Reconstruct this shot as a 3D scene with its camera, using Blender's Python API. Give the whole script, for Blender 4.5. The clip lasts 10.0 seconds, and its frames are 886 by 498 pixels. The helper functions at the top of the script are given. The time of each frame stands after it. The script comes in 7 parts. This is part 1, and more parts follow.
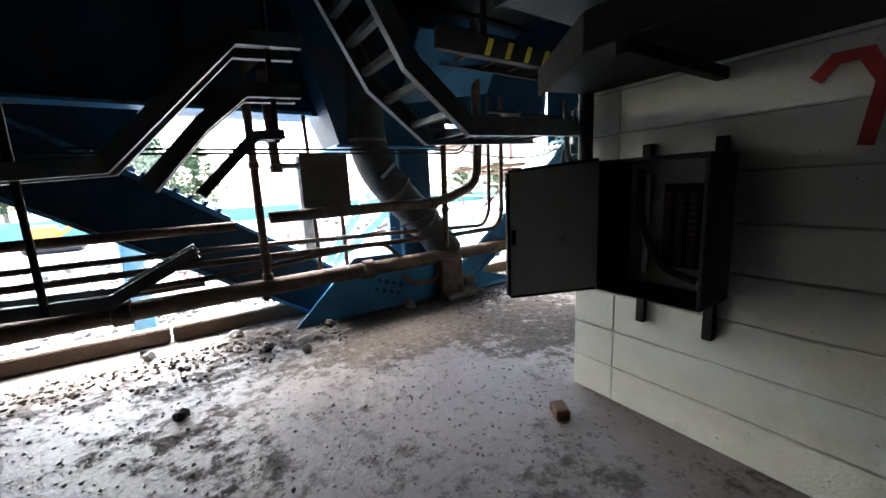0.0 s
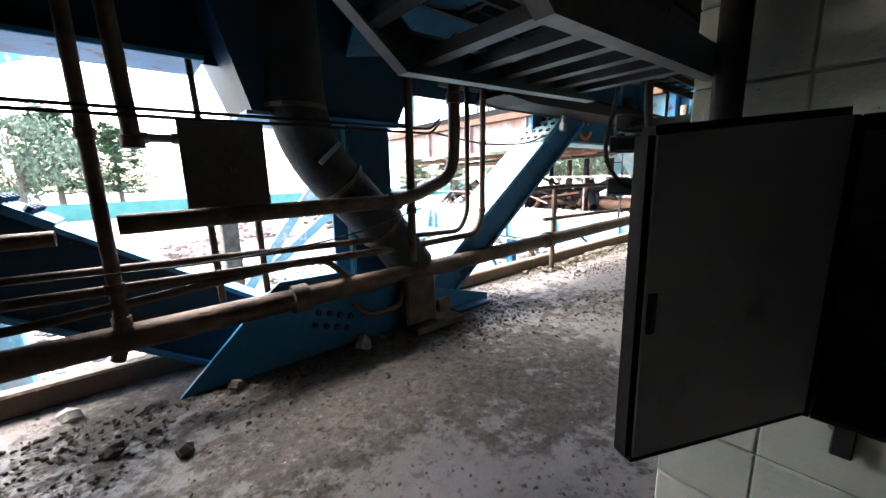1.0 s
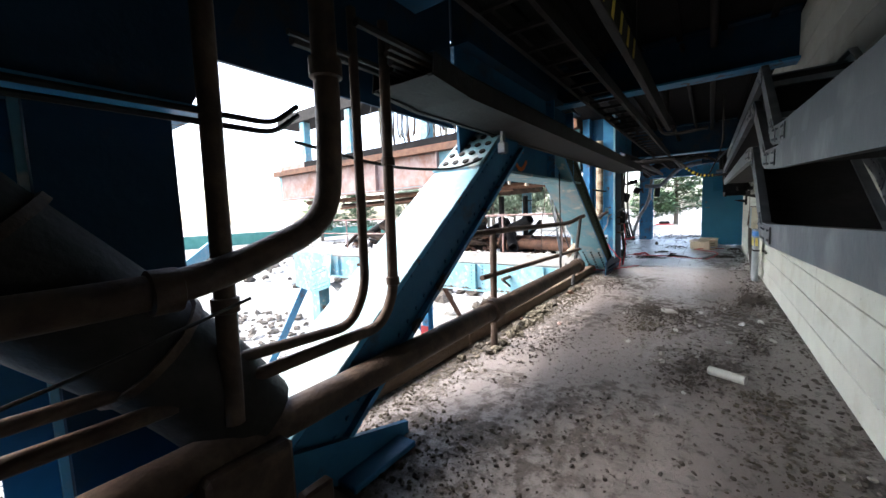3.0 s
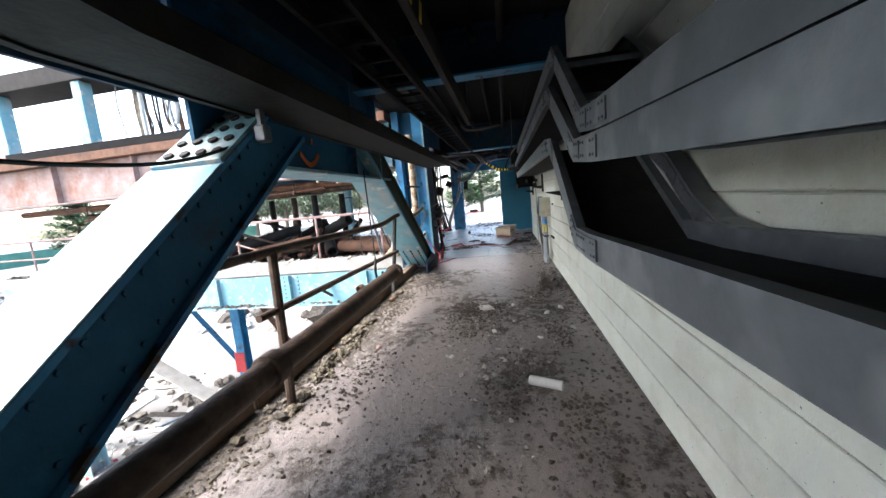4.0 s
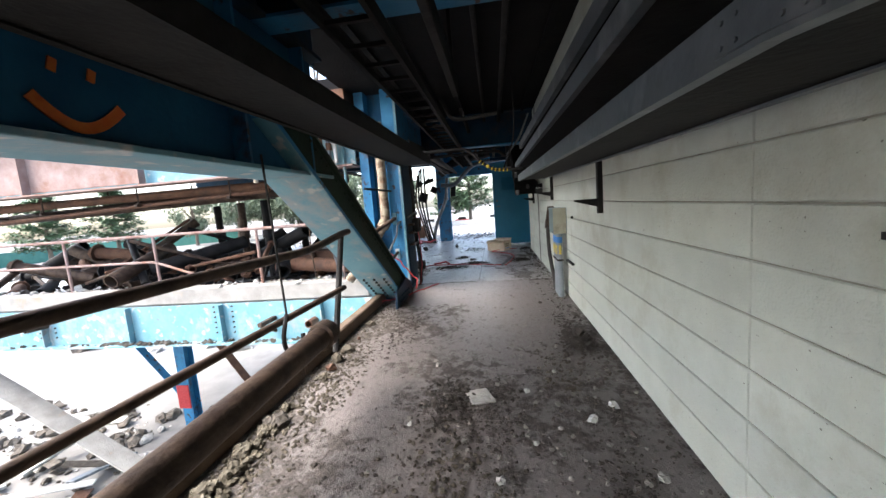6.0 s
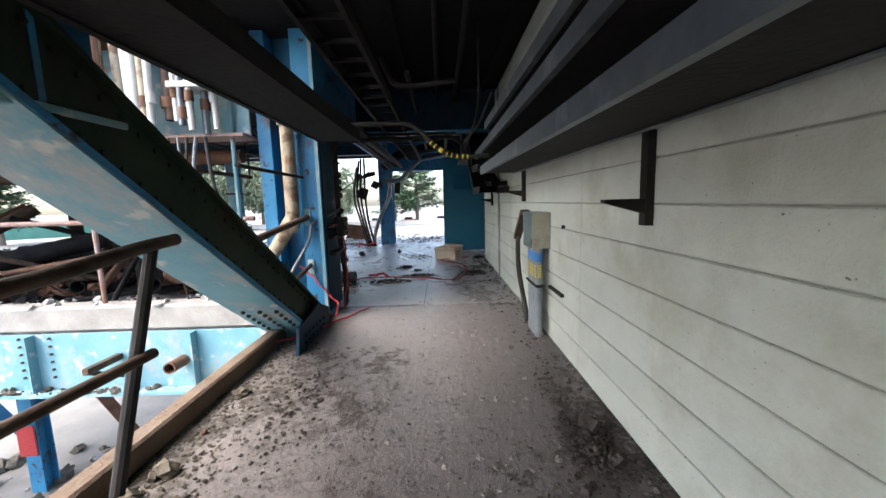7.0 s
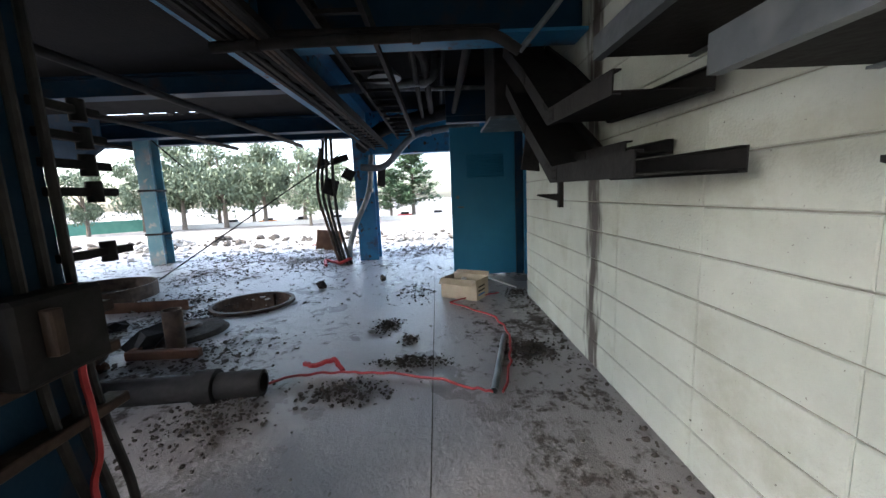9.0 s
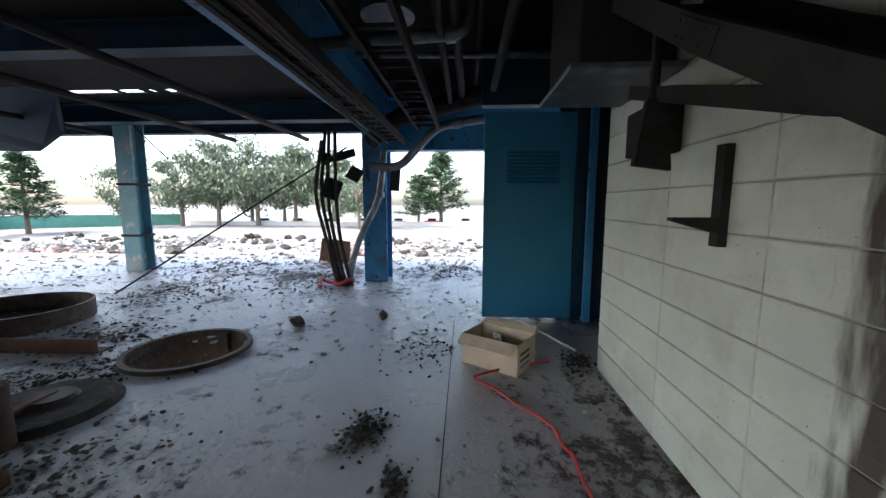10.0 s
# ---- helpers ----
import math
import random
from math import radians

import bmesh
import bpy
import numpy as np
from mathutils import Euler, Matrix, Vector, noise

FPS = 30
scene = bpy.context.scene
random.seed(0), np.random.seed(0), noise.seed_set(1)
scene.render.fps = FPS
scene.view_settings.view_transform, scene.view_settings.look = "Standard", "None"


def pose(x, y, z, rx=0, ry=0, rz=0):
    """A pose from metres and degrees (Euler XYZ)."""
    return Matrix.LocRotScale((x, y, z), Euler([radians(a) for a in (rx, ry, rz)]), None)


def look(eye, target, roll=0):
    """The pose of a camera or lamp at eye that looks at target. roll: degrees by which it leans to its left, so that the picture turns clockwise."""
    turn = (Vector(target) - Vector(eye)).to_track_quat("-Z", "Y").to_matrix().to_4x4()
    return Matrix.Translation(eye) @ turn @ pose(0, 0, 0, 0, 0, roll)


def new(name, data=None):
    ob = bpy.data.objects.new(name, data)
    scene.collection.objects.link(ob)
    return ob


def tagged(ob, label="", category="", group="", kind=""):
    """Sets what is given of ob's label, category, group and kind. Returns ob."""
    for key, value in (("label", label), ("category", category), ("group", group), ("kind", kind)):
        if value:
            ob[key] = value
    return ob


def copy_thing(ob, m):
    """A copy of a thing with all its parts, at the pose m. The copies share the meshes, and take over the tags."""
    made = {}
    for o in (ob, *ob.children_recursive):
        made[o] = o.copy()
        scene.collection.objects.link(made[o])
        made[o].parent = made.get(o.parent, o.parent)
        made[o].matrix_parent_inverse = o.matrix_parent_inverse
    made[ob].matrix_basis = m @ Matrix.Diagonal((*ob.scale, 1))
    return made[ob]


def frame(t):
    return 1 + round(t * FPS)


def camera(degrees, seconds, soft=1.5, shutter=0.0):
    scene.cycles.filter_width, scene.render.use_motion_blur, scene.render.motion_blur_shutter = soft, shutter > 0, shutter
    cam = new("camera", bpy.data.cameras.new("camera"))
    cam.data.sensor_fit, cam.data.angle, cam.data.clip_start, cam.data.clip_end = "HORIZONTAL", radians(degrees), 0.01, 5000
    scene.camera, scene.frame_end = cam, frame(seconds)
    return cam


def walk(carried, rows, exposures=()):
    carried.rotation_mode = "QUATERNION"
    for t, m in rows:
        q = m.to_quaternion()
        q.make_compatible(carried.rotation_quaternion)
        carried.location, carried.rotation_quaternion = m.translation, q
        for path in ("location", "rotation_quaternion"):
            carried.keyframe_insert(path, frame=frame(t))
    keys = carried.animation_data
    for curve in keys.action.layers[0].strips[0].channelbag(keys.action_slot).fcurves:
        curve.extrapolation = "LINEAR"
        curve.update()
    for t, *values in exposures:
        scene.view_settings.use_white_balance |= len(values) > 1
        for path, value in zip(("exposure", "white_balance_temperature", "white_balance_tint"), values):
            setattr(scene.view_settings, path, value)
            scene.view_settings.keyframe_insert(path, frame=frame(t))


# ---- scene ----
cam = camera(100.1, 10.0)
PATH = [
    (0, (0.125, 0.078, 1.095), (1.198, 1.731, 0.756), -2.7),
    (0.5, (0.295, 0.561, 1.103), (1.413, 2.196, 0.826), -2.2),
    (1, (0.582, 0.934, 1.08), (1.853, 2.432, 0.704), -1.5),
    (1.5, (0.792, 1.272, 1.066), (1.851, 2.949, 0.809), -4.1),
    (2, (0.992, 1.574, 1.075), (2.203, 3.137, 0.775), -1.8),
    (2.5, (1.308, 1.764, 1.081), (2.653, 3.228, 0.866), -0.7),
    (3, (1.607, 1.899, 1.105), (3.223, 3.063, 0.918), -2.3),
    (3.2, (1.753, 1.914, 1.117), (3.51, 2.854, 0.947), -3.9),
    (4.5, (2.649, 1.984, 1.17), (4.606, 2.247, 0.852), -4.7),
    (5, (2.984, 2.021, 1.139), (4.928, 2.356, 0.811), -4.0),
    (5.5, (3.436, 2.048, 1.162), (5.371, 2.482, 0.902), -4.8),
    (6, (3.93, 2.082, 1.167), (5.895, 2.364, 0.928), -4.5),
    (6.2, (4.178, 2.093, 1.152), (6.154, 2.217, 0.867), -2.8),
    (7.3, (5.768, 2.187, 1.131), (7.752, 2.174, 0.88), -1.7),
    (7.5, (6.085, 2.22, 1.136), (8.065, 2.406, 0.934), -1.3),
    (8, (6.937, 2.261, 1.158), (8.914, 2.388, 0.885), -2.3),
    (8.5, (7.74, 2.261, 1.175), (9.713, 2.442, 0.899), -2.5),
    (9, (8.449, 2.281, 1.183), (10.428, 2.259, 0.895), -2.5),
    (9.5, (9.206, 2.272, 1.195), (11.158, 2.451, 0.799), -0.8),
    (10, (9.945, 2.259, 1.207), (11.927, 2.375, 0.962), 0.1),
]
EXPOSURES = [(0, 4.8), (0.5, 4.5), (1.0, 4.1), (1.5, 3.3), (2.0, 2.9), (3.0, 3.15), (4.5, 3.05), (6.0, 2.9), (7.5, 2.75), (8.5, 2.7), (9.0, 3.05), (9.5, 3.05), (10, 2.75)]
walk(cam, [(t, look(eye, target, roll)) for t, eye, target, roll in PATH], EXPOSURES)

# ---- world, sun, light ----
world = bpy.data.worlds.new("world")
scene.world = world
world.use_nodes = True
wn, wl = world.node_tree.nodes, world.node_tree.links
sky = wn.new("ShaderNodeTexSky")
sky.sky_type = "NISHITA"
sky.sun_disc = False
sky.sun_elevation, sky.sun_rotation = radians(48), radians(-30)
sky.dust_density, sky.air_density = 3.0, 1.0
hsv = wn.new("ShaderNodeHueSaturation")
hsv.inputs["Saturation"].default_value = 0.86
wl.new(sky.outputs[0], hsv.inputs["Color"])
wl.new(hsv.outputs[0], wn["Background"].inputs["Color"])
wn["Background"].inputs["Strength"].default_value = 0.15
sun_data = bpy.data.lights.new("sun", "SUN")
sun_data.energy, sun_data.angle, sun_data.color = 1.0, radians(35), (1.0, 0.97, 0.93)
sun = new("sun", sun_data)
sun.matrix_world = look((0, 0, 30), (4.3, -17.5, 0))

# ---- materials ----


def surface(name, base, second, scale=6.0, rough=0.6, metal=0.0, bump=0.15, stain=None, stain_amount=0.45, stain_scale=1.3, fine=40.0, random_tint=0.0, spec=0.4):
    """Painted, rusted, dusty or plain matter: two colours mixed by noise, stains at a larger scale, fine relief."""
    m = bpy.data.materials.new(name)
    m.use_nodes = True
    n, l = m.node_tree.nodes, m.node_tree.links
    bsdf = n["Principled BSDF"]
    src = n.new("ShaderNodeNewGeometry").outputs["Position"]
    n1 = n.new("ShaderNodeTexNoise")
    n1.inputs["Scale"].default_value, n1.inputs["Detail"].default_value, n1.inputs["Roughness"].default_value = scale, 6.0, 0.6
    l.new(src, n1.inputs["Vector"])
    r1 = n.new("ShaderNodeValToRGB")
    r1.color_ramp.elements[0].position, r1.color_ramp.elements[1].position = 0.35, 0.68
    r1.color_ramp.elements[0].color, r1.color_ramp.elements[1].color = (*base, 1), (*second, 1)
    l.new(n1.outputs["Fac"], r1.inputs["Fac"])
    colour = r1.outputs["Color"]
    if stain:
        n2 = n.new("ShaderNodeTexNoise")
        n2.inputs["Scale"].default_value, n2.inputs["Detail"].default_value, n2.inputs["Roughness"].default_value = stain_scale, 9.0, 0.7
        l.new(src, n2.inputs["Vector"])
        r2 = n.new("ShaderNodeValToRGB")
        r2.color_ramp.elements[0].position, r2.color_ramp.elements[1].position = 1.0 - stain_amount - 0.06, 1.0 - stain_amount + 0.1
        l.new(n2.outputs["Fac"], r2.inputs["Fac"])
        mix = n.new("ShaderNodeMix")
        mix.data_type = "RGBA"
        l.new(r2.outputs["Color"], mix.inputs["Factor"])
        l.new(colour, mix.inputs["A"])
        mix.inputs["B"].default_value = (*stain, 1)
        colour = mix.outputs["Result"]
    if random_tint:
        info = n.new("ShaderNodeObjectInfo")
        mr = n.new("ShaderNodeMapRange")
        mr.inputs["To Min"].default_value, mr.inputs["To Max"].default_value = 1 - random_tint, 1 + random_tint
        l.new(info.outputs["Random"], mr.inputs["Value"])
        hs = n.new("ShaderNodeHueSaturation")
        l.new(mr.outputs["Result"], hs.inputs["Value"])
        l.new(colour, hs.inputs["Color"])
        colour = hs.outputs["Color"]
    l.new(colour, bsdf.inputs["Base Color"])
    n3 = n.new("ShaderNodeTexNoise")
    n3.inputs["Scale"].default_value, n3.inputs["Detail"].default_value = fine, 5.0
    l.new(src, n3.inputs["Vector"])
    rr = n.new("ShaderNodeMapRange")
    rr.inputs["To Min"].default_value, rr.inputs["To Max"].default_value = max(0.05, rough - 0.15), min(1.0, rough + 0.15)
    l.new(n1.outputs["Fac"], rr.inputs["Value"])
    l.new(rr.outputs["Result"], bsdf.inputs["Roughness"])
    bsdf.inputs["Metallic"].default_value = metal
    bsdf.inputs["Specular IOR Level"].default_value = spec
    if bump:
        add = n.new("ShaderNodeMath")
        add.operation = "ADD"
        l.new(n1.outputs["Fac"], add.inputs[0])
        l.new(n3.outputs["Fac"], add.inputs[1])
        b = n.new("ShaderNodeBump")
        b.inputs["Strength"].default_value, b.inputs["Distance"].default_value = bump, 0.02
        l.new(add.outputs[0], b.inputs["Height"])
        l.new(b.outputs["Normal"], bsdf.inputs["Normal"])
    return m


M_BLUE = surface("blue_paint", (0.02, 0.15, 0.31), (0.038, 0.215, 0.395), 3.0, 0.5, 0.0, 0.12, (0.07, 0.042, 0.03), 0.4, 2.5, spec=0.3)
# darker copy of the blue paint, with the shade put into its colour
M_BLUE_SHADED = surface("shaded_blue_paint", (0.006, 0.026, 0.052), (0.012, 0.042, 0.078), 3.0, 0.55, 0.0, 0.12, (0.04, 0.03, 0.025), 0.42, 1.5, spec=0.12)
# weathered pale blue steel; also colours brace faces that catch the light
M_BLUE_PALE = surface("weathered_and_lit_pale_blue_paint", (0.11, 0.27, 0.33), (0.17, 0.33, 0.38), 4.0, 0.6, 0.0, 0.15, (0.30, 0.31, 0.30), 0.44, 2.2)
# half-dark copy of the blue paint for partly shaded steel
M_BLUE_HALF_SHADED = surface("half_shaded_blue_paint", (0.013, 0.075, 0.15), (0.024, 0.115, 0.205), 3.0, 0.5, 0.0, 0.12, (0.04, 0.03, 0.025), 0.38, 2.0, spec=0.12)
M_DOOR = surface("door_blue_paint", (0.02, 0.17, 0.29), (0.028, 0.2, 0.33), 2.0, 0.42, 0.0, 0.05, (0.05, 0.12, 0.17), 0.3, 4.0)
# dark green for the unlit side of the falling brace
M_GREEN_DARK = surface("shaded_dark_green_paint", (0.018, 0.032, 0.022), (0.03, 0.045, 0.03), 5.0, 0.6, 0.0, 0.2, (0.035, 0.03, 0.022), 0.4, 2.0, spec=0.12)
M_CREAM = surface("cream_painted_block", (0.49, 0.51, 0.455), (0.56, 0.58, 0.52), 5.0, 0.6, 0.0, 0.25, (0.42, 0.42, 0.35), 0.42, 1.7, 90.0, 0.04)
M_MORTAR = surface("mortar_joint", (0.24, 0.235, 0.2), (0.36, 0.35, 0.3), 12.0, 0.9, 0.0, 0.4)
M_STAIN = surface("rust_water_stain", (0.12, 0.10, 0.085), (0.33, 0.31, 0.26), 14.0, 0.8, 0.0, 0.1)

M_CRUMB = surface("brown_crumbs", (0.05, 0.042, 0.033), (0.115, 0.1, 0.078), 12.0, 0.95, 0.0, 0.6, spec=0.12)
M_SLAB = surface("concrete_upstand", (0.23, 0.22, 0.205), (0.34, 0.325, 0.30), 4.0, 0.85, 0.0, 0.5, (0.34, 0.2, 0.1), 0.33, 1.2)
M_RUBBLE = surface("rubble", (0.05, 0.043, 0.036), (0.115, 0.102, 0.088), 9.0, 0.95, 0.0, 0.6, random_tint=0.35, spec=0.12)
M_RUBBLE_PALE = surface("pale_rubble", (0.26, 0.25, 0.23), (0.44, 0.425, 0.4), 14.0, 0.95, 0.0, 0.5, random_tint=0.2)
M_CHIP = surface("dusty_chips", (0.15, 0.14, 0.125), (0.29, 0.275, 0.25), 14.0, 0.95, 0.0, 0.5)
M_DIRT = surface("dark_dirt", (0.04, 0.034, 0.03), (0.085, 0.073, 0.065), 11.0, 0.97, 0.0, 0.7, (0.15, 0.135, 0.115), 0.34, 7.0, spec=0.12)
M_FLOOR_CRUMB = surface("floor_crumbs", (0.06, 0.052, 0.046), (0.13, 0.115, 0.105), 14.0, 0.97, 0.0, 0.5, spec=0.1)
M_GROUND = surface("pale_demolition_ground", (0.15, 0.143, 0.134), (0.26, 0.25, 0.236), 0.5, 0.95, 0.0, 0.5, (0.12, 0.113, 0.104), 0.4, 0.23, 4.0)
M_GALV = surface("galvanised_steel", (0.11, 0.123, 0.136), (0.175, 0.19, 0.205), 7.0, 0.45, 0.55, 0.08, (0.14, 0.135, 0.13), 0.38, 3.0)
# darker copy of the galvanised steel, for dark fittings and steel in shade
M_GALV_DARK = surface("dark_and_shaded_steel", (0.018, 0.0175, 0.0175), (0.036, 0.034, 0.033), 6.0, 0.75, 0.1, 0.2, (0.013, 0.011, 0.01), 0.4, 2.5, spec=0.12)
M_PIPE = surface("grimy_brown_pipe", (0.045, 0.031, 0.025), (0.10, 0.07, 0.052), 9.0, 0.6, 0.1, 0.25, (0.028, 0.022, 0.019), 0.42, 3.0, spec=0.12)
M_RUST = surface("rusty_steel", (0.085, 0.04, 0.024), (0.155, 0.08, 0.05), 6.0, 0.85, 0.1, 0.4, (0.055, 0.036, 0.03), 0.42, 2.2)
M_RUST_PINK = surface("faded_rust_paint", (0.22, 0.14, 0.12), (0.33, 0.25, 0.23), 4.0, 0.8, 0.0, 0.3, (0.2, 0.09, 0.055), 0.42, 1.6)
M_TIMBER = surface("rust_brown_kerb", (0.09, 0.06, 0.04), (0.14, 0.098, 0.068), 5.0, 0.85, 0.0, 0.4, (0.13, 0.1, 0.08), 0.45, 2.0)
M_BLACK = surface("black_steel", (0.012, 0.012, 0.013), (0.028, 0.026, 0.026), 6.0, 0.65, 0.1, 0.2, spec=0.12)
M_PANEL = surface("dark_grey_panel", (0.035, 0.033, 0.032), (0.06, 0.055, 0.05), 5.0, 0.7, 0.0, 0.1, (0.09, 0.08, 0.07), 0.34, 4.0, spec=0.12)
M_CABDOOR = surface("grey_enamel", (0.48, 0.49, 0.475), (0.56, 0.57, 0.55), 4.0, 0.5, 0.0, 0.05, (0.12, 0.12, 0.115), 0.36, 3.0)
M_CABIN = surface("dusty_grey_enamel", (0.28, 0.285, 0.275), (0.38, 0.385, 0.37), 5.0, 0.6, 0.0, 0.08, (0.06, 0.058, 0.055), 0.4, 4.0)
M_CLOD = surface("mossy_clod", (0.07, 0.061, 0.046), (0.17, 0.15, 0.118), 22.0, 0.97, 0.0, 0.7, (0.13, 0.075, 0.04), 0.34, 6.0, spec=0.1)
M_CREAM_PIPE = surface("flaking_cream_lagging", (0.23, 0.185, 0.13), (0.35, 0.31, 0.24), 8.0, 0.8, 0.0, 0.4, (0.24, 0.13, 0.07), 0.4, 3.5)
M_CONDUIT = surface("grey_pvc_conduit", (0.16, 0.18, 0.20), (0.22, 0.245, 0.265), 8.0, 0.5, 0.0, 0.05, (0.2, 0.19, 0.18), 0.36, 5.0)
M_JBOX = surface("dusty_olive_box", (0.34, 0.33, 0.25), (0.42, 0.41, 0.33), 8.0, 0.7, 0.1, 0.15, (0.24, 0.22, 0.17), 0.42, 6.0)
M_JBOX_IN = surface("blue_grey_enamel", (0.20, 0.27, 0.29), (0.26, 0.33, 0.34), 6.0, 0.5, 0.0, 0.05)
M_LABEL_BLUE = surface("blue_label", (0.03, 0.15, 0.42), (0.05, 0.2, 0.5), 10.0, 0.5, 0.0, 0.0)
M_YELLOW = surface("yellow_marking", (0.62, 0.46, 0.04), (0.72, 0.56, 0.07), 12.0, 0.6, 0.0, 0.0)
M_ROPE = surface("red_tape", (0.36, 0.025, 0.03), (0.46, 0.055, 0.06), 20.0, 0.6, 0.0, 0.1)
M_CARTON = surface("cardboard", (0.52, 0.42, 0.31), (0.6, 0.5, 0.38), 9.0, 0.85, 0.0, 0.1, (0.34, 0.27, 0.2), 0.35, 6.0)
M_PAPER = surface("white_paper", (0.72, 0.72, 0.7), (0.8, 0.8, 0.78), 8.0, 0.8, 0.0, 0.1)
M_GRAFFITI = surface("orange_spray_paint", (0.62, 0.11, 0.02), (0.7, 0.18, 0.03), 20.0, 0.6, 0.0, 0.0)
M_GRAFFITI_RED = surface("red_spray_paint", (0.25, 0.015, 0.02), (0.32, 0.03, 0.035), 20.0, 0.6, 0.0, 0.0)
M_BARK = surface("bark", (0.10, 0.08, 0.06), (0.19, 0.16, 0.13), 6.0, 0.95, 0.0, 0.6)
M_CABLE = surface("black_cable", (0.02, 0.02, 0.02), (0.05, 0.048, 0.045), 10.0, 0.6, 0.0, 0.05, spec=0.12)
# soffit colour taken down to near black to stand for ceiling shade
M_CEIL = surface("shaded_soffit", (0.007, 0.007, 0.008), (0.015, 0.014, 0.014), 3.0, 0.9, 0.0, 0.3, (0.005, 0.005, 0.006), 0.45, 1.0, spec=0.12)
M_FENCE = surface("green_shade_cloth", (0.06, 0.19, 0.155), (0.09, 0.24, 0.2), 0.6, 0.9, 0.0, 0.1)
M_WHITE = surface("chalky_white_paint", (0.38, 0.38, 0.36), (0.5, 0.5, 0.48), 5.0, 0.7, 0.0, 0.1, (0.45, 0.43, 0.4), 0.36, 4.0)
M_ORANGE = surface("orange_machine_paint", (0.7, 0.2, 0.02), (0.75, 0.28, 0.04), 5.0, 0.6, 0.0, 0.0)


def add_drip_stain(m, x_mid, width, colour):
    """A dark run of dirty water down the wall at one place."""
    n, l = m.node_tree.nodes, m.node_tree.links
    bsdf = n["Principled BSDF"]
    old = bsdf.inputs["Base Color"].links[0].from_socket
    pos = n.new("ShaderNodeNewGeometry").outputs["Position"]
    sep = n.new("ShaderNodeSeparateXYZ")
    l.new(pos, sep.inputs[0])
    mapping = n.new("ShaderNodeMapping")
    mapping.inputs["Scale"].default_value = (9.0, 1.0, 1.6)
    l.new(pos, mapping.inputs["Vector"])
    nz = n.new("ShaderNodeTexNoise")
    nz.inputs["Scale"].default_value, nz.inputs["Detail"].default_value = 2.2, 6.0
    l.new(mapping.outputs[0], nz.inputs["Vector"])
    off = n.new("ShaderNodeMath")
    off.operation = "SUBTRACT"
    l.new(sep.outputs["X"], off.inputs[0])
    off.inputs[1].default_value = x_mid
    ab = n.new("ShaderNodeMath")
    ab.operation = "ABSOLUTE"
    l.new(off.outputs[0], ab.inputs[0])
    mr = n.new("ShaderNodeMapRange")
    mr.inputs["From Min"].default_value, mr.inputs["From Max"].default_value = width, 0.0
    mr.inputs["To Min"].default_value, mr.inputs["To Max"].default_value = -0.45, 0.35
    l.new(ab.outputs[0], mr.inputs["Value"])
    sm = n.new("ShaderNodeMath")
    sm.operation = "ADD"
    l.new(mr.outputs[0], sm.inputs[0])
    l.new(nz.outputs["Fac"], sm.inputs[1])
    rp = n.new("ShaderNodeValToRGB")
    rp.color_ramp.elements[0].position, rp.color_ramp.elements[1].position = 0.45, 0.75
    l.new(sm.outputs[0], rp.inputs["Fac"])
    mix = n.new("ShaderNodeMix")
    mix.data_type = "RGBA"
    l.new(rp.outputs["Color"], mix.inputs["Factor"])
    l.new(old, mix.inputs["A"])
    mix.inputs["B"].default_value = (*colour, 1)
    l.new(mix.outputs["Result"], bsdf.inputs["Base Color"])


def overlay_noise(m, scale, lo, hi, colour):
    """Flecks, chips and spots of another colour."""
    n, l = m.node_tree.nodes, m.node_tree.links
    bsdf = n["Principled BSDF"]
    old = bsdf.inputs["Base Color"].links[0].from_socket
    nz = n.new("ShaderNodeTexNoise")
    nz.inputs["Scale"].default_value, nz.inputs["Detail"].default_value = scale, 3.0
    l.new(n.new("ShaderNodeNewGeometry").outputs["Position"], nz.inputs["Vector"])
    rp = n.new("ShaderNodeValToRGB")
    rp.color_ramp.elements[0].position, rp.color_ramp.elements[1].position = lo, hi
    l.new(nz.outputs["Fac"], rp.inputs["Fac"])
    mix = n.new("ShaderNodeMix")
    mix.data_type = "RGBA"
    l.new(rp.outputs["Color"], mix.inputs["Factor"])
    l.new(old, mix.inputs["A"])
    mix.inputs["B"].default_value = (*colour, 1)
    l.new(mix.outputs["Result"], bsdf.inputs["Base Color"])


add_drip_stain(M_CREAM, 10.82, 0.26, (0.07, 0.056, 0.048))


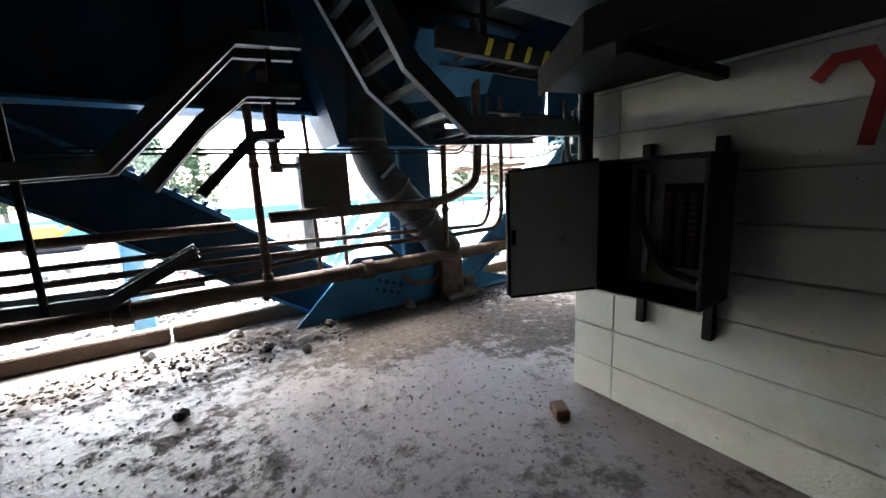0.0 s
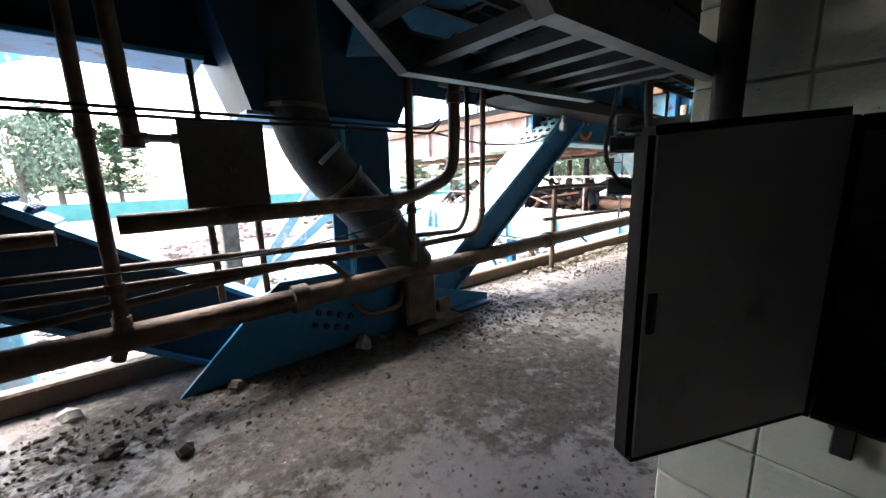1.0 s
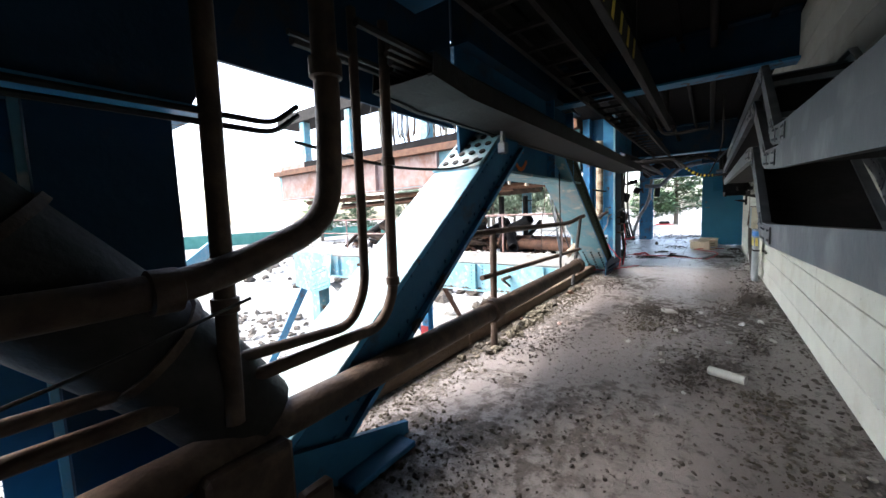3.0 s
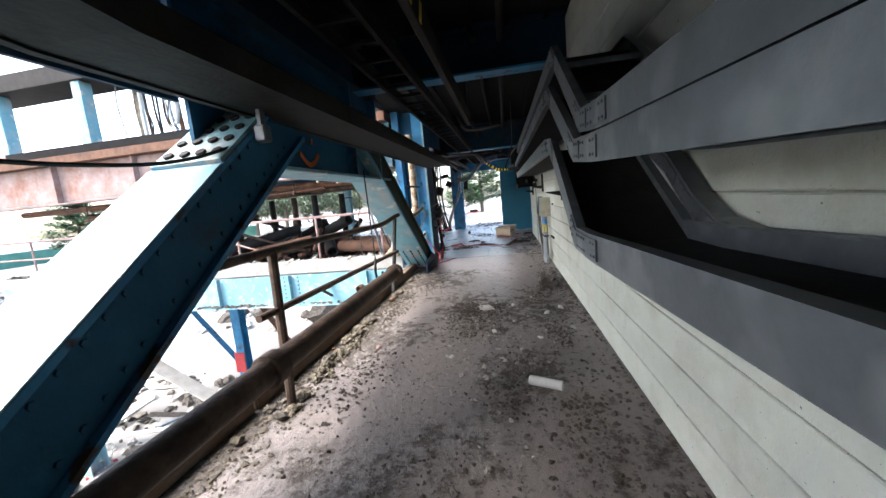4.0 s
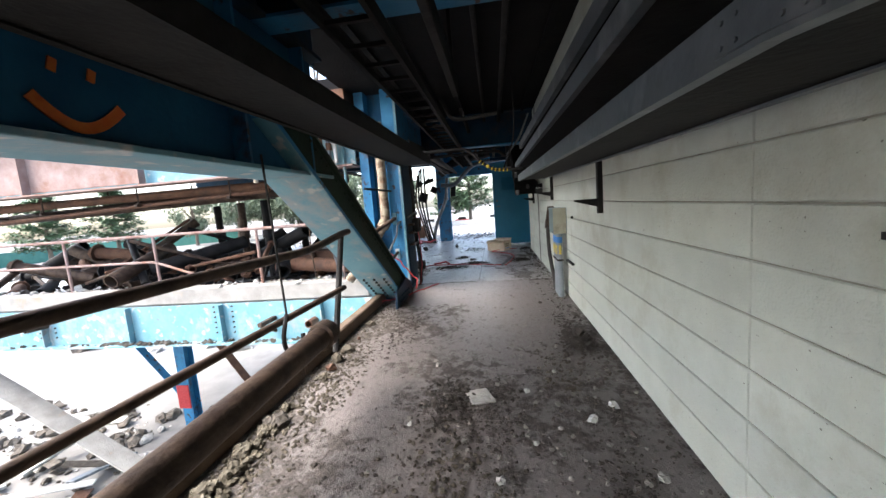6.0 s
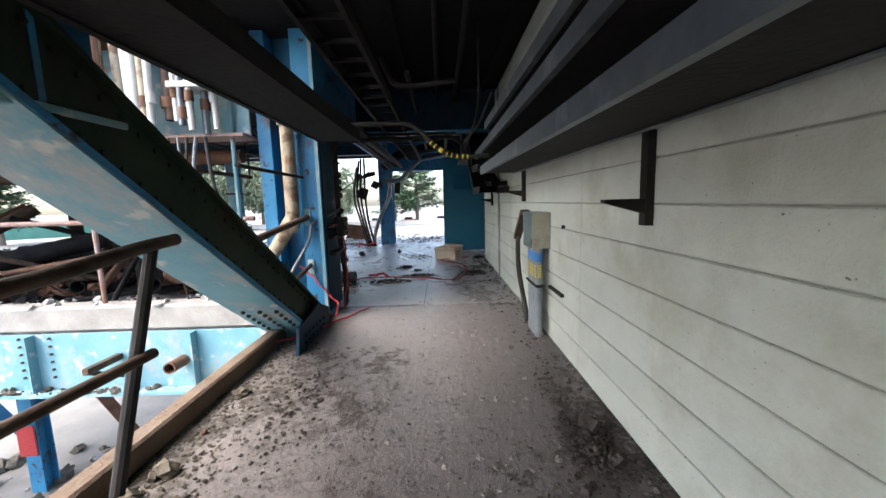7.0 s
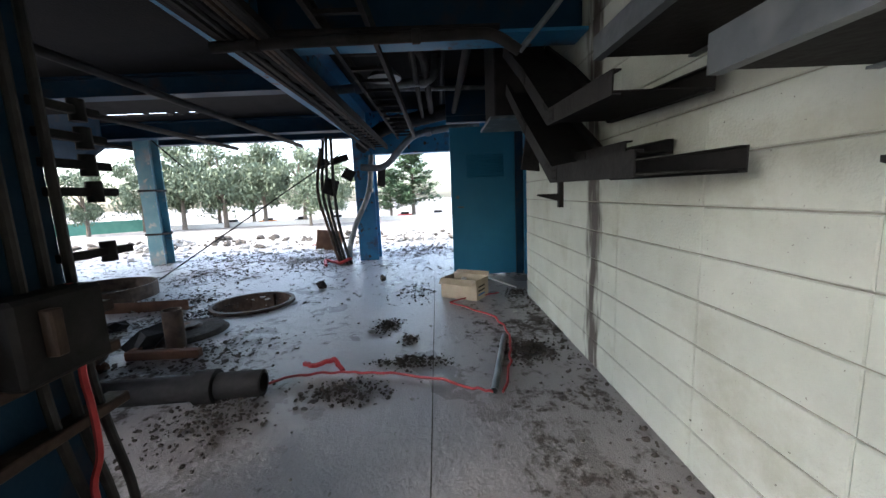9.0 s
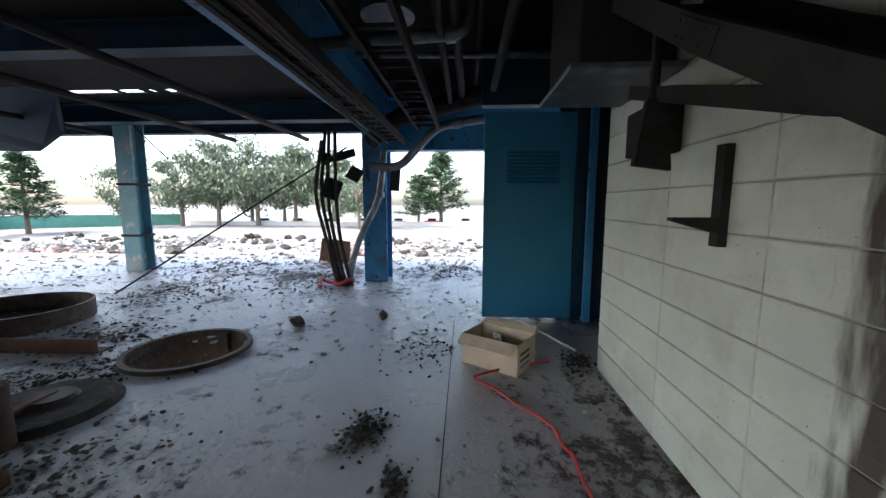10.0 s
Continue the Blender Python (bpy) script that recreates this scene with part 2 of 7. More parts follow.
def floor_material(name, low, high, rough, dirt=0.26, zones=(), fade=None):
    """Worn concrete with a damp sheen under patches of loose dirt."""
    m = surface(name, low, high, 1.6, rough, 0.0, 0.12, tuple(v * 1.2 for v in high), 0.36, 0.7, 70.0)
    n, l = m.node_tree.nodes, m.node_tree.links
    bsdf = n["Principled BSDF"]
    col, rgh = bsdf.inputs["Base Color"].links[0].from_socket, bsdf.inputs["Roughness"].links[0].from_socket
    pos = n.new("ShaderNodeNewGeometry").outputs["Position"]
    a, b = n.new("ShaderNodeTexNoise"), n.new("ShaderNodeTexNoise")
    a.inputs["Scale"].default_value, a.inputs["Detail"].default_value, a.inputs["Roughness"].default_value = 0.9, 4.0, 0.55
    b.inputs["Scale"].default_value, b.inputs["Detail"].default_value, b.inputs["Roughness"].default_value = 9.0, 8.0, 0.75
    l.new(pos, a.inputs["Vector"])
    l.new(pos, b.inputs["Vector"])
    ml = n.new("ShaderNodeMath")
    ml.operation = "MULTIPLY"
    l.new(a.outputs["Fac"], ml.inputs[0])
    l.new(b.outputs["Fac"], ml.inputs[1])
    # tone shift along x; on the deck it stands for sky light
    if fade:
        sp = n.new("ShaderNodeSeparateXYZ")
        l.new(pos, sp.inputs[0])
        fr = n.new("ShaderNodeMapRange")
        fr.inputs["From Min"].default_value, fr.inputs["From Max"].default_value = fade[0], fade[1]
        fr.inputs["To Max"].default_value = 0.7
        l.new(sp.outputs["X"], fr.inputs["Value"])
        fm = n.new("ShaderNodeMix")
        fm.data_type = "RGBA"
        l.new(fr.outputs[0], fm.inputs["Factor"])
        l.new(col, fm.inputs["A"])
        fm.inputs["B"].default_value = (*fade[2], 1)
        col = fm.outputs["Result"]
    level = ml.outputs[0]
    for cx, cy, sx, sy, amount in zones:
        mp = n.new("ShaderNodeMapping")
        mp.inputs["Location"].default_value = (-cx / sx, -cy / sy, 0)
        mp.inputs["Scale"].default_value = (1 / sx, 1 / sy, 0)
        l.new(pos, mp.inputs["Vector"])
        ln = n.new("ShaderNodeVectorMath")
        ln.operation = "LENGTH"
        l.new(mp.outputs[0], ln.inputs[0])
        fall = n.new("ShaderNodeMapRange")
        fall.interpolation_type = "SMOOTHSTEP"
        fall.inputs["From Min"].default_value, fall.inputs["From Max"].default_value = 1.0, 0.0
        fall.inputs["To Min"].default_value, fall.inputs["To Max"].default_value = 0.0, amount
        l.new(ln.outputs["Value"], fall.inputs["Value"])
        plus = n.new("ShaderNodeMath")
        plus.operation = "ADD"
        l.new(level, plus.inputs[0])
        l.new(fall.outputs[0], plus.inputs[1])
        level = plus.outputs[0]
    rp = n.new("ShaderNodeValToRGB")
    rp.color_ramp.elements[0].position, rp.color_ramp.elements[1].position = dirt, dirt + 0.07
    l.new(level, rp.inputs["Fac"])
    tone = n.new("ShaderNodeTexNoise")
    tone.inputs["Scale"].default_value, tone.inputs["Detail"].default_value, tone.inputs["Roughness"].default_value = 22.0, 8.0, 0.75
    l.new(pos, tone.inputs["Vector"])
    soil = n.new("ShaderNodeValToRGB")
    soil.color_ramp.elements[0].position, soil.color_ramp.elements[1].position = 0.38, 0.64
    soil.color_ramp.elements[0].color, soil.color_ramp.elements[1].color = (0.04, 0.034, 0.03, 1), (0.125, 0.107, 0.095, 1)
    l.new(tone.outputs["Fac"], soil.inputs["Fac"])
    mix = n.new("ShaderNodeMix")
    mix.data_type = "RGBA"
    l.new(rp.outputs["Color"], mix.inputs["Factor"])
    l.new(col, mix.inputs["A"])
    l.new(soil.outputs["Color"], mix.inputs["B"])
    l.new(mix.outputs["Result"], bsdf.inputs["Base Color"])
    mx = n.new("ShaderNodeMath")
    mx.operation = "MAXIMUM"
    l.new(rgh, mx.inputs[0])
    l.new(rp.outputs["Color"], mx.inputs[1])
    l.new(mx.outputs[0], bsdf.inputs["Roughness"])
    bp = n.new("ShaderNodeBump")
    bp.inputs["Strength"].default_value, bp.inputs["Distance"].default_value = 0.9, 0.05
    l.new(ml.outputs[0], bp.inputs["Height"])
    l.new(bsdf.inputs["Normal"].links[0].from_socket, bp.inputs["Normal"])
    l.new(bp.outputs["Normal"], bsdf.inputs["Normal"])
    return m


# corridor fade blends its tone into the deck at the joint
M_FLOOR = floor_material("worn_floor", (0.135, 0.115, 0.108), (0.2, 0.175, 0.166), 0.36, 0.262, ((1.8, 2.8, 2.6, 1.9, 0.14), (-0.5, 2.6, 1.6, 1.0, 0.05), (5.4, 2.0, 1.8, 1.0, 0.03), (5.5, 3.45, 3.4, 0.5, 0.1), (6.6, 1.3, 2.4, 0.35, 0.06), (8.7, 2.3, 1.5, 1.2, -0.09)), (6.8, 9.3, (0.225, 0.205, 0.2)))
# pale base and paler fade put the sky light into the deck colour
M_DECK = floor_material("sky_lit_deck_floor", (0.235, 0.22, 0.218), (0.33, 0.313, 0.313), 0.3, 0.3, ((11.2, 4.9, 1.5, 1.3, 0.055), (10.8, 2.9, 1.3, 0.7, 0.035), (13.4, 7.0, 2.6, 3.0, 0.08), (16.0, 4.6, 2.6, 3.6, 0.06), (12.0, 1.4, 1.2, 0.5, 0.05), (11.1, 1.65, 0.4, 0.35, 0.03)), (10.0, 12.6, (0.45, 0.435, 0.445)))
overlay_noise(M_FLOOR, 20.0, 0.60, 0.66, (0.075, 0.064, 0.057))
overlay_noise(M_CREAM, 60.0, 0.71, 0.75, (0.16, 0.15, 0.125))
overlay_noise(M_FLOOR, 55.0, 0.71, 0.75, (0.42, 0.40, 0.37))
overlay_noise(M_DECK, 30.0, 0.70, 0.76, (0.10, 0.09, 0.085))
overlay_noise(M_GALV, 6.0, 0.54, 0.7, (0.25, 0.265, 0.28))
overlay_noise(M_CREAM_PIPE, 9.0, 0.5, 0.62, (0.13, 0.085, 0.055))
overlay_noise(M_BLUE, 9.0, 0.62, 0.68, (0.05, 0.04, 0.035))
overlay_noise(M_BLUE_PALE, 7.0, 0.60, 0.68, (0.42, 0.42, 0.40))
overlay_noise(M_BLUE_PALE, 3.0, 0.66, 0.75, (0.16, 0.08, 0.045))


def leaf_material(name, a, b):
    m = bpy.data.materials.new(name)
    m.use_nodes = True
    n, l = m.node_tree.nodes, m.node_tree.links
    geo = n.new("ShaderNodeNewGeometry")
    ramp = n.new("ShaderNodeValToRGB")
    ramp.color_ramp.elements[0].color, ramp.color_ramp.elements[1].color = (*a, 1), (*b, 1)
    l.new(geo.outputs["Random Per Island"], ramp.inputs["Fac"])
    l.new(ramp.outputs["Color"], n["Principled BSDF"].inputs["Base Color"])
    n["Principled BSDF"].inputs["Roughness"].default_value = 0.7
    return m


M_LEAF = leaf_material("grey_green_leaves", (0.06, 0.085, 0.05), (0.16, 0.2, 0.13))
M_LEAF_PINE = leaf_material("cypress_leaves", (0.035, 0.075, 0.04), (0.10, 0.17, 0.08))

# ---- helpers for meshes ----


def link_mesh(name, verts, faces, mat, parent=None, label="", smooth=False):
    me = bpy.data.meshes.new(name)
    me.from_pydata([tuple(v) for v in verts], [], faces)
    me.materials.append(mat)
    if smooth:
        me.polygons.foreach_set("use_smooth", [True] * len(me.polygons))
    me.update()
    ob = new(name, me)
    if parent:
        ob.parent = parent
    if label:
        ob["label"] = label
    return ob


class Geo:
    """Collects verts and faces of one mesh."""

    def __init__(self):
        self.v, self.f = [], []

    def add(self, verts, faces):
        k = len(self.v)
        self.v += [Vector(p) for p in verts]
        self.f += [tuple(i + k for i in f) for f in faces]
        return self

    def box(self, lo, hi, m=None, bevel=0.0):
        x0, y0, z0 = lo
        x1, y1, z1 = hi
        if bevel:
            bm = bmesh.new()
            bmesh.ops.create_cube(bm, size=1.0)
            for v in bm.verts:
                v.co = Vector(((x0 + x1) / 2 + v.co.x * (x1 - x0), (y0 + y1) / 2 + v.co.y * (y1 - y0), (z0 + z1) / 2 + v.co.z * (z1 - z0)))
            bmesh.ops.bevel(bm, geom=list(bm.edges), offset=bevel, segments=1, affect="EDGES")
            bm.verts.index_update()
            vs, fs = [v.co.copy() for v in bm.verts], [tuple(v.index for v in f.verts) for f in bm.faces]
            bm.free()
        else:
            vs = [Vector(p) for p in ((x0, y0, z0), (x1, y0, z0), (x1, y1, z0), (x0, y1, z0), (x0, y0, z1), (x1, y0, z1), (x1, y1, z1), (x0, y1, z1))]
            fs = [(0, 3, 2, 1), (4, 5, 6, 7), (0, 1, 5, 4), (1, 2, 6, 5), (2, 3, 7, 6), (3, 0, 4, 7)]
        if m is not None:
            vs = [m @ p for p in vs]
        return self.add(vs, fs)

    def tube(self, pts, r, seg=10, closed_ends=True, wall=0.0):
        """A tube through the points; wall: open ends with that thickness."""
        pts = [Vector(p) for p in pts]
        n = len(pts)
        d0 = (pts[1] - pts[0]).normalized()
        u = d0.cross(Vector((0, 0, 1)) if abs(d0.z) < 0.9 else Vector((1, 0, 0))).normalized()
        rings, last = [], d0
        for i, p in enumerate(pts):
            d = (pts[min(i + 1, n - 1)] - pts[max(i - 1, 0)]).normalized()
            q = last.rotation_difference(d)
            u = (q @ u).normalized()
            last = d
            w = d.cross(u)
            rad = r[i] if isinstance(r, (list, tuple)) else r
            rings.append([p + (u * math.cos(2 * math.pi * k / seg) + w * math.sin(2 * math.pi * k / seg)) * rad for k in range(seg)])
        k0 = len(self.v)
        for ring in rings:
            self.v += ring
        for i in range(n - 1):
            for k in range(seg):
                a, b = k0 + i * seg + k, k0 + i * seg + (k + 1) % seg
                self.f.append((a, b, b + seg, a + seg))
        if wall:
            for i in (0, n - 1):
                inner, deep = [], []
                c = pts[i]
                d = (pts[1] - pts[0]).normalized() if i == 0 else (pts[n - 2] - pts[n - 1]).normalized()
                rad = r[i] if isinstance(r, (list, tuple)) else r
                for p in rings[i]:
                    e = c + (p - c) * ((rad - wall) / rad)
                    inner.append(e)
                    deep.append(e + d * rad * 2.5)
                k1 = len(self.v)
                self.v += inner + deep
                for k in range(seg):
                    kk = (k + 1) % seg
                    o = k0 + i * seg
                    self.f.append((o + k, o + kk, k1 + kk, k1 + k) if i else (o + kk, o + k, k1 + k, k1 + kk))
                    self.f.append((k1 + k, k1 + kk, k1 + seg + kk, k1 + seg + k))
                self.f.append(tuple(k1 + seg + k for k in range(seg)))
        elif closed_ends:
            self.f.append(tuple(k0 + k for k in reversed(range(seg))))
            self.f.append(tuple(k0 + (n - 1) * seg + k for k in range(seg)))
        return self

    def sweep(self, pts, profile, up=(0, 0, 1), side=None):
        """Sweeps a closed profile of (across, up) pairs along the points; side: fixed across direction."""
        pts = [Vector(p) for p in pts]
        n, m = len(pts), len(profile)
        k0 = len(self.v)
        for i, p in enumerate(pts):
            d = (pts[min(i + 1, n - 1)] - pts[max(i - 1, 0)]).normalized()
            if side is not None:
                s = Vector(side).normalized()
            else:
                s = d.cross(Vector(up)).normalized()
            w = s.cross(d).normalized()
            if 0 < i < n - 1:
                d1, d2 = (pts[i] - pts[i - 1]).normalized(), (pts[i + 1] - pts[i]).normalized()
                k = 1.0 / max(0.5, math.cos(d1.angle(d2) / 2))
            else:
                k = 1.0
            bend_in_w = side is not None
            for a, b in profile:
                self.v.append(p + s * a * (1.0 if bend_in_w else k) + w * b * (k if bend_in_w else 1.0))
        for i in range(n - 1):
            for j in range(m):
                a, b = k0 + i * m + j, k0 + i * m + (j + 1) % m
                self.f.append((a, b, b + m, a + m))
        self.f.append(tuple(k0 + j for j in reversed(range(m))))
        self.f.append(tuple(k0 + (n - 1) * m + j for j in range(m)))
        return self

    def prism(self, outline, direction):
        """Extrudes a flat outline of points by a vector."""
        a = [Vector(p) for p in outline]
        d = Vector(direction)
        n = len(a)
        return self.add(a + [p + d for p in a], [tuple(reversed(range(n))), tuple(range(n, 2 * n))] + [(i, (i + 1) % n, n + (i + 1) % n, n + i) for i in range(n)])

    def chunk(self, c, size, rng, squash=0.7):
        """One uneven lump."""
        base = [(1, 0, 0), (-1, 0, 0), (0, 1, 0), (0, -1, 0), (0, 0, 1), (0, 0, -1), (.6, .6, .6), (-.6, .6, .6), (.6, -.6, .6), (-.6, -.6, .6), (.6, .6, -.5), (-.6, .6, -.5), (.6, -.6, -.5), (-.6, -.6, -.5)]
        q = Euler((rng.uniform(-.5, .5), rng.uniform(-.5, .5), rng.uniform(0, 6.3)))
        stretch = Vector((rng.uniform(.7, 1.4), rng.uniform(.7, 1.2), squash * rng.uniform(.7, 1.2)))
        vs = []
        for p in base:
            w = Vector(p) * rng.uniform(.75, 1.2) * size
            w = Vector((w.x * stretch.x, w.y * stretch.y, w.z * stretch.z))
            w.rotate(q)
            vs.append(Vector(c) + w)
        fs = []
        for sx, a in ((1, 0), (-1, 1)):
            for sy, b in ((1, 2), (-1, 3)):
                for sz, e in ((1, 4), (-1, 5)):
                    k = 6 + (0 if sx > 0 else 1) + (0 if sy > 0 else 2) + (0 if sz > 0 else 4)
                    for p, r in ((a, b), (b, e), (e, a)):
                        fs.append((p, r, k) if sx * sy * sz > 0 else (r, p, k))
        return self.add(vs, fs)

    def bolt(self, c, axis, r=0.014, h=0.014):
        c, a = Vector(c), Vector(axis).normalized()
        return self.tube([c, c + a * h], r, 6)

    def out(self, name, mat, parent=None, label="", smooth=False):
        return link_mesh(name, self.v, self.f, mat, parent, label, smooth)


def smooth_by_angle(ob, degrees=40):
    bm = bmesh.new()
    bm.from_mesh(ob.data)
    bmesh.ops.recalc_face_normals(bm, faces=bm.faces)
    for f in bm.faces:
        f.smooth = True
    for e in bm.edges:
        e.smooth = e.is_manifold and e.calc_face_angle(3.2) < radians(degrees)
    bm.to_mesh(ob.data)
    bm.free()
    return ob


def bend(pts, radius=0.1, n=5):
    """Rounds the corners of a polyline."""
    pts = [Vector(p) for p in pts]
    out = [pts[0]]
    for a, b, c in zip(pts, pts[1:], pts[2:]):
        r = min(radius, (a - b).length * 0.45, (c - b).length * 0.45)
        p, q = b + (a - b).normalized() * r, b + (c - b).normalized() * r
        for i in range(n + 1):
            t = i / n
            out.append(p * (1 - t) ** 2 + b * 2 * t * (1 - t) + q * t ** 2)
    out.append(pts[-1])
    return out


def thing(name, at, label, category, group="", kind=""):
    ob = new(name)
    ob.location = at
    ob.empty_display_size = 0.1
    return tagged(ob, label, category, group, kind)


def part(name, geo, mat, parent, label="", smooth=False):
    """Links a Geo in world coordinates as one mesh under its thing."""
    base = Vector((0, 0, 0))
    p = parent
    while p is not None:
        base += p.location
        p = p.parent
    return link_mesh(name, [v - base for v in geo.v], geo.f, mat, parent, label, smooth)


def pipe_thing(name, pts, r, mat, label, category="pipe", radius=0.12, seg=10, wall=0.0, group="", couplings=()):
    """A bent pipe with couplings as parts."""
    pts = [Vector(p) for p in pts]
    t = thing(name, pts[0], label, category, group)
    path = bend(pts, radius)
    smooth_by_angle(part("pipe_run", Geo().tube(path, r, seg, True, wall), mat, t))
    for k in couplings:
        i = k[0]
        a, b = pts[i], pts[i + 1]
        c, d = a.lerp(b, k[1]), (b - a).normalized()
        smooth_by_angle(part("coupling", Geo().tube([c - d * r * 0.8, c - d * r * 0.7, c + d * r * 0.7, c + d * r * 0.8], [r * 1.05, r * 1.3, r * 1.3, r * 1.05], seg), mat, t))
    return t


def h_profile(width, depth, flange=0.02, web=0.014):
    """Closed outline of an H section: across, up."""
    w, d, f, t = width / 2, depth / 2, flange, web / 2
    return [(-w, -d), (w, -d), (w, -d + f), (t, -d + f), (t, d - f), (w, d - f), (w, d), (-w, d), (-w, d - f), (-t, d - f), (-t, -d + f), (-w, -d + f)]

# ---- setting: ground, floor, walls, ceiling ----
G = -4.6
Geo().add([(-600, -600, G), (900, -600, G), (900, 900, G), (-600, 900, G)], [(0, 1, 2, 3)]).out("ground", M_GROUND)
tagged(bpy.data.objects["ground"], "pale rubble-strewn demolition ground", "ground", kind="structure")

HOLE, HOLE_R = (12.74, 4.5), 0.43


def floor_geo():
    g = Geo()
    top, low = 0.0, -0.14
    hx, hy = HOLE
    s = 0.8
    g.box((9.321, -3.0, low), (18.2, hy - s, top))
    g.box((9.321, hy + s, low), (18.2, 15.0, top))
    g.box((8.95, 3.63, low), (9.32, 15.0, top))
    g.box((9.321, hy - s, low), (hx - s, hy + s, top))
    g.box((hx + s, hy - s, low), (18.2, hy + s, top))
    n = 32
    ring_o, ring_i = [], []
    for k in range(n):
        a = 2 * math.pi * k / n
        c, d = math.cos(a), math.sin(a)
        m = s / max(abs(c), abs(d))
        ring_o.append((hx + c * m, hy + d * m))
        ring_i.append((hx + c * HOLE_R, hy + d * HOLE_R))
    vs = [(x, y, top) for x, y in ring_o] + [(x, y, top) for x, y in ring_i] + [(x, y, low) for x, y in ring_i] + [(x, y, low) for x, y in ring_o]
    fs = []
    for k in range(n):
        j = (k + 1) % n
        fs += [(k, j, n + j, n + k), (n + k, n + j, 2 * n + j, 2 * n + k), (2 * n + k, 2 * n + j, 3 * n + j, 3 * n + k)]
    return g.add(vs, fs)


tagged(floor_geo().out("floor_deck", M_DECK), "damp concrete deck floor with a round hole, coloured paler towards the sky light", "floor", kind="structure")
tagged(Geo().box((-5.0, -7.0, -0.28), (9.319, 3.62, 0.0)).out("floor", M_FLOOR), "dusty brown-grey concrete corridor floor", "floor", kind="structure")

# steel rim of the round hole, with a lug
rim = thing("hole_rim", (*HOLE, 0), "rusty steel rim lining a round floor hole", "rim")
g = Geo()
n = 36
vs, fs = [], []
for k in range(n):
    a = 2 * math.pi * k / n
    c, d = math.cos(a), math.sin(a)
    for r, z in ((HOLE_R + 0.03, -0.01), (HOLE_R + 0.03, 0.035), (HOLE_R - 0.012, 0.035), (HOLE_R - 0.012, -0.3)):
        vs.append((HOLE[0] + c * r, HOLE[1] + d * r, z))
for k in range(n):
    for j in range(3):
        a, b = k * 4 + j, ((k + 1) % n) * 4 + j
        fs.append((a, b, b + 1, a + 1))
part("ring", Geo().add(vs, fs), M_PIPE, rim)
part("lug", Geo().box((HOLE[0] + 0.36, HOLE[1] - 0.08, -0.2), (HOLE[0] + 0.42, HOLE[1] + 0.02, 0.02), None, 0.005), M_PIPE, rim)

WY, WX, W_END = 1.28, 1.715, 12.62
CEIL = 2.75
tagged(Geo().box((WX + 0.012, WY - 0.2, 0.0), (W_END - 0.005, WY - 0.008, CEIL)).out("wall_south", M_MORTAR), "cream painted concrete block wall", "wall", kind="structure")
tagged(Geo().box((WX + 0.008, -7.0, 0.0), (WX + 0.2, WY - 0.2, CEIL)).out("wall_corner", M_MORTAR), "cream painted concrete block wall with a cabinet", "wall", kind="structure")
tagged(Geo().box((W_END + 0.0, 0.2, 0.0), (W_END + 0.18, WY - 0.25, CEIL)).out("wall_recess", M_CREAM), "cream wall returning behind the corridor wall", "wall", kind="structure")
# back and west walls are unseen, added to close the space
tagged(Geo().box((-5.0, -7.2, 0.0), (1.9, -7.0, CEIL)).out("wall_back", M_MORTAR), "unseen plain wall added to close the space behind the start", "wall", kind="structure")
tagged(Geo().box((-5.2, -7.2, 0.0), (-5.0, 3.4, CEIL)).out("wall_west", M_BLACK), "unseen black wall added to close the west end", "wall", kind="structure")
# unseen; added to block light from the open side's near end
tagged(Geo().box((-5.2, 3.78, G), (-1.3, 3.9, CEIL + 0.2)).out("wall_north", M_BLACK), "unseen black wall added to keep light off the corner wall", "wall", kind="structure")
# black stands for the shade inside the recess
tagged(Geo().box((W_END + 0.18, 0.0, 0.0), (14.0, 0.2, CEIL)).out("wall_inner", M_BLACK), "wall behind the recess, coloured black for its shade", "wall", kind="structure")


def ceiling_geo():
    g = Geo()
    # this slab runs past the floor edge to keep out the sky
    g.box((-5.2, -7.2, CEIL), (8.9, 3.95, CEIL + 0.2))
    g.box((8.9, -3.0, CEIL), (15.02, 12.5, CEIL + 0.2))
    g.box((15.2, -3.0, CEIL), (15.9, 12.5, CEIL + 0.02))
    g.box((15.9, -3.0, CEIL), (17.3, 12.5, CEIL + 0.2))
    for y0, y1 in ((-3.0, 6.05), (6.12, 6.28), (6.42, 6.58), (6.66, 6.76), (7.1, 7.15), (8.35, 12.5)):
        g.box((15.02, y0, CEIL), (15.2, y1, CEIL + 0.02))
    y = -1.0
    while y < 3.5:
        g.box((-5.0, y, CEIL - 0.04), (17.0, y + 0.05, CEIL))
        y += 0.35
    return g


tagged(ceiling_geo().out("ceiling", M_CEIL), "corrugated steel soffit, coloured near black for shade", "ceiling", kind="structure")

# kerb along the open edge
kerb = thing("edge_kerb", (2.0, 3.5, 0), "rust-brown steel kerb along the open floor edge", "kerb")
x = -4.5
while x < 8.4:
    part("kerb_length", Geo().box((x, 3.5, 0.0), (min(x + 2.15, 8.4), 3.6, 0.12), None, 0.012), M_TIMBER, kerb)
    x += 2.17


# ---- main steelwork ----
def bolt_mesh(r, h, mat):
    g = Geo().tube([(0, 0, 0), (0, 0, h)], r, 6)
    me = bpy.data.meshes.new("bolt")
    me.from_pydata([tuple(v) for v in g.v], [], g.f)
    me.materials.append(mat)
    return me


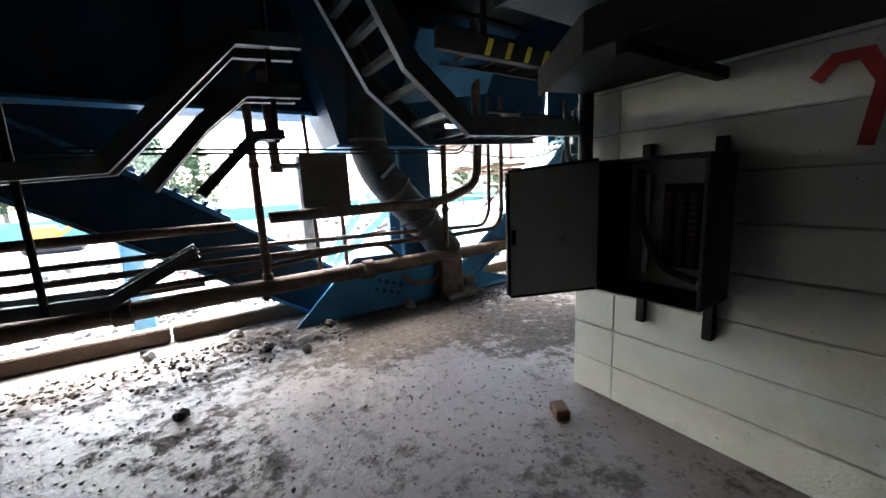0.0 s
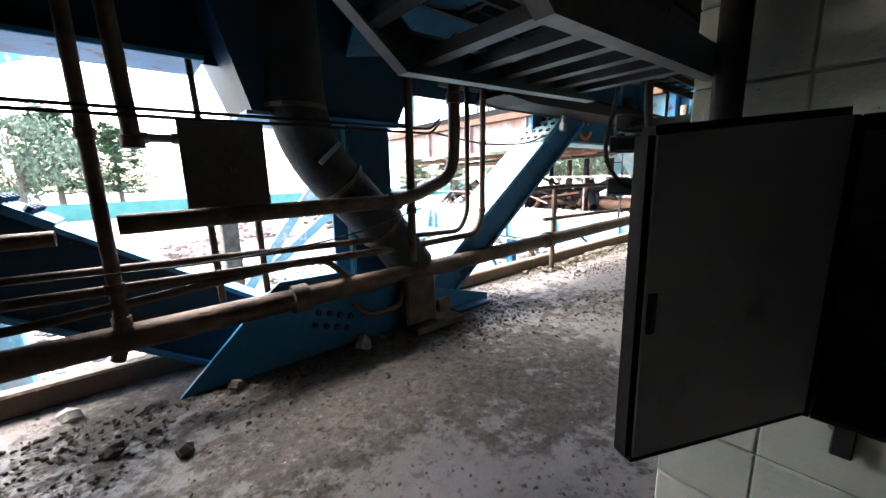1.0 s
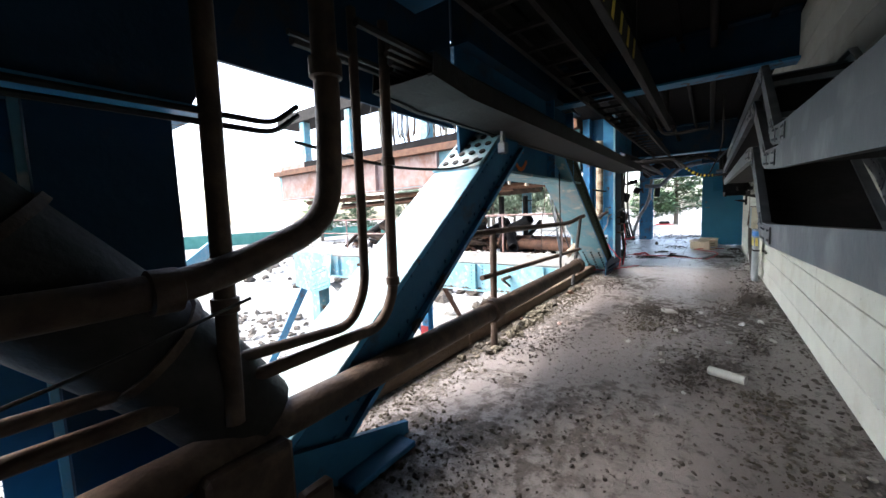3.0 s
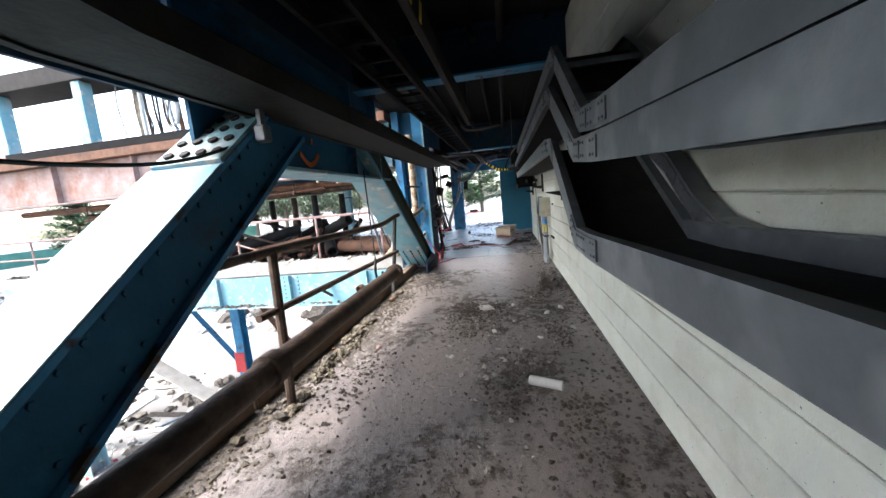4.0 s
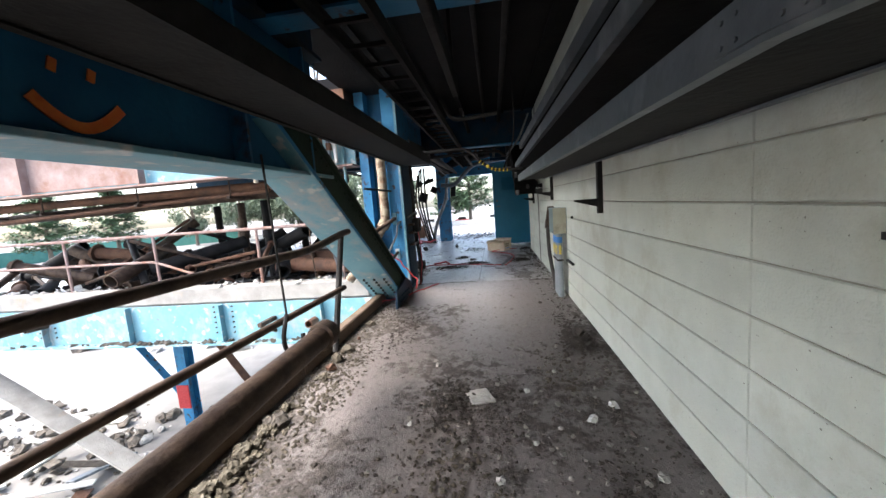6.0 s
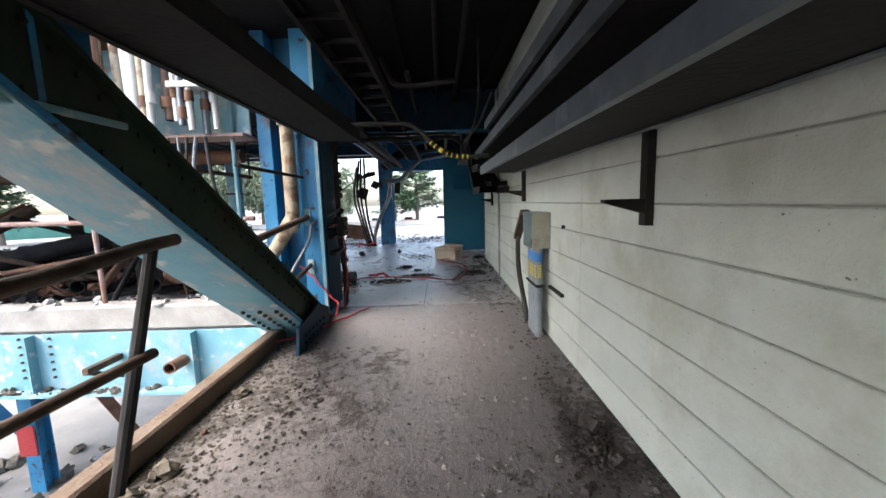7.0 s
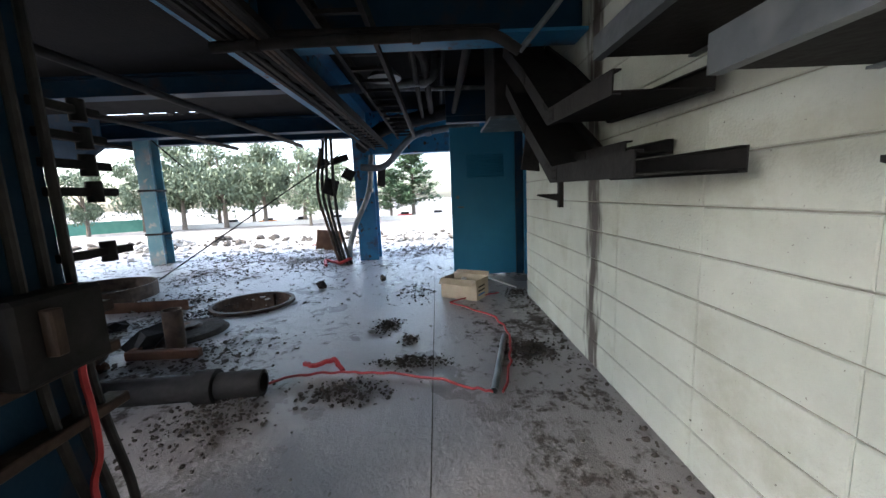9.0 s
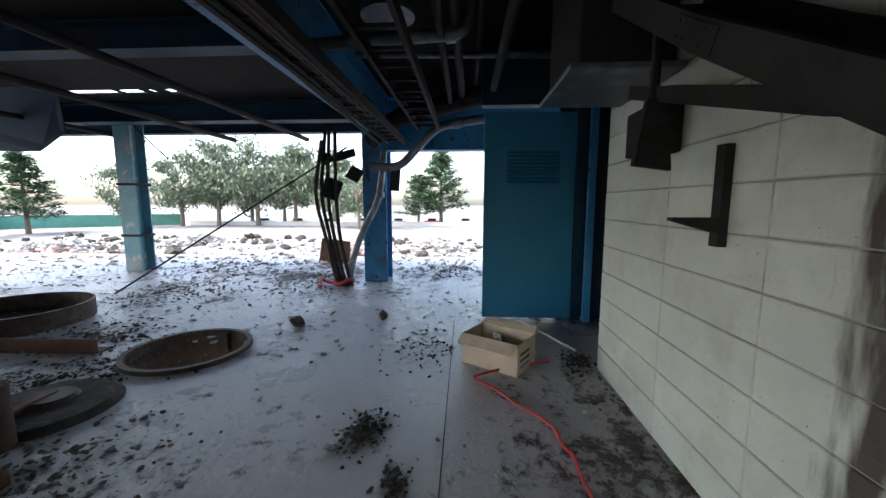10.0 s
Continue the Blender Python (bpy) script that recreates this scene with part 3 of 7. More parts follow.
def bolt_parts(parent, places, axis, mat, r=0.016, h=0.018):
    """Bolt heads as parts that share one mesh."""
    base, p = Vector((0, 0, 0)), parent
    while p is not None:
        base += p.location
        p = p.parent
    me = bolt_mesh(r, h, mat)
    q = Vector(axis).to_track_quat("Z", "Y").to_matrix().to_4x4()
    for c in places:
        ob = new("bolt", me)
        ob.parent = parent
        ob.matrix_basis = Matrix.Translation(Vector(c) - base) @ q


def diagonal(name, low, high, y0, y1, thick, label, side_mat, top_mat=None):
    """A riveted box brace between two points of its upper edge, in the plane of the open side."""
    low, high = Vector(low), Vector(high)
    d = (high - low).normalized()
    up = Vector((-d.z, 0, d.x))
    if up.z < 0:
        up = -up
    t = thing(name, (low.x, y0, low.z), label, "brace", "diagonal braces")
    a, b = Vector((low.x, 0, low.z)), Vector((high.x, 0, high.z))

    def slab(p, q, r0, r1, ya, yb):
        o = [p + up * r0, q + up * r0, q + up * r1, p + up * r1]
        return Geo().prism([(w.x, ya, w.z) for w in o], (0, yb - ya, 0))

    part("top_flange", slab(a, b, -0.024, 0.0, y0, y1), top_mat or M_BLUE, t)
    part("bottom_flange", slab(a, b, -thick, -thick + 0.024, y0, y1), M_BLUE, t)
    # side_mat is a darker colour, standing for the unlit near side
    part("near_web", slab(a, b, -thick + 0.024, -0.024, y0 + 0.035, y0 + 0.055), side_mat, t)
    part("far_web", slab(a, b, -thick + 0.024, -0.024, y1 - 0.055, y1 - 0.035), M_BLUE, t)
    rows = Geo()
    length = (b - a).length
    for s in range(2, int(length / 0.09) - 1):
        p = a + d * (s * 0.09)
        for k in (-0.06, -thick + 0.06):
            q = p + up * k
            rows.bolt((q.x, y0 + 0.035, q.z), (0, -1, 0), 0.012, 0.01)
    part("riveting", rows, side_mat, t)["kind"] = "stuff"
    return t, a, b, d, up


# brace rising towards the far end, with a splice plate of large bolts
t, a, b, d, up = diagonal("diagonal_brace", (1.9, 0, -0.03), (4.35, 0, 1.82), 3.14, 3.52, 0.28, "blue painted steel diagonal brace with a bolted splice", M_BLUE_HALF_SHADED)
spl = Geo()
p0 = a + d * 2.38
o = [p0, p0 + d * 0.62, p0 + d * 0.62 + up * 0.018, p0 + up * 0.018]
spl.prism([(w.x, 3.15, w.z) for w in o], (0, 0.36, 0))
sp = part("splice_plate", spl, M_BLUE_PALE, t, "pale blue splice plate")
bolt_parts(sp, [(q.x, 3.20 + j * 0.085, q.z) for i in range(5) for j in range(4) for q in [p0 + d * (0.07 + i * 0.11) + up * 0.018]], up, M_BLACK, 0.024, 0.012)
# thin pale sheet that puts sky light on the brace's top face
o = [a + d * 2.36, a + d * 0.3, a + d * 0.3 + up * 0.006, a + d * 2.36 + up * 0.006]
part("weathered_top", Geo().prism([(w.x, 3.143, w.z) for w in o], (0, 0.374, 0)), M_BLUE_PALE, t, "top face coloured pale blue for the sky light on it")

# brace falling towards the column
t, a, b, d, up = diagonal("diagonal_brace", (9.0, 0, 0.0), (5.95, 0, 2.08), 3.28, 3.66, 0.29, "blue steel diagonal brace with a dark green side coloured as unlit", M_GREEN_DARK, M_GREEN_DARK)
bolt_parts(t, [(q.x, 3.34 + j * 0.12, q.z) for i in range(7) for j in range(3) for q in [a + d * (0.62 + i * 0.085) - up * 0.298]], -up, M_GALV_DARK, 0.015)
# thin pale sheet that puts ground light on the brace's underside
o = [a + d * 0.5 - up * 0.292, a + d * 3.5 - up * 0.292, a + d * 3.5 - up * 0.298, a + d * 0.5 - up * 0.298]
part("bleached_underside", Geo().prism([(w.x, 3.285, w.z) for w in o], (0, 0.37, 0)), M_BLUE_PALE, t, "underside coloured pale blue for light from the ground")
shoe = Geo().prism([(8.0, 3.25, 0.0), (8.8, 3.25, 0.0), (8.8, 3.25, 0.16), (8.55, 3.25, 0.26), (8.05, 3.25, 0.2)], (0, 0.022, 0))
part("shoe_plate", shoe, M_BLUE_SHADED, t)
bolt_parts(t, [(8.15 + i * 0.09, 3.25, 0.05 + j * 0.06) for i in range(6) for j in range(2)], (0, -1, 0), M_BLUE_SHADED, 0.013)

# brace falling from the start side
t, a, b, d, up = diagonal("diagonal_brace", (1.6, 0, 0.08), (-2.6, 0, 2.81), 3.36, 3.74, 0.46, "blue riveted diagonal brace, its side darkened for shade", M_BLUE_SHADED)
bolt_parts(t, [(q.x, 3.4 + j * 0.1, q.z) for i in range(9) for j in range(4) for q in [a + d * (1.62 + i * 0.1) + up * 0.016]], up, M_BLUE_SHADED, 0.02, 0.03)
o = [a + d * 1.52, a + d * 2.7, a + d * 2.7 + up * 0.016, a + d * 1.52 + up * 0.016]
part("splice_plate", Geo().prism([(w.x, 3.365, w.z) for w in o], (0, 0.37, 0)), M_BLUE, t)

# node gusset where both braces meet the floor
gus = thing("node_gusset", (1.8, 3.13, 0), "blue painted gusset plate bolted where two braces meet", "gusset plate")
part("plate", Geo().prism([(0.66, 3.13, 0.0), (1.08, 3.13, 0.41), (1.2, 3.13, 0.51), (1.6, 3.13, 0.50), (2.1, 3.13, 0.3), (2.95, 3.13, 0.06), (2.95, 3.13, 0.0)], (0, 0.025, 0)), M_BLUE_HALF_SHADED, gus)
bolt_parts(gus, [(1.38 + 0.07 * i + 0.03 * j, 3.13, 0.2 - 0.026 * i + 0.075 * j) for i in range(4) for j in range(2)], (0, -1, 0), M_BLUE_SHADED, 0.02)
part("base_shelf", Geo().box((2.5, 3.02, 0.0), (2.88, 3.128, 0.03), None, 0.006), M_BLUE_HALF_SHADED, gus)

# horizontal girder between the braces' heads
gir = thing("open_side_girder", (4.2, 3.45, 1.43), "blue steel girder with orange spray paint, web darkened for shade", "girder")
# underside flange coloured pale for the light from below
part("bottom_flange", Geo().box((3.95, 3.30, 1.43), (6.75, 3.66, 1.455), None, 0.004), M_BLUE_PALE, gir)
part("web", Geo().box((3.95, 3.40, 1.457), (6.75, 3.42, 2.3)), M_BLUE_HALF_SHADED, gir)
# added fascia that blocks the sky between girder and ceiling
part("upper_web", Geo().box((3.955, 3.43, 2.332), (6.9, 3.45, 2.745)), M_BLUE_SHADED, gir)
part("stiffener", Geo().box((5.75, 3.31, 1.457), (5.77, 3.398, 2.3)), M_BLUE, gir)
part("stiffener", Geo().box((6.45, 3.31, 1.457), (6.47, 3.398, 2.3)), M_BLUE, gir)
part("top_flange", Geo().box((3.95, 3.30, 2.302), (6.75, 3.66, 2.33)), M_BLUE_SHADED, gir)
smile = Geo()
arc = [(4.885 + 0.277 * k / 12, 3.393, 1.625 - 0.12 * math.sin(math.pi * (0.12 + 0.8 * k / 12))) for k in range(13)]
smile.sweep(arc, [(-0.003, -0.018), (0.003, -0.018), (0.003, 0.018), (-0.003, 0.018)], (0, 0, 1), (0, 1, 0))
for cx in (4.955, 5.07):
    smile.sweep([(cx, 3.393, 1.665), (cx + 0.01, 3.393, 1.705)], [(-0.003, -0.012), (0.003, -0.012), (0.003, 0.012), (-0.003, 0.012)], (0, 0, 1), (0, 1, 0))
part("spray_paint", smile, M_GRAFFITI, gir, "orange spray-painted curve")

# deep girder over the start of the open side, with the hopper
gir = thing("overhead_girder", (-1.5, 3.45, 1.7), "blue steel girder over the open side, darkened for shade", "girder")
part("web", Geo().box((-5.0, 3.45, 1.73), (3.95, 3.47, 2.74)), M_BLUE_SHADED, gir)
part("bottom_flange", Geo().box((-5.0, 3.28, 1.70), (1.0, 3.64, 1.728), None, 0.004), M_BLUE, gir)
# plate outline fitted to the camera's view at the start
part("haunch_plate", Geo().prism([(-0.12, 3.43, 1.698), (-0.37, 3.43, 1.35), (-5.0, 3.43, 1.3), (-5.0, 3.43, 1.698)], (0, 0.018, 0)), M_BLUE_SHADED, gir, "plate under the girder in shaded blue, shaped to the start view")
part("top_flange", Geo().box((-5.0, 3.28, 2.712), (3.95, 3.448, 2.742)), M_BLUE_SHADED, gir)
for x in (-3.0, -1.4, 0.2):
    part("stiffener", Geo().box((x, 3.30, 1.73), (x + 0.02, 3.448, 2.71)), M_BLUE_SHADED, gir)

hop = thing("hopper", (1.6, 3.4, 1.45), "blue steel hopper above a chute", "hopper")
part("body", Geo().add([(0.85, 3.12, 2.5), (2.6, 3.12, 2.5), (2.6, 3.9, 2.5), (0.85, 3.9, 2.5), (1.18, 3.2, 1.46), (2.12, 3.2, 1.46), (2.12, 3.7, 1.46), (1.18, 3.7, 1.46)], [(3, 2, 1, 0), (4, 5, 6, 7), (0, 1, 5, 4), (1, 2, 6, 5), (2, 3, 7, 6), (3, 0, 4, 7)]), M_BLUE_SHADED, hop)
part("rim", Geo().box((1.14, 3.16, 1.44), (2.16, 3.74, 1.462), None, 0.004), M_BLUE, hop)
part("deflector", Geo().prism([(1.75, 2.75, 2.3), (2.6, 2.75, 2.35), (2.7, 3.10, 1.98), (1.7, 3.10, 1.8)], (0, 0.02, 0.02)), M_BLUE_HALF_SHADED, hop, "tilted blue deflector plate")
part("neck", Geo().box((1.78, 3.3, 0.2), (2.1, 3.65, 1.44)), M_BLUE_SHADED, hop)
part("neck_flange", Geo().box((1.66, 3.36, 0.2), (1.778, 3.38, 1.44)), M_BLUE_HALF_SHADED, hop)
part("neck_edge", Geo().box((1.76, 3.33, 0.2), (1.778, 3.358, 1.44)), M_BLUE_PALE, hop)

ch = thing("chute_pipe", (1.45, 3.2, 1.4), "grimy sheet-metal chute pipe with an elbow, darkened for its unlit side", "chute")
path = bend([(1.42, 3.22, 2.4), (1.42, 3.22, 1.32), (2.02, 3.22, 0.68), (2.2, 3.2, 0.42)], 0.3, 7)
# duct takes the darkened steel colour for its unlit near side
smooth_by_angle(part("duct", Geo().tube(path, 0.165, 18), M_GALV_DARK, ch))
for k, (c, dd) in enumerate([((1.42, 3.22, 1.5), (0, 0, 1)), ((1.66, 3.22, 1.07), (0.68, 0, -0.73)), ((1.95, 3.22, 0.755), (0.68, 0, -0.73))]):
    c, dd = Vector(c), Vector(dd).normalized()
    smooth_by_angle(part("flange_ring", Geo().tube([c - dd * 0.012, c + dd * 0.012], 0.178, 18), M_PIPE, ch))
# pale strip standing for light through a gap in the elbow
part("seam_strip", Geo().sweep([(1.47, 3.05, 1.18), (1.6, 3.045, 1.3)], [(-0.01, -0.012), (0.01, -0.012), (0.01, 0.012), (-0.01, 0.012)]), M_GALV, ch)

# ---- columns, beams and decks ----
def steel_column(name, x, y, w, d, z0, z1, mat, label, group=""):
    """An H column: flanges face -x and +x."""
    t = thing(name, (x, y, z0), label, "column", group)
    part("near_flange", Geo().box((x - d / 2, y - w / 2, z0), (x - d / 2 + 0.025, y + w / 2, z1), None, 0.004), mat, t)
    part("far_flange", Geo().box((x + d / 2 - 0.025, y - w / 2, z0), (x + d / 2, y + w / 2, z1), None, 0.004), mat, t)
    part("web", Geo().box((x - d / 2 + 0.025, y - 0.01, z0), (x + d / 2 - 0.025, y + 0.01, z1)), mat, t)
    return t


col = thing("built_up_column", (9.2, 3.6, 0), "bright blue built-up steel column at the platform corner", "column")
part("near_leg", Geo().box((8.95, 3.30, 0.0), (9.42, 3.50, 2.75), None, 0.006), M_BLUE, col)
part("edge_strip", Geo().box((8.94, 3.296, 0.0), (8.949, 3.33, 2.74), None, 0.002), M_BLUE_PALE, col, "pale flange edge")
# web in the darker blue, for the shade in the recess
part("web", Geo().box((9.16, 3.50, 0.0), (9.18, 3.74, 2.75)), M_BLUE_HALF_SHADED, col)
part("far_leg", Geo().box((8.97, 3.74, 0.0), (9.40, 3.87, 2.75), None, 0.006), M_BLUE, col)
part("side_plate", Geo().box((8.99, 3.285, 0.06), (9.44, 3.299, 1.9), None, 0.003), M_BLUE_SHADED, col, "dark blue side plate")
bolt_parts(col, [(8.95, 3.44, z) for z in (0.48, 0.56, 0.98, 1.06)], (-1, 0, 0), M_PIPE, 0.014)
part("clip_angle", Geo().box((8.93, 3.41, 0.46), (8.949, 3.47, 0.6)), M_BLUE_PALE, col)
part("clip_angle", Geo().box((8.93, 3.41, 0.94), (8.949, 3.47, 1.1)), M_BLUE_PALE, col)
cl = thing("cable_cleat_rack", (9.5, 3.27, 1.2), "black cable cleats and insulators on the column side", "cable cleats")
for z, ln in ((1.46, 0.16), (1.385, 0.17), (1.31, 0.17), (1.235, 0.18), (1.06, 0.2)):
    part("cleat_arm", Geo().box((9.42, 3.262, z - 0.012), (9.45 + ln, 3.284, z + 0.012), None, 0.003), M_BLACK, cl)
    smooth_by_angle(part("insulator", Geo().tube([(9.45 + ln * 0.6, 3.273, z - 0.03), (9.45 + ln * 0.6, 3.273, z + 0.03)], 0.02, 10), M_BLACK, cl))
for z in (0.62, 0.78, 0.9):
    part("bracket_bar", Geo().box((9.05, 3.22, z), (9.5, 3.284, z + 0.03), None, 0.004), M_PIPE, cl)
for x in (9.3, 9.36, 9.42):
    smooth_by_angle(part("cable", Geo().tube(bend([(x, 3.25, 1.9), (x, 3.25, 0.7), (x + 0.05, 3.22, 0.3), (x + 0.02, 3.24, 0.0)], 0.15), 0.012, 8), M_CABLE, cl))
sw = thing("isolator_switch", (9.3, 3.25, 0.95), "grimy isolator switch box on the column", "switch box")
part("box", Geo().box((9.2, 3.17, 0.8), (9.42, 3.26, 1.0), None, 0.01), M_GALV_DARK, sw)
part("lever", Geo().box((9.25, 3.14, 0.86), (9.28, 3.17, 0.97), None, 0.004), M_PIPE, sw)

colb = steel_column("far_column", 15.73, 3.62, 0.36, 0.4, 0.0, 2.75, M_BLUE, "blue steel column draped with cables", "platform columns")
colc = steel_column("far_column", 16.2, 8.05, 0.3, 0.3, 0.0, 2.62, M_BLUE_PALE, "weathered teal steel column at the open deck", "platform columns")
part("clamp_band", Geo().box((16.03, 7.88, 0.62), (16.37, 8.22, 0.66), None, 0.004), M_GALV_DARK, colc)
part("clamp_band", Geo().box((16.03, 7.88, 1.5), (16.37, 8.22, 1.54), None, 0.004), M_GALV_DARK, colc)

# roof edge and main beams
tagged(Geo().sweep([(17.15, 3.0, 2.67), (17.15, 12.4, 2.67)], h_profile(0.2, 0.26), (0, 0, 1)).out("roof_edge_beam", M_BLUE_SHADED), "blue steel beam along the roof edge, darkened for shade", "beam")
fl = thing("torn_sheet", (14.5, 9.0, 2.4), "torn dark sheet metal hanging from the roof edge", "sheet metal")
part("sheet", Geo().add([(14.8, 7.7, 2.74), (14.8, 11.5, 2.74), (15.0, 11.5, 1.96), (15.0, 8.3, 1.93), (15.0, 7.88, 2.19)], [(0, 1, 2, 3, 4)]).add([(14.82, 7.7, 2.74), (14.82, 11.5, 2.74), (15.02, 11.5, 1.96), (15.02, 8.3, 1.93), (15.02, 7.88, 2.19)], [(4, 3, 2, 1, 0)]), M_BLUE_SHADED, fl)


def beam_thing(name, a, b, w, d, mat, label, flange_mat=None):
    a, b = Vector(a), Vector(b)
    t = thing(name, a, label, "beam")
    dirn = (b - a).normalized()
    s = dirn.cross(Vector((0, 0, 1))).normalized()

    def bar(across, z0, z1):
        p = [a - s * across, a + s * across, b + s * across, b - s * across]
        return Geo().prism([(q.x, q.y, q.z + z0) for q in p], (0, 0, z1 - z0))

    part("web", bar(0.009, 0.022, d - 0.022), mat, t)
    part("bottom_flange", bar(w / 2, 0.0, 0.02), flange_mat or mat, t)
    part("top_flange", bar(w / 2, d - 0.02, d), mat, t)
    return t


bm_ = beam_thing("long_beam", (9.46, 3.52, 2.2), (15.5, 3.52, 2.2), 0.28, 0.54, M_BLUE, "blue steel beam running along the corridor ceiling")
bolt_parts(bm_, [(14.6 + i * 0.09, 3.505, 2.32 + j * 0.1) for i in range(5) for j in range(3)], (0, -1, 0), M_BLUE_SHADED, 0.016)
# lower flanges in lighter blue than the webs, as lit from below
beam_thing("cross_beam", (6.15, 1.3, 2.30), (6.15, 3.4, 2.30), 0.2, 0.44, M_BLUE_SHADED, "blue ceiling cross beam, darkened for shade", M_BLUE)
beam_thing("cross_beam", (11.0, 1.3, 2.15), (11.0, 3.35, 2.15), 0.24, 0.59, M_BLUE_SHADED, "shaded blue ceiling cross beam, lower flange coloured as lit", M_BLUE)
beam_thing("cross_beam", (3.4, 1.3, 2.34), (3.4, 3.4, 2.34), 0.2, 0.4, M_BLUE_SHADED, "blue ceiling cross beam, darkened for shade")
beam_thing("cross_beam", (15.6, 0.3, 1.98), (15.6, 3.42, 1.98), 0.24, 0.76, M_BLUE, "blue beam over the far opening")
beam_thing("deck_beam", (13.2, 3.7, 2.5), (13.2, 12.2, 2.5), 0.2, 0.24, M_BLUE_SHADED, "blue steel deck beam, darkened for shade")
beam_thing("deck_beam", (15.7, 3.85, 2.45), (15.7, 12.2, 2.45), 0.24, 0.29, M_BLUE_SHADED, "blue steel deck beam, darkened for shade")
beam_thing("deck_beam", (10.6, 3.9, 2.45), (10.6, 12.2, 2.45), 0.24, 0.29, M_BLUE_SHADED, "blue steel deck beam, darkened for shade")
for y in (5.2, 6.6, 8.4):
    smooth_by_angle(pipe_thing("soffit_pipe", [(9.7, y, 2.38), (16.9, y, 2.38)], 0.04, M_GALV_DARK, "dark pipe hung under the soffit", "pipe", group="soffit pipes").children[0])

# platform edge facing the open bay
pe = thing("platform_edge", (8.95, 7.0, -0.3), "pale blue steel edge girder under a concrete upstand", "girder")
part("concrete_upstand", Geo().box((8.9, 3.9, -0.05), (9.14, 14.5, 0.2), None, 0.02), M_SLAB, pe, "stained concrete upstand")
part("web", Geo().box((8.87, 3.66, -0.63), (8.893, 12.6, -0.06)), M_BLUE_PALE, pe)
part("bottom_flange", Geo().box((8.74, 3.66, -0.66), (8.99, 12.6, -0.632)), M_BLUE_PALE, pe)
for y in (4.6, 6.2, 7.8, 9.4, 11.0):
    part("stiffener", Geo().box((8.78, y, -0.63), (8.868, y + 0.015, -0.06)), M_BLUE_PALE, pe)
bolt_parts(pe, [(8.87, y + dy, -0.5 + 0.08 * k) for y in (6.05, 9.25) for dy in (0.0, 0.3) for k in range(6)], (-1, 0, 0), M_PIPE, 0.013)
part("bracket_arm", Geo().box((8.5, 5.35, -0.33), (8.87, 5.41, -0.27), None, 0.004), M_PIPE, pe, "dark bracket arm")
part("bracket_arm", Geo().sweep([(8.5, 5.38, -0.3), (8.86, 5.38, -0.5)], [(-0.02, -0.02), (0.02, -0.02), (0.02, 0.02), (-0.02, 0.02)]), M_PIPE, pe, "dark bracket strut")
smooth_by_angle(part("pipe_stub", Geo().tube([(8.87, 4.75, -0.36), (8.62, 4.72, -0.34)], 0.055, 12, True, 0.012), M_RUST, pe, "rusty pipe stub"))
smooth_by_angle(part("pipe_stub", Geo().tube([(8.87, 9.9, -0.22), (8.6, 9.9, -0.22)], 0.05, 12, True, 0.012), M_RUST, pe, "rusty pipe stub"))
smooth_by_angle(part("pipe_stub", Geo().tube([(8.87, 9.4, -0.3), (8.55, 9.35, -0.28)], 0.04, 12, True, 0.01), M_PIPE, pe, "rusty pipe stub"))
part("node_plate", Geo().prism([(8.72, 11.2, 0.05), (8.72, 13.2, 0.05), (8.72, 13.2, -1.1), (8.72, 12.2, -1.25), (8.72, 11.4, -1.0)], (0.02, 0, 0)), M_BLUE_PALE, pe, "pale blue node plate")
bolt_parts(pe, [(8.72, 11.5 + i * 0.1, -0.35 - j * 0.12 - 0.03 * i) for i in range(8) for j in (0, 1, 4, 5)], (-1, 0, 0), M_PIPE, 0.016)

lc = steel_column("lower_column", 8.95, 12.2, 0.4, 0.4, G, -0.64, M_BLUE_PALE, "pale and dark blue leg under the platform", "lower legs")
lc2 = steel_column("lower_column", 12.5, 10.6, 0.3, 0.3, G, -0.3, M_BLUE, "blue leg under the platform", "lower legs")
steel_column("lower_column", 9.0, 3.6, 0.36, 0.4, G, -0.3, M_BLUE, "blue leg under the platform", "lower legs")
for name, a, b, r, mat, lab in (
    ("lower_brace", (8.95, 11.5, -0.9), (8.95, 5.6, -4.5), 0.17, M_SLAB, "rust-streaked pale channel brace under the platform"),
    ("lower_brace", (12.5, 13.2, -0.5), (12.5, 10.7, -3.6), 0.1, M_BLUE, "blue brace under the platform"),
    ("lower_brace", (12.4, 10.4, -0.5), (12.4, 7.8, -4.4), 0.12, M_RUST, "rusty brace under the platform"),
    ("lower_brace", (8.95, 12.8, -0.9), (8.95, 15.6, -4.4), 0.15, M_BLUE, "blue brace under the platform"),
):
    t = thing(name, a, lab, "brace", "lower braces")
    part("channel_web", Geo().sweep([a, b], [(-0.012, -r), (0.012, -r), (0.012, r), (-0.012, r)], (1, 0, 0)), mat, t)
    part("channel_flange", Geo().sweep([Vector(a) + Vector((-0.01, 0, 0)), Vector(b) + Vector((-0.01, 0, 0))], [(-0.0, r - 0.02), (-0.14, r - 0.02), (-0.14, r), (0.0, r)], (1, 0, 0)), mat, t)
rt = thing("red_tag_box", (12.3, 10.6, -3.6), "small red sign plate on a leg", "sign plate")
part("plate", Geo().box((12.3, 10.45, -3.75), (12.33, 10.8, -3.1), None, 0.005), M_ROPE, rt)

# rail along the platform edge
rl = thing("platform_railing", (9.03, 8.0, 0.2), "rust-stained pale pipe railing on the platform edge", "railing")
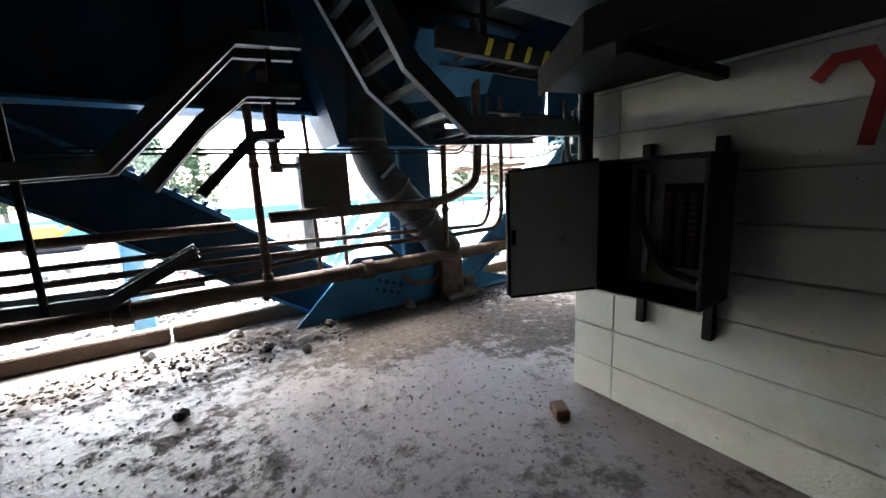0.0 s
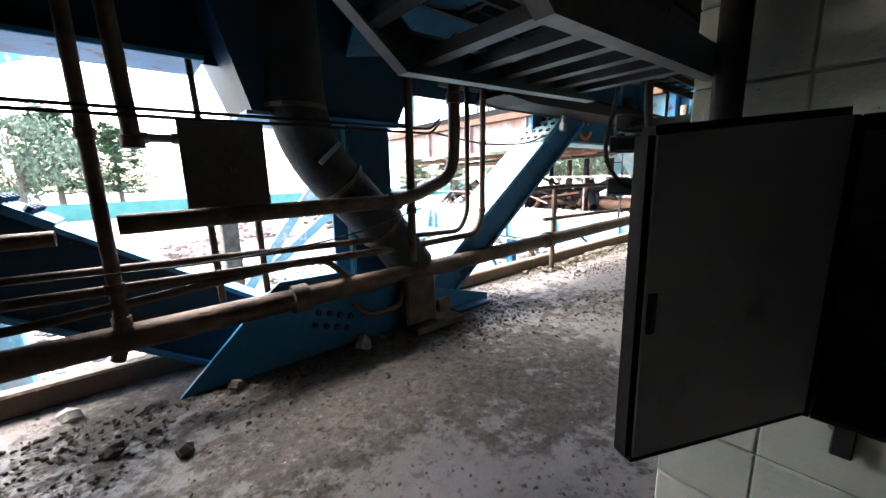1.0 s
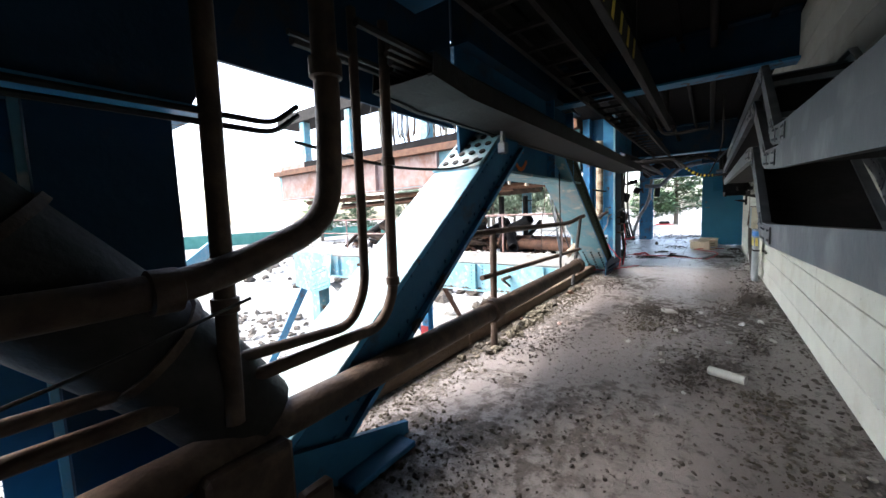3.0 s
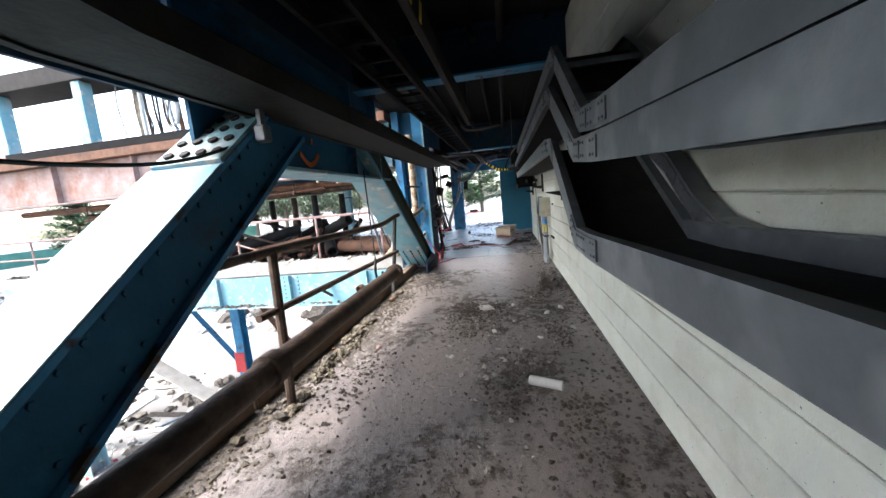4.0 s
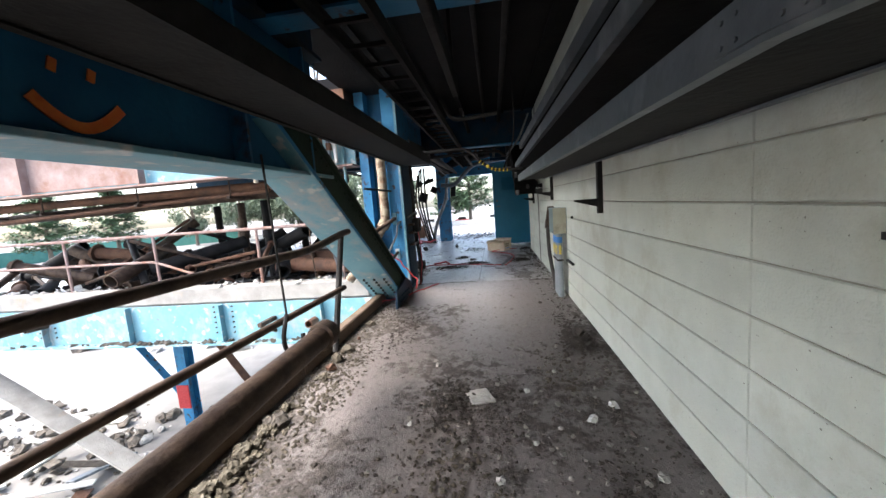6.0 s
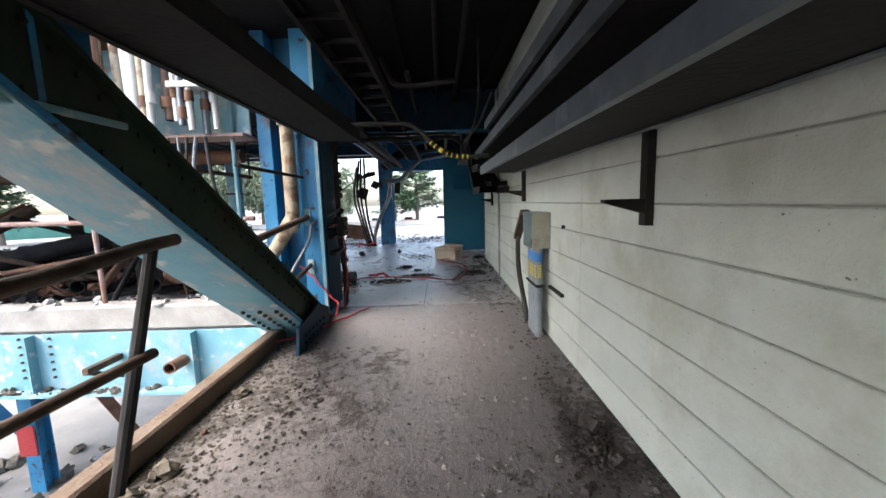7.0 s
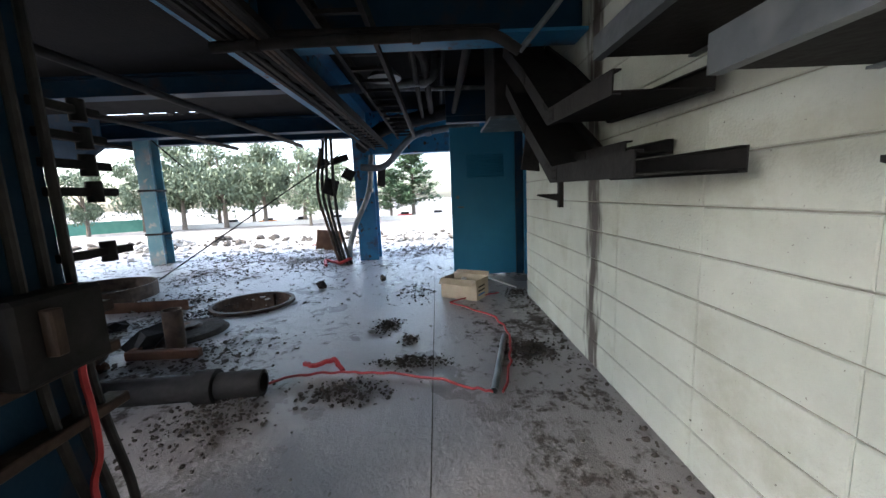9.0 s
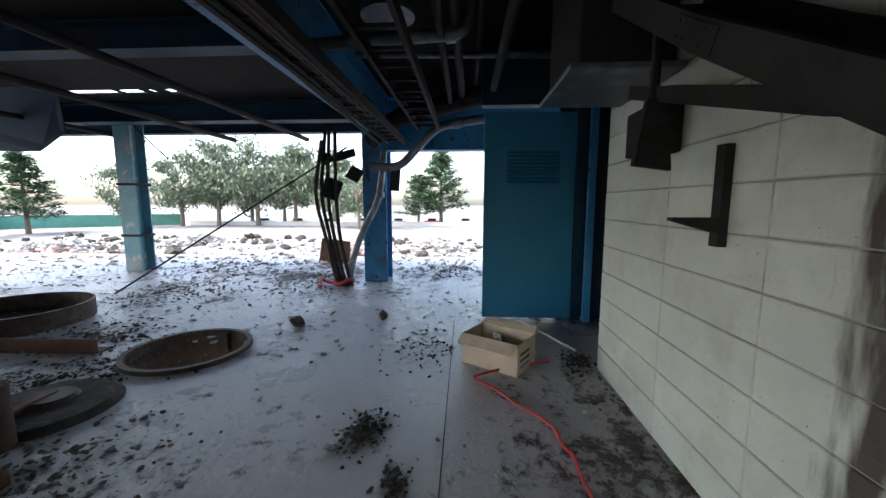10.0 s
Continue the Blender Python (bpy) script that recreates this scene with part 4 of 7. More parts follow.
for y in (4.3, 5.6, 7.35, 9.0, 10.8, 12.6):
    part("post", Geo().tube([(9.03, y, 0.2), (9.03, y, 1.03)], 0.022, 8), M_RUST_PINK, rl)
smooth_by_angle(part("top_rail", Geo().tube([(9.03, 4.0, 1.02), (9.03, 14.0, 1.05)], 0.024, 8), M_RUST_PINK, rl))
smooth_by_angle(part("mid_rail", Geo().tube(bend([(9.03, 6.6, 0.35), (9.03, 7.4, 0.62), (9.03, 14.0, 0.65)], 0.1), 0.02, 8), M_RUST_PINK, rl))

# upper girder over the bay
ug = thing("upper_girder", (8.95, 7.5, 1.8), "faded blue and rust upper girder over the open bay", "girder")
part("web", Geo().box((8.9, 3.9, 1.80), (8.925, 14.0, 2.58)), M_BLUE_PALE, ug)
part("bottom_flange", Geo().box((8.76, 3.9, 1.772), (9.06, 14.0, 1.798)), M_RUST_PINK, ug)
part("top_flange", Geo().box((8.7, 3.9, 2.582), (9.12, 14.0, 2.74)), M_RUST, ug, "rusty flange")
part("rust_panel", Geo().box((8.885, 7.2, 1.83), (8.898, 13.8, 2.57)), M_RUST_PINK, ug, "pink-rust faded plate")
bolt_parts(ug, [(8.9, 5.78 + i * 0.07, 2.2 + j * 0.12) for i in range(6) if i != 1 for j in range(2)], (-1, 0, 0), M_BLACK, 0.02, 0.03)
for y in (7.15, 9.2, 11.2):
    part("stiffener", Geo().box((8.77, y, 1.80), (8.884, y + 0.02, 2.58)), M_RUST_PINK, ug)
rng = random.Random(5)
for k, (x, z, r, m) in enumerate(((9.3, 1.66, 0.07, M_RUST), (9.55, 1.7, 0.05, M_PIPE), (9.8, 1.6, 0.09, M_PIPE), (9.2, 1.58, 0.03, M_RUST), (10.1, 1.75, 0.06, M_BLACK))):
    pipe_thing("under_girder_pipe", [(x, 4.2 + 0.4 * k, z), (x, 13.0 - 0.6 * k, z - 0.06 * k)], r, m, "rusty pipe slung under the upper girder", "pipe", group="pipes under the upper girder")
for y in (4.6, 6.0, 7.6, 9.4, 11.0):
    t = thing("pipe_hanger", (9.5, y, 1.7), "rusty pipe hanger bar", "hanger", "pipe hangers")
    part("cross_bar", Geo().box((9.1, y, 1.50), (10.3, y + 0.05, 1.54)), M_PIPE, t)
    part("hanger_rod", Geo().tube([(9.15, y + 0.02, 1.5), (9.15, y + 0.02, 2.75)], 0.012, 6), M_PIPE, t)
    part("hanger_rod", Geo().tube([(10.25, y + 0.02, 1.5), (10.25, y + 0.02, 2.75)], 0.012, 6), M_PIPE, t)

# wrecked storey above the upper girder
us = thing("upper_storey_frame", (9.3, 9.0, 2.75), "rusty wrecked steel frame above the upper girder", "steel frame")
part("sill_beam", Geo().box((9.0, 4.2, 2.76), (9.35, 14.0, 2.95), None, 0.01), M_RUST_PINK, us, "faded rust sill beam")
part("head_beam", Geo().box((9.0, 4.2, 4.25), (9.9, 14.0, 4.6), None, 0.01), M_GALV_DARK, us, "dark head beam")
for y in (5.6, 7.6, 10.4, 12.6):
    part("post", Geo().box((9.05, y, 2.951), (9.3, y + 0.22, 4.249), None, 0.008), M_BLUE_PALE, us)
rng = random.Random(57)
for k in range(46):
    y = 4.6 + 0.115 * k + rng.uniform(-0.04, 0.04)
    x, r = 9.5 + rng.uniform(-0.06, 0.25), rng.choice((0.016, 0.022, 0.03, 0.045, 0.06))
    m = rng.choice((M_RUST, M_PIPE, M_GALV_DARK, M_WHITE, M_GALV, M_CREAM_PIPE))
    low = 2.76 + rng.choice((0.0, 0.0, 0.2, 0.5))
    pipe_thing("storey_pipe", [(x, y, 4.3), (x, y + rng.uniform(-0.03, 0.03), 3.5), (x + rng.uniform(-0.05, 0.05), y + rng.uniform(-0.12, 0.12), low)], r, m, "stained vertical pipe in the wrecked upper storey", "pipe", 0.2, 8, group="upper storey pipes")
for k in range(8):
    y = 5.0 + 0.62 * k
    pipe_thing("storey_cable", [(8.98, y, 4.3), (8.9, y + 0.1, 3.7), (8.93, y + rng.uniform(-0.3, 0.3), 3.1), (9.1, y + rng.uniform(-0.2, 0.4), 2.96)], 0.012, M_CABLE, "loose cable hanging in the wrecked upper storey", "cable", 0.25, 6, group="upper storey cables")

# bundle of hanging pipe ends against the upper girder
rng = random.Random(11)
specs = [(5.32, 2.7, 1.95, 0.045, M_RUST), (5.24, 2.68, 1.55, 0.03, M_CREAM_PIPE), (5.18, 2.66, 2.05, 0.055, M_RUST), (5.06, 2.6, 1.62, 0.035, M_CREAM_PIPE), (4.99, 2.58, 1.85, 0.035, M_RUST), (4.9, 2.56, 1.5, 0.04, M_CREAM_PIPE), (4.82, 2.5, 1.75, 0.038, M_WHITE), (4.74, 2.46, 1.7, 0.04, M_WHITE), (4.66, 2.42, 1.78, 0.035, M_CREAM_PIPE), (4.56, 2.4, 1.72, 0.03, M_WHITE), (4.47, 2.4, 1.8, 0.05, M_PIPE), (4.38, 2.4, 1.78, 0.026, M_WHITE), (4.31, 2.4, 1.74, 0.026, M_GALV), (4.25, 2.4, 1.7, 0.026, M_WHITE), (4.18, 2.36, 1.68, 0.03, M_GALV), (4.1, 2.36, 1.72, 0.026, M_WHITE)]
for y, z1, z0, r, m in specs:
    z0, z1 = z0 + 0.1, max(z1, 2.6)
    x = 8.72 - rng.uniform(0, 0.12)
    t = thing("hanging_pipe", (x, y, z1), "stained vertical pipe end hanging on the girder", "pipe", "hanging pipe ends")
    smooth_by_angle(part("pipe_run", Geo().tube([(x, y, z1), (x, y + rng.uniform(-0.02, 0.02), z0)], r, 10, True, 0.006), m, t))
    c = z0 + (z1 - z0) * rng.uniform(0.08, 0.3)
    smooth_by_angle(part("coupling", Geo().tube([(x, y, c), (x, y, c + 0.09)], r * 1.3, 10), M_RUST if rng.random() < 0.6 else m, t))
ps = thing("pipe_support", (8.7, 4.7, 2.0), "pale clamp bars holding the hanging pipes", "pipe clamp")
part("clamp_bar", Geo().box((8.6, 4.95, 1.9), (8.78, 5.35, 1.93), None, 0.004), M_WHITE, ps)
part("clamp_bar", Geo().box((8.58, 4.05, 2.15), (8.8, 4.42, 2.2), None, 0.004), M_WHITE, ps)
for k in range(5):
    y0 = 4.5 - 0.08 * k
    y1 = y0 - rng.uniform(-0.25, 0.25)
    pts = [(8.66, y0, 1.75), (8.62, y0 + rng.uniform(-0.05, 0.05), 1.35), (8.75 + rng.uniform(-0.1, 0.2), (y0 + y1) / 2, 0.8), (8.95, y1, 0.24)]
    t = pipe_thing("drooping_hose", pts, rng.choice((0.008, 0.012, 0.016)), rng.choice((M_CABLE, M_GALV, M_GALV, M_PIPE)), "loose hose drooping from the cut pipes", "hose", 0.3, 8, group="drooping hoses")

pipe_thing("lagged_pipe", [(8.84, 3.54, 2.3), (8.84, 3.54, 1.0), (8.8, 3.86, 0.52), (8.78, 4.12, 0.22)], 0.062, M_CREAM_PIPE, "flaking cream lagged pipe beside the blue column", "pipe", 0.1, 14, couplings=((0, 0.3), (1, 0.1)))
pipe_thing("conduit_riser", [(8.86, 4.05, 2.2), (8.86, 4.05, 0.22)], 0.02, M_BLUE_PALE, "pale blue conduit beside the column", "conduit")
pipe_thing("conduit_riser", [(8.86, 3.98, 0.95), (8.86, 3.98, 0.2)], 0.028, M_CREAM_PIPE, "stained conduit stub beside the column", "conduit")
pipe_thing("thin_rail", [(7.55, 3.34, 1.38), (8.94, 3.46, 1.4)], 0.013, M_GALV_DARK, "thin rusted rail bar tied to the column", "rail")

# ---- hand rail and pipes along the open edge ----
er = thing("edge_railing", (5.5, 3.3, 0.12), "grimy steel pipe handrail along the open edge", "railing")
smooth_by_angle(part("top_rail", Geo().tube(bend([(3.35, 3.32, 0.93), (4.3, 3.32, 0.95), (6.3, 3.32, 0.93), (6.78, 3.32, 0.99), (6.95, 3.32, 1.0)], 0.2), 0.026, 10), M_PIPE, er))
smooth_by_angle(part("mid_rail", Geo().tube([(4.08, 3.32, 0.6), (6.75, 3.32, 0.56)], 0.021, 10), M_PIPE, er))
part("post", Geo().tube([(4.25, 3.32, 0.0), (4.28, 3.32, 0.95)], 0.028, 10), M_PIPE, er)
part("post", Geo().tube([(6.55, 3.36, 0.1), (6.82, 3.33, 0.98)], 0.024, 10), M_GALV_DARK, er, "bent post leaning outwards")
er2 = thing("edge_railing", (8.2, 3.36, 0.5), "grimy pipe rails tied to the blue column", "railing")
smooth_by_angle(part("top_rail", Geo().tube([(7.55, 3.36, 0.9), (8.94, 3.44, 1.02)], 0.026, 10), M_PIPE, er2))
smooth_by_angle(part("mid_rail", Geo().tube([(8.2, 3.5, 0.38), (8.94, 3.44, 0.55)], 0.02, 10), M_PANEL, er2))
smooth_by_angle(part("brace_rod", Geo().tube(bend([(8.3, 3.6, 0.25), (8.9, 3.42, 0.8), (8.9, 3.40, 0.95), (9.2, 3.2, 1.08)], 0.05), 0.014, 8), M_GALV, er2))
pipe_thing("hook_rope", [(5.78, 3.27, 1.5), (5.82, 3.27, 0.62)], 0.007, M_CABLE, "hanging wire with a hook", "wire", 0.05, 6)
hk = thing("hook", (5.82, 3.25, 0.5), "black steel hook hanging at the rail", "hook")
smooth_by_angle(part("bow", Geo().tube(bend([(5.82, 3.27, 0.62), (5.72, 3.25, 0.5), (5.76, 3.24, 0.38), (5.9, 3.24, 0.4), (5.93, 3.25, 0.47)], 0.06), 0.013, 8), M_BLACK, hk))

pipe_thing("toe_pipe", [(-4.5, 3.1, 0.36), (2.4, 3.1, 0.41), (6.02, 3.13, 0.45)], 0.064, M_PIPE, "long grimy pipe along the open edge", "pipe", 0.3, 14, couplings=((0, 0.84), (0, 0.6), (1, 0.4), (1, 0.98)))
for k, x in enumerate((-2.5, 2.1)):
    t = thing("pipe_stand", (x, 3.13, 0), "short steel stand under the edge pipe", "pipe stand", "pipe stands")
    part("stand_leg", Geo().box((x - 0.03, 3.1, 0.0), (x + 0.03, 3.16, 0.36), None, 0.004), M_PIPE, t)
pipe_thing("edge_pipe", [(-4.5, 3.19, 0.84), (0.34, 3.19, 0.87)], 0.034, M_PIPE, "cut steel pipe along the open edge", "pipe", wall=0.006)
pipe_thing("edge_pipe", [(-4.5, 3.14, 0.72), (0.2, 3.14, 0.72), (1.9, 3.12, 0.68), (2.6, 3.1, 0.66), (2.69, 3.1, 0.8), (2.7, 3.1, 1.95)], 0.02, M_PIPE, "thin brown pipe along the open edge", "pipe", 0.1)
pipe_thing("edge_pipe", [(-4.5, 3.12, 0.62), (0.2, 3.12, 0.63), (2.1, 3.1, 0.6), (2.75, 3.08, 0.62), (2.84, 3.08, 0.75), (2.86, 3.08, 1.95)], 0.024, M_PIPE, "brown pipe turning upwards beside the brace", "pipe", 0.12, couplings=((4, 0.05), (4, 0.5)))
pipe_thing("edge_pipe", [(-4.5, 3.1, 0.5), (0.2, 3.1, 0.53), (1.35, 3.1, 0.62), (1.48, 3.1, 0.6), (1.62, 3.1, 0.46)], 0.02, M_PIPE, "thin brown pipe along the open edge", "pipe", 0.08)
pipe_thing("edge_pipe", [(-4.5, 3.22, 0.45), (0.1, 3.22, 0.47)], 0.016, M_PIPE, "thin brown pipe along the open edge", "pipe")
pipe_thing("sweep_pipe", [(0.55, 3.02, 0.92), (2.05, 3.02, 0.94), (2.47, 3.03, 1.1), (2.5, 3.03, 1.4), (2.5, 3.03, 2.6)], 0.045, M_PIPE, "thick brown pipe sweeping up in a bend", "pipe", 0.28, 14, 0.008, couplings=((0, 0.93), (3, 0.2)))
pipe_thing("riser_pipe", [(0.62, 3.1, 2.05), (0.5, 3.1, 1.95), (0.5, 3.1, 0.4), (0.46, 3.1, 0.3)], 0.03, M_PIPE, "vertical brown pipe crossing the edge pipes", "pipe", 0.08, couplings=((1, 0.42), (1, 0.85), (1, 0.95)))
pipe_thing("capped_pipe", [(0.63, 3.1, 1.95), (0.65, 3.1, 1.25)], 0.036, M_PIPE, "capped dark vent pipe", "pipe", couplings=((0, 0.97),))
pipe_thing("side_branch", [(0.66, 3.1, 1.29), (0.82, 3.1, 1.29)], 0.02, M_GALV, "short pale branch pipe", "pipe", couplings=((0, 0.2), (0, 0.9)))
pipe_thing("riser_pipe", [(2.12, 3.06, 1.95), (2.1, 3.06, 0.5)], 0.03, M_PIPE, "vertical brown pipe beside the chute", "pipe", couplings=((0, 0.75),))
pipe_thing("riser_pipe", [(0.93, 3.3, 1.7), (0.94, 3.3, 1.38)], 0.016, M_PIPE, "thin dark pipe above the panel", "pipe")
for z in (1.375, 1.405):
    pipe_thing("wire_rail", [(-3.0, 3.04, z - 0.03), (2.3, 3.06, z + 0.015), (2.42, 3.1, z + 0.1)], 0.009, M_BLACK, "thin dark conduit strung along the open side", "conduit", 0.05, 6)
for x in (0.91, 1.14):
    pipe_thing("panel_leg", [(x, 3.2, 0.96), (x + 0.01, 3.2, 0.45)], 0.018, M_PIPE, "thin leg under the dark panel", "leg")
pn = thing("metal_sheet", (1.0, 3.1, 1.38), "dark grey sheet panel hung on the pipes", "panel")
part("sheet", Geo().box((0.815, 3.095, 0.955), (1.195, 3.11, 1.385), None, 0.004), M_PANEL, pn)
part("label_plate", Geo().box((1.02, 3.091, 1.13), (1.06, 3.0945, 1.16)), M_PIPE, pn)
pb = thing("valve_post", (2.2, 3.0, 0), "rusty brown valve box on a base block", "valve box")
part("body", Geo().box((1.98, 2.98, 0.05), (2.24, 3.1, 0.4), None, 0.015), M_PIPE, pb)
part("base_block", Geo().box((2.0, 2.9, 0.0), (2.45, 3.1, 0.05), None, 0.01), M_RUBBLE, pb)
part("clamp", Geo().box((2.24, 2.95, 0.1), (2.36, 3.0, 0.2), None, 0.01), M_PIPE, pb)
pipe_thing("low_loop", [(1.62, 3.08, 0.3), (1.7, 3.04, 0.2), (1.95, 3.04, 0.2), (1.99, 3.05, 0.3)], 0.02, M_RUST, "short rusty pipe loop at the gusset", "pipe", 0.06)
pipe_thing("slack_wire", [(0.1, 3.06, 0.72), (0.9, 3.0, 0.7), (1.6, 2.98, 0.75), (2.15, 3.0, 0.88)], 0.005, M_CABLE, "slack thin black wire over the pipes", "wire", 0.4, 6)
pipe_thing("sagging_cable", [(2.6, 3.4, 1.45), (3.1, 3.3, 1.36), (3.6, 3.2, 1.38), (4.0, 3.15, 1.52)], 0.008, M_CABLE, "sagging black cable before the brace", "cable", 0.4, 6)
cb = thing("conduit_box", (4.18, 3.1, 1.54), "small grey conduit box hanging under the tray", "conduit box")
part("box", Geo().box((4.0, 3.06, 1.51), (4.06, 3.12, 1.59), None, 0.008), M_GALV, cb)
part("strap", Geo().box((4.01, 3.08, 1.59), (4.05, 3.1, 1.9)), M_GALV, cb)

# ---- cable trays ----
def tray(name, pts, y0, y1, label, h=0.085, rungs=0.0, group="cable trays", mat=None, floor=True, joints=True):
    """A cable tray through (x, z) points: two channel rails, bolted joint plates at the bends, a floor."""
    mat = mat or M_GALV
    pts = [Vector((x, 0, z)) for x, z in pts]
    if not joints:
        pts = bend(pts, 0.16)
    t = thing(name, (pts[0].x, (y0 + y1) / 2, pts[0].z), label, "cable tray", group)
    for y, s in ((y1, -1), (y0, 1)):
        prof = [(0, -h / 2), (0.03 * s, -h / 2), (0.03 * s, -h / 2 + 0.006), (0.006 * s, -h / 2 + 0.006), (0.006 * s, h / 2 - 0.006), (0.03 * s, h / 2 - 0.006), (0.03 * s, h / 2), (0, h / 2)]
        if s < 0:
            prof = prof[::-1]
        part("side_rail", Geo().sweep([(p.x, y, p.z) for p in pts], prof, (0, 0, 1), (0, 1, 0)), mat, t)
    if floor:
        low = [(p.x, (y0 + y1) / 2, p.z - h / 2 + 0.012) for p in pts]
        w = (y1 - y0) / 2 - 0.008
        part("tray_floor", Geo().sweep(low, [(-w, -0.002), (w, -0.002), (w, 0.002), (-w, 0.002)], (0, 0, 1), (0, 1, 0)), M_GALV_DARK, t)
    if rungs:
        for a, b in zip(pts, pts[1:]):
            n = int((b - a).length / rungs)
            for k in range(n):
                p = a.lerp(b, (k + 0.5) / n)
                part("rung", Geo().box((p.x - 0.015, y0 + 0.006, p.z - 0.012), (p.x + 0.015, y1 - 0.006, p.z + 0.012)), mat, t)
    for i in range(1, len(pts) - 1 if joints else 1):
        d1, d2 = (pts[i - 1] - pts[i]).normalized(), (pts[i + 1] - pts[i]).normalized()
        a, b = pts[i] + d1 * 0.1, pts[i] + d2 * 0.1
        hh = h / 2 - 0.01
        prof = [(0, -hh), (0.004, -hh), (0.004, hh), (0, hh)]
        j = part("joint_plate", Geo().sweep([(a.x, y1 + 0.001, a.z), (pts[i].x, y1 + 0.001, pts[i].z), (b.x, y1 + 0.001, b.z)], prof, (0, 0, 1), (0, 1, 0)), mat, t)
        places = []
        for e, dd in ((a, d1), (b, d2)):
            n = Vector((-dd.z, 0, dd.x))
            for q in (e - dd * 0.02, e - dd * 0.055):
                for s in (-0.018, 0.018):
                    w = q + n * s
                    places.append((w.x, y1 + 0.005, w.z))
        bolt_parts(j, places, (0, 1, 0), mat, 0.0045, 0.003)
    return t


WT = "dusty galvanised cable tray along the block wall, bent downwards"
tray("cable_tray", [(9.24, 1.44), (4.5, 1.385), (4.25, 1.36), (3.66, 0.98), (3.46, 0.978), (2.2, 1.025)], 1.36, 1.72, WT, 0.08)
tray("cable_tray", [(9.8, 1.655), (4.5, 1.62), (4.25, 1.60), (3.64, 1.275), (3.42, 1.258), (2.2, 1.2)], 1.36, 1.72, WT, 0.075)
# floor added under the rungs to hide and darken the wall above
tray("cable_tray", [(9.0, 1.84), (4.2, 1.76), (3.62, 1.365), (3.4, 1.343), (2.2, 1.285)], 1.36, 1.7, "dusty galvanised ladder tray along the block wall, with an added dark floor", 0.075, 0.25)
tray("cable_tray", [(1.705, 1.33), (1.02, 1.31), (0.78, 1.5), (0.5, 1.98)], 1.22, 1.56, "dusty galvanised ladder tray rising over the corner", 0.07, 0.11, floor=False)
tray("cable_tray", [(4.3, 1.42), (3.87, 1.21), (3.69, 1.07), (3.54, 0.995), (3.4, 0.975), (2.2, 0.965)], 1.292, 1.35, "narrow bent galvanised tray against the block wall", 0.07, floor=False)
FT = "galvanised cable tray bending down towards the far wall"
# these trays take the darkened steel colour for the shade up here
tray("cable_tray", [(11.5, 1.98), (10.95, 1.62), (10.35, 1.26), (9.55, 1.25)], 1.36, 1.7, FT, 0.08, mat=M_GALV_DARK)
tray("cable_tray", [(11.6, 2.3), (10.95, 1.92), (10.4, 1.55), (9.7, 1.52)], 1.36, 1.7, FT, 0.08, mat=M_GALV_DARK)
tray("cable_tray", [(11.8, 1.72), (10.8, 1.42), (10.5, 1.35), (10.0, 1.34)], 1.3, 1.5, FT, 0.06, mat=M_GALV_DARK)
# trays swinging down near the start
ST = "dusty galvanised cable tray hanging bent near the corner"
tray("cable_tray", [(0.52, 1.64), (0.29, 1.62), (-0.1, 1.2), (-0.5, 1.17), (-1.6, 1.17)], 1.58, 1.76, ST, 0.05, floor=False)
tray("cable_tray", [(0.5, 1.465), (0.31, 1.455), (0.17, 1.33), (0.0, 1.13)], 1.58, 1.7, ST, 0.05, floor=False)
tray("cable_tray", [(0.43, 1.31), (0.33, 1.3), (0.14, 1.1)], 1.58, 1.66, ST, 0.035, floor=False)
tray("cable_tray", [(0.1, 0.9), (-0.15, 0.77), (-0.9, 0.8), (-1.6, 0.82)], 1.64, 1.8, ST, 0.04, floor=False)
for x, y, z0 in ((0.41, 1.625, 1.28), (-0.3, 1.645, 0.76), (-1.2, 1.645, 0.78)):
    pipe_thing("tray_hanger", [(x, y, z0), (x, y, 2.749)], 0.01, M_GALV_DARK, "threaded rod holding the trays", "hanger rod", group="tray hangers")
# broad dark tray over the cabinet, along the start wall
st = thing("wall_duct_tray", (1.4, 0.0, 1.5), "broad black cable tray over the electrical cabinet", "cable tray")
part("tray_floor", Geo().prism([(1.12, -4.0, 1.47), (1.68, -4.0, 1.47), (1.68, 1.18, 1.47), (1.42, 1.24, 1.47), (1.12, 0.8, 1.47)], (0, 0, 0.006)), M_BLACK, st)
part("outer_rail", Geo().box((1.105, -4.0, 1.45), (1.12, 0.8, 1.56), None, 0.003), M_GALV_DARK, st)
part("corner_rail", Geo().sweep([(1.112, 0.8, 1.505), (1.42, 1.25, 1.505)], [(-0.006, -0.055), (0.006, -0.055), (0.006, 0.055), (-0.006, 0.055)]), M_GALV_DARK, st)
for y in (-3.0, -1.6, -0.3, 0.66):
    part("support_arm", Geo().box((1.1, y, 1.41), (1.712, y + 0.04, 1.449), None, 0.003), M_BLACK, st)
st2 = thing("wall_duct_tray", (1.4, 0.0, 1.75), "broad black cable tray over the electrical cabinet", "cable tray")
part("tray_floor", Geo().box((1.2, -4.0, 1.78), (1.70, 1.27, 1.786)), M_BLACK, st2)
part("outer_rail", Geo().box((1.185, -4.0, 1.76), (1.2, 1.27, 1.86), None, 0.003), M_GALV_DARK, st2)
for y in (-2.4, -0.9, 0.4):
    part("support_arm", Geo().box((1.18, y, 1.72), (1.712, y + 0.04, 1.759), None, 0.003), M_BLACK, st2)
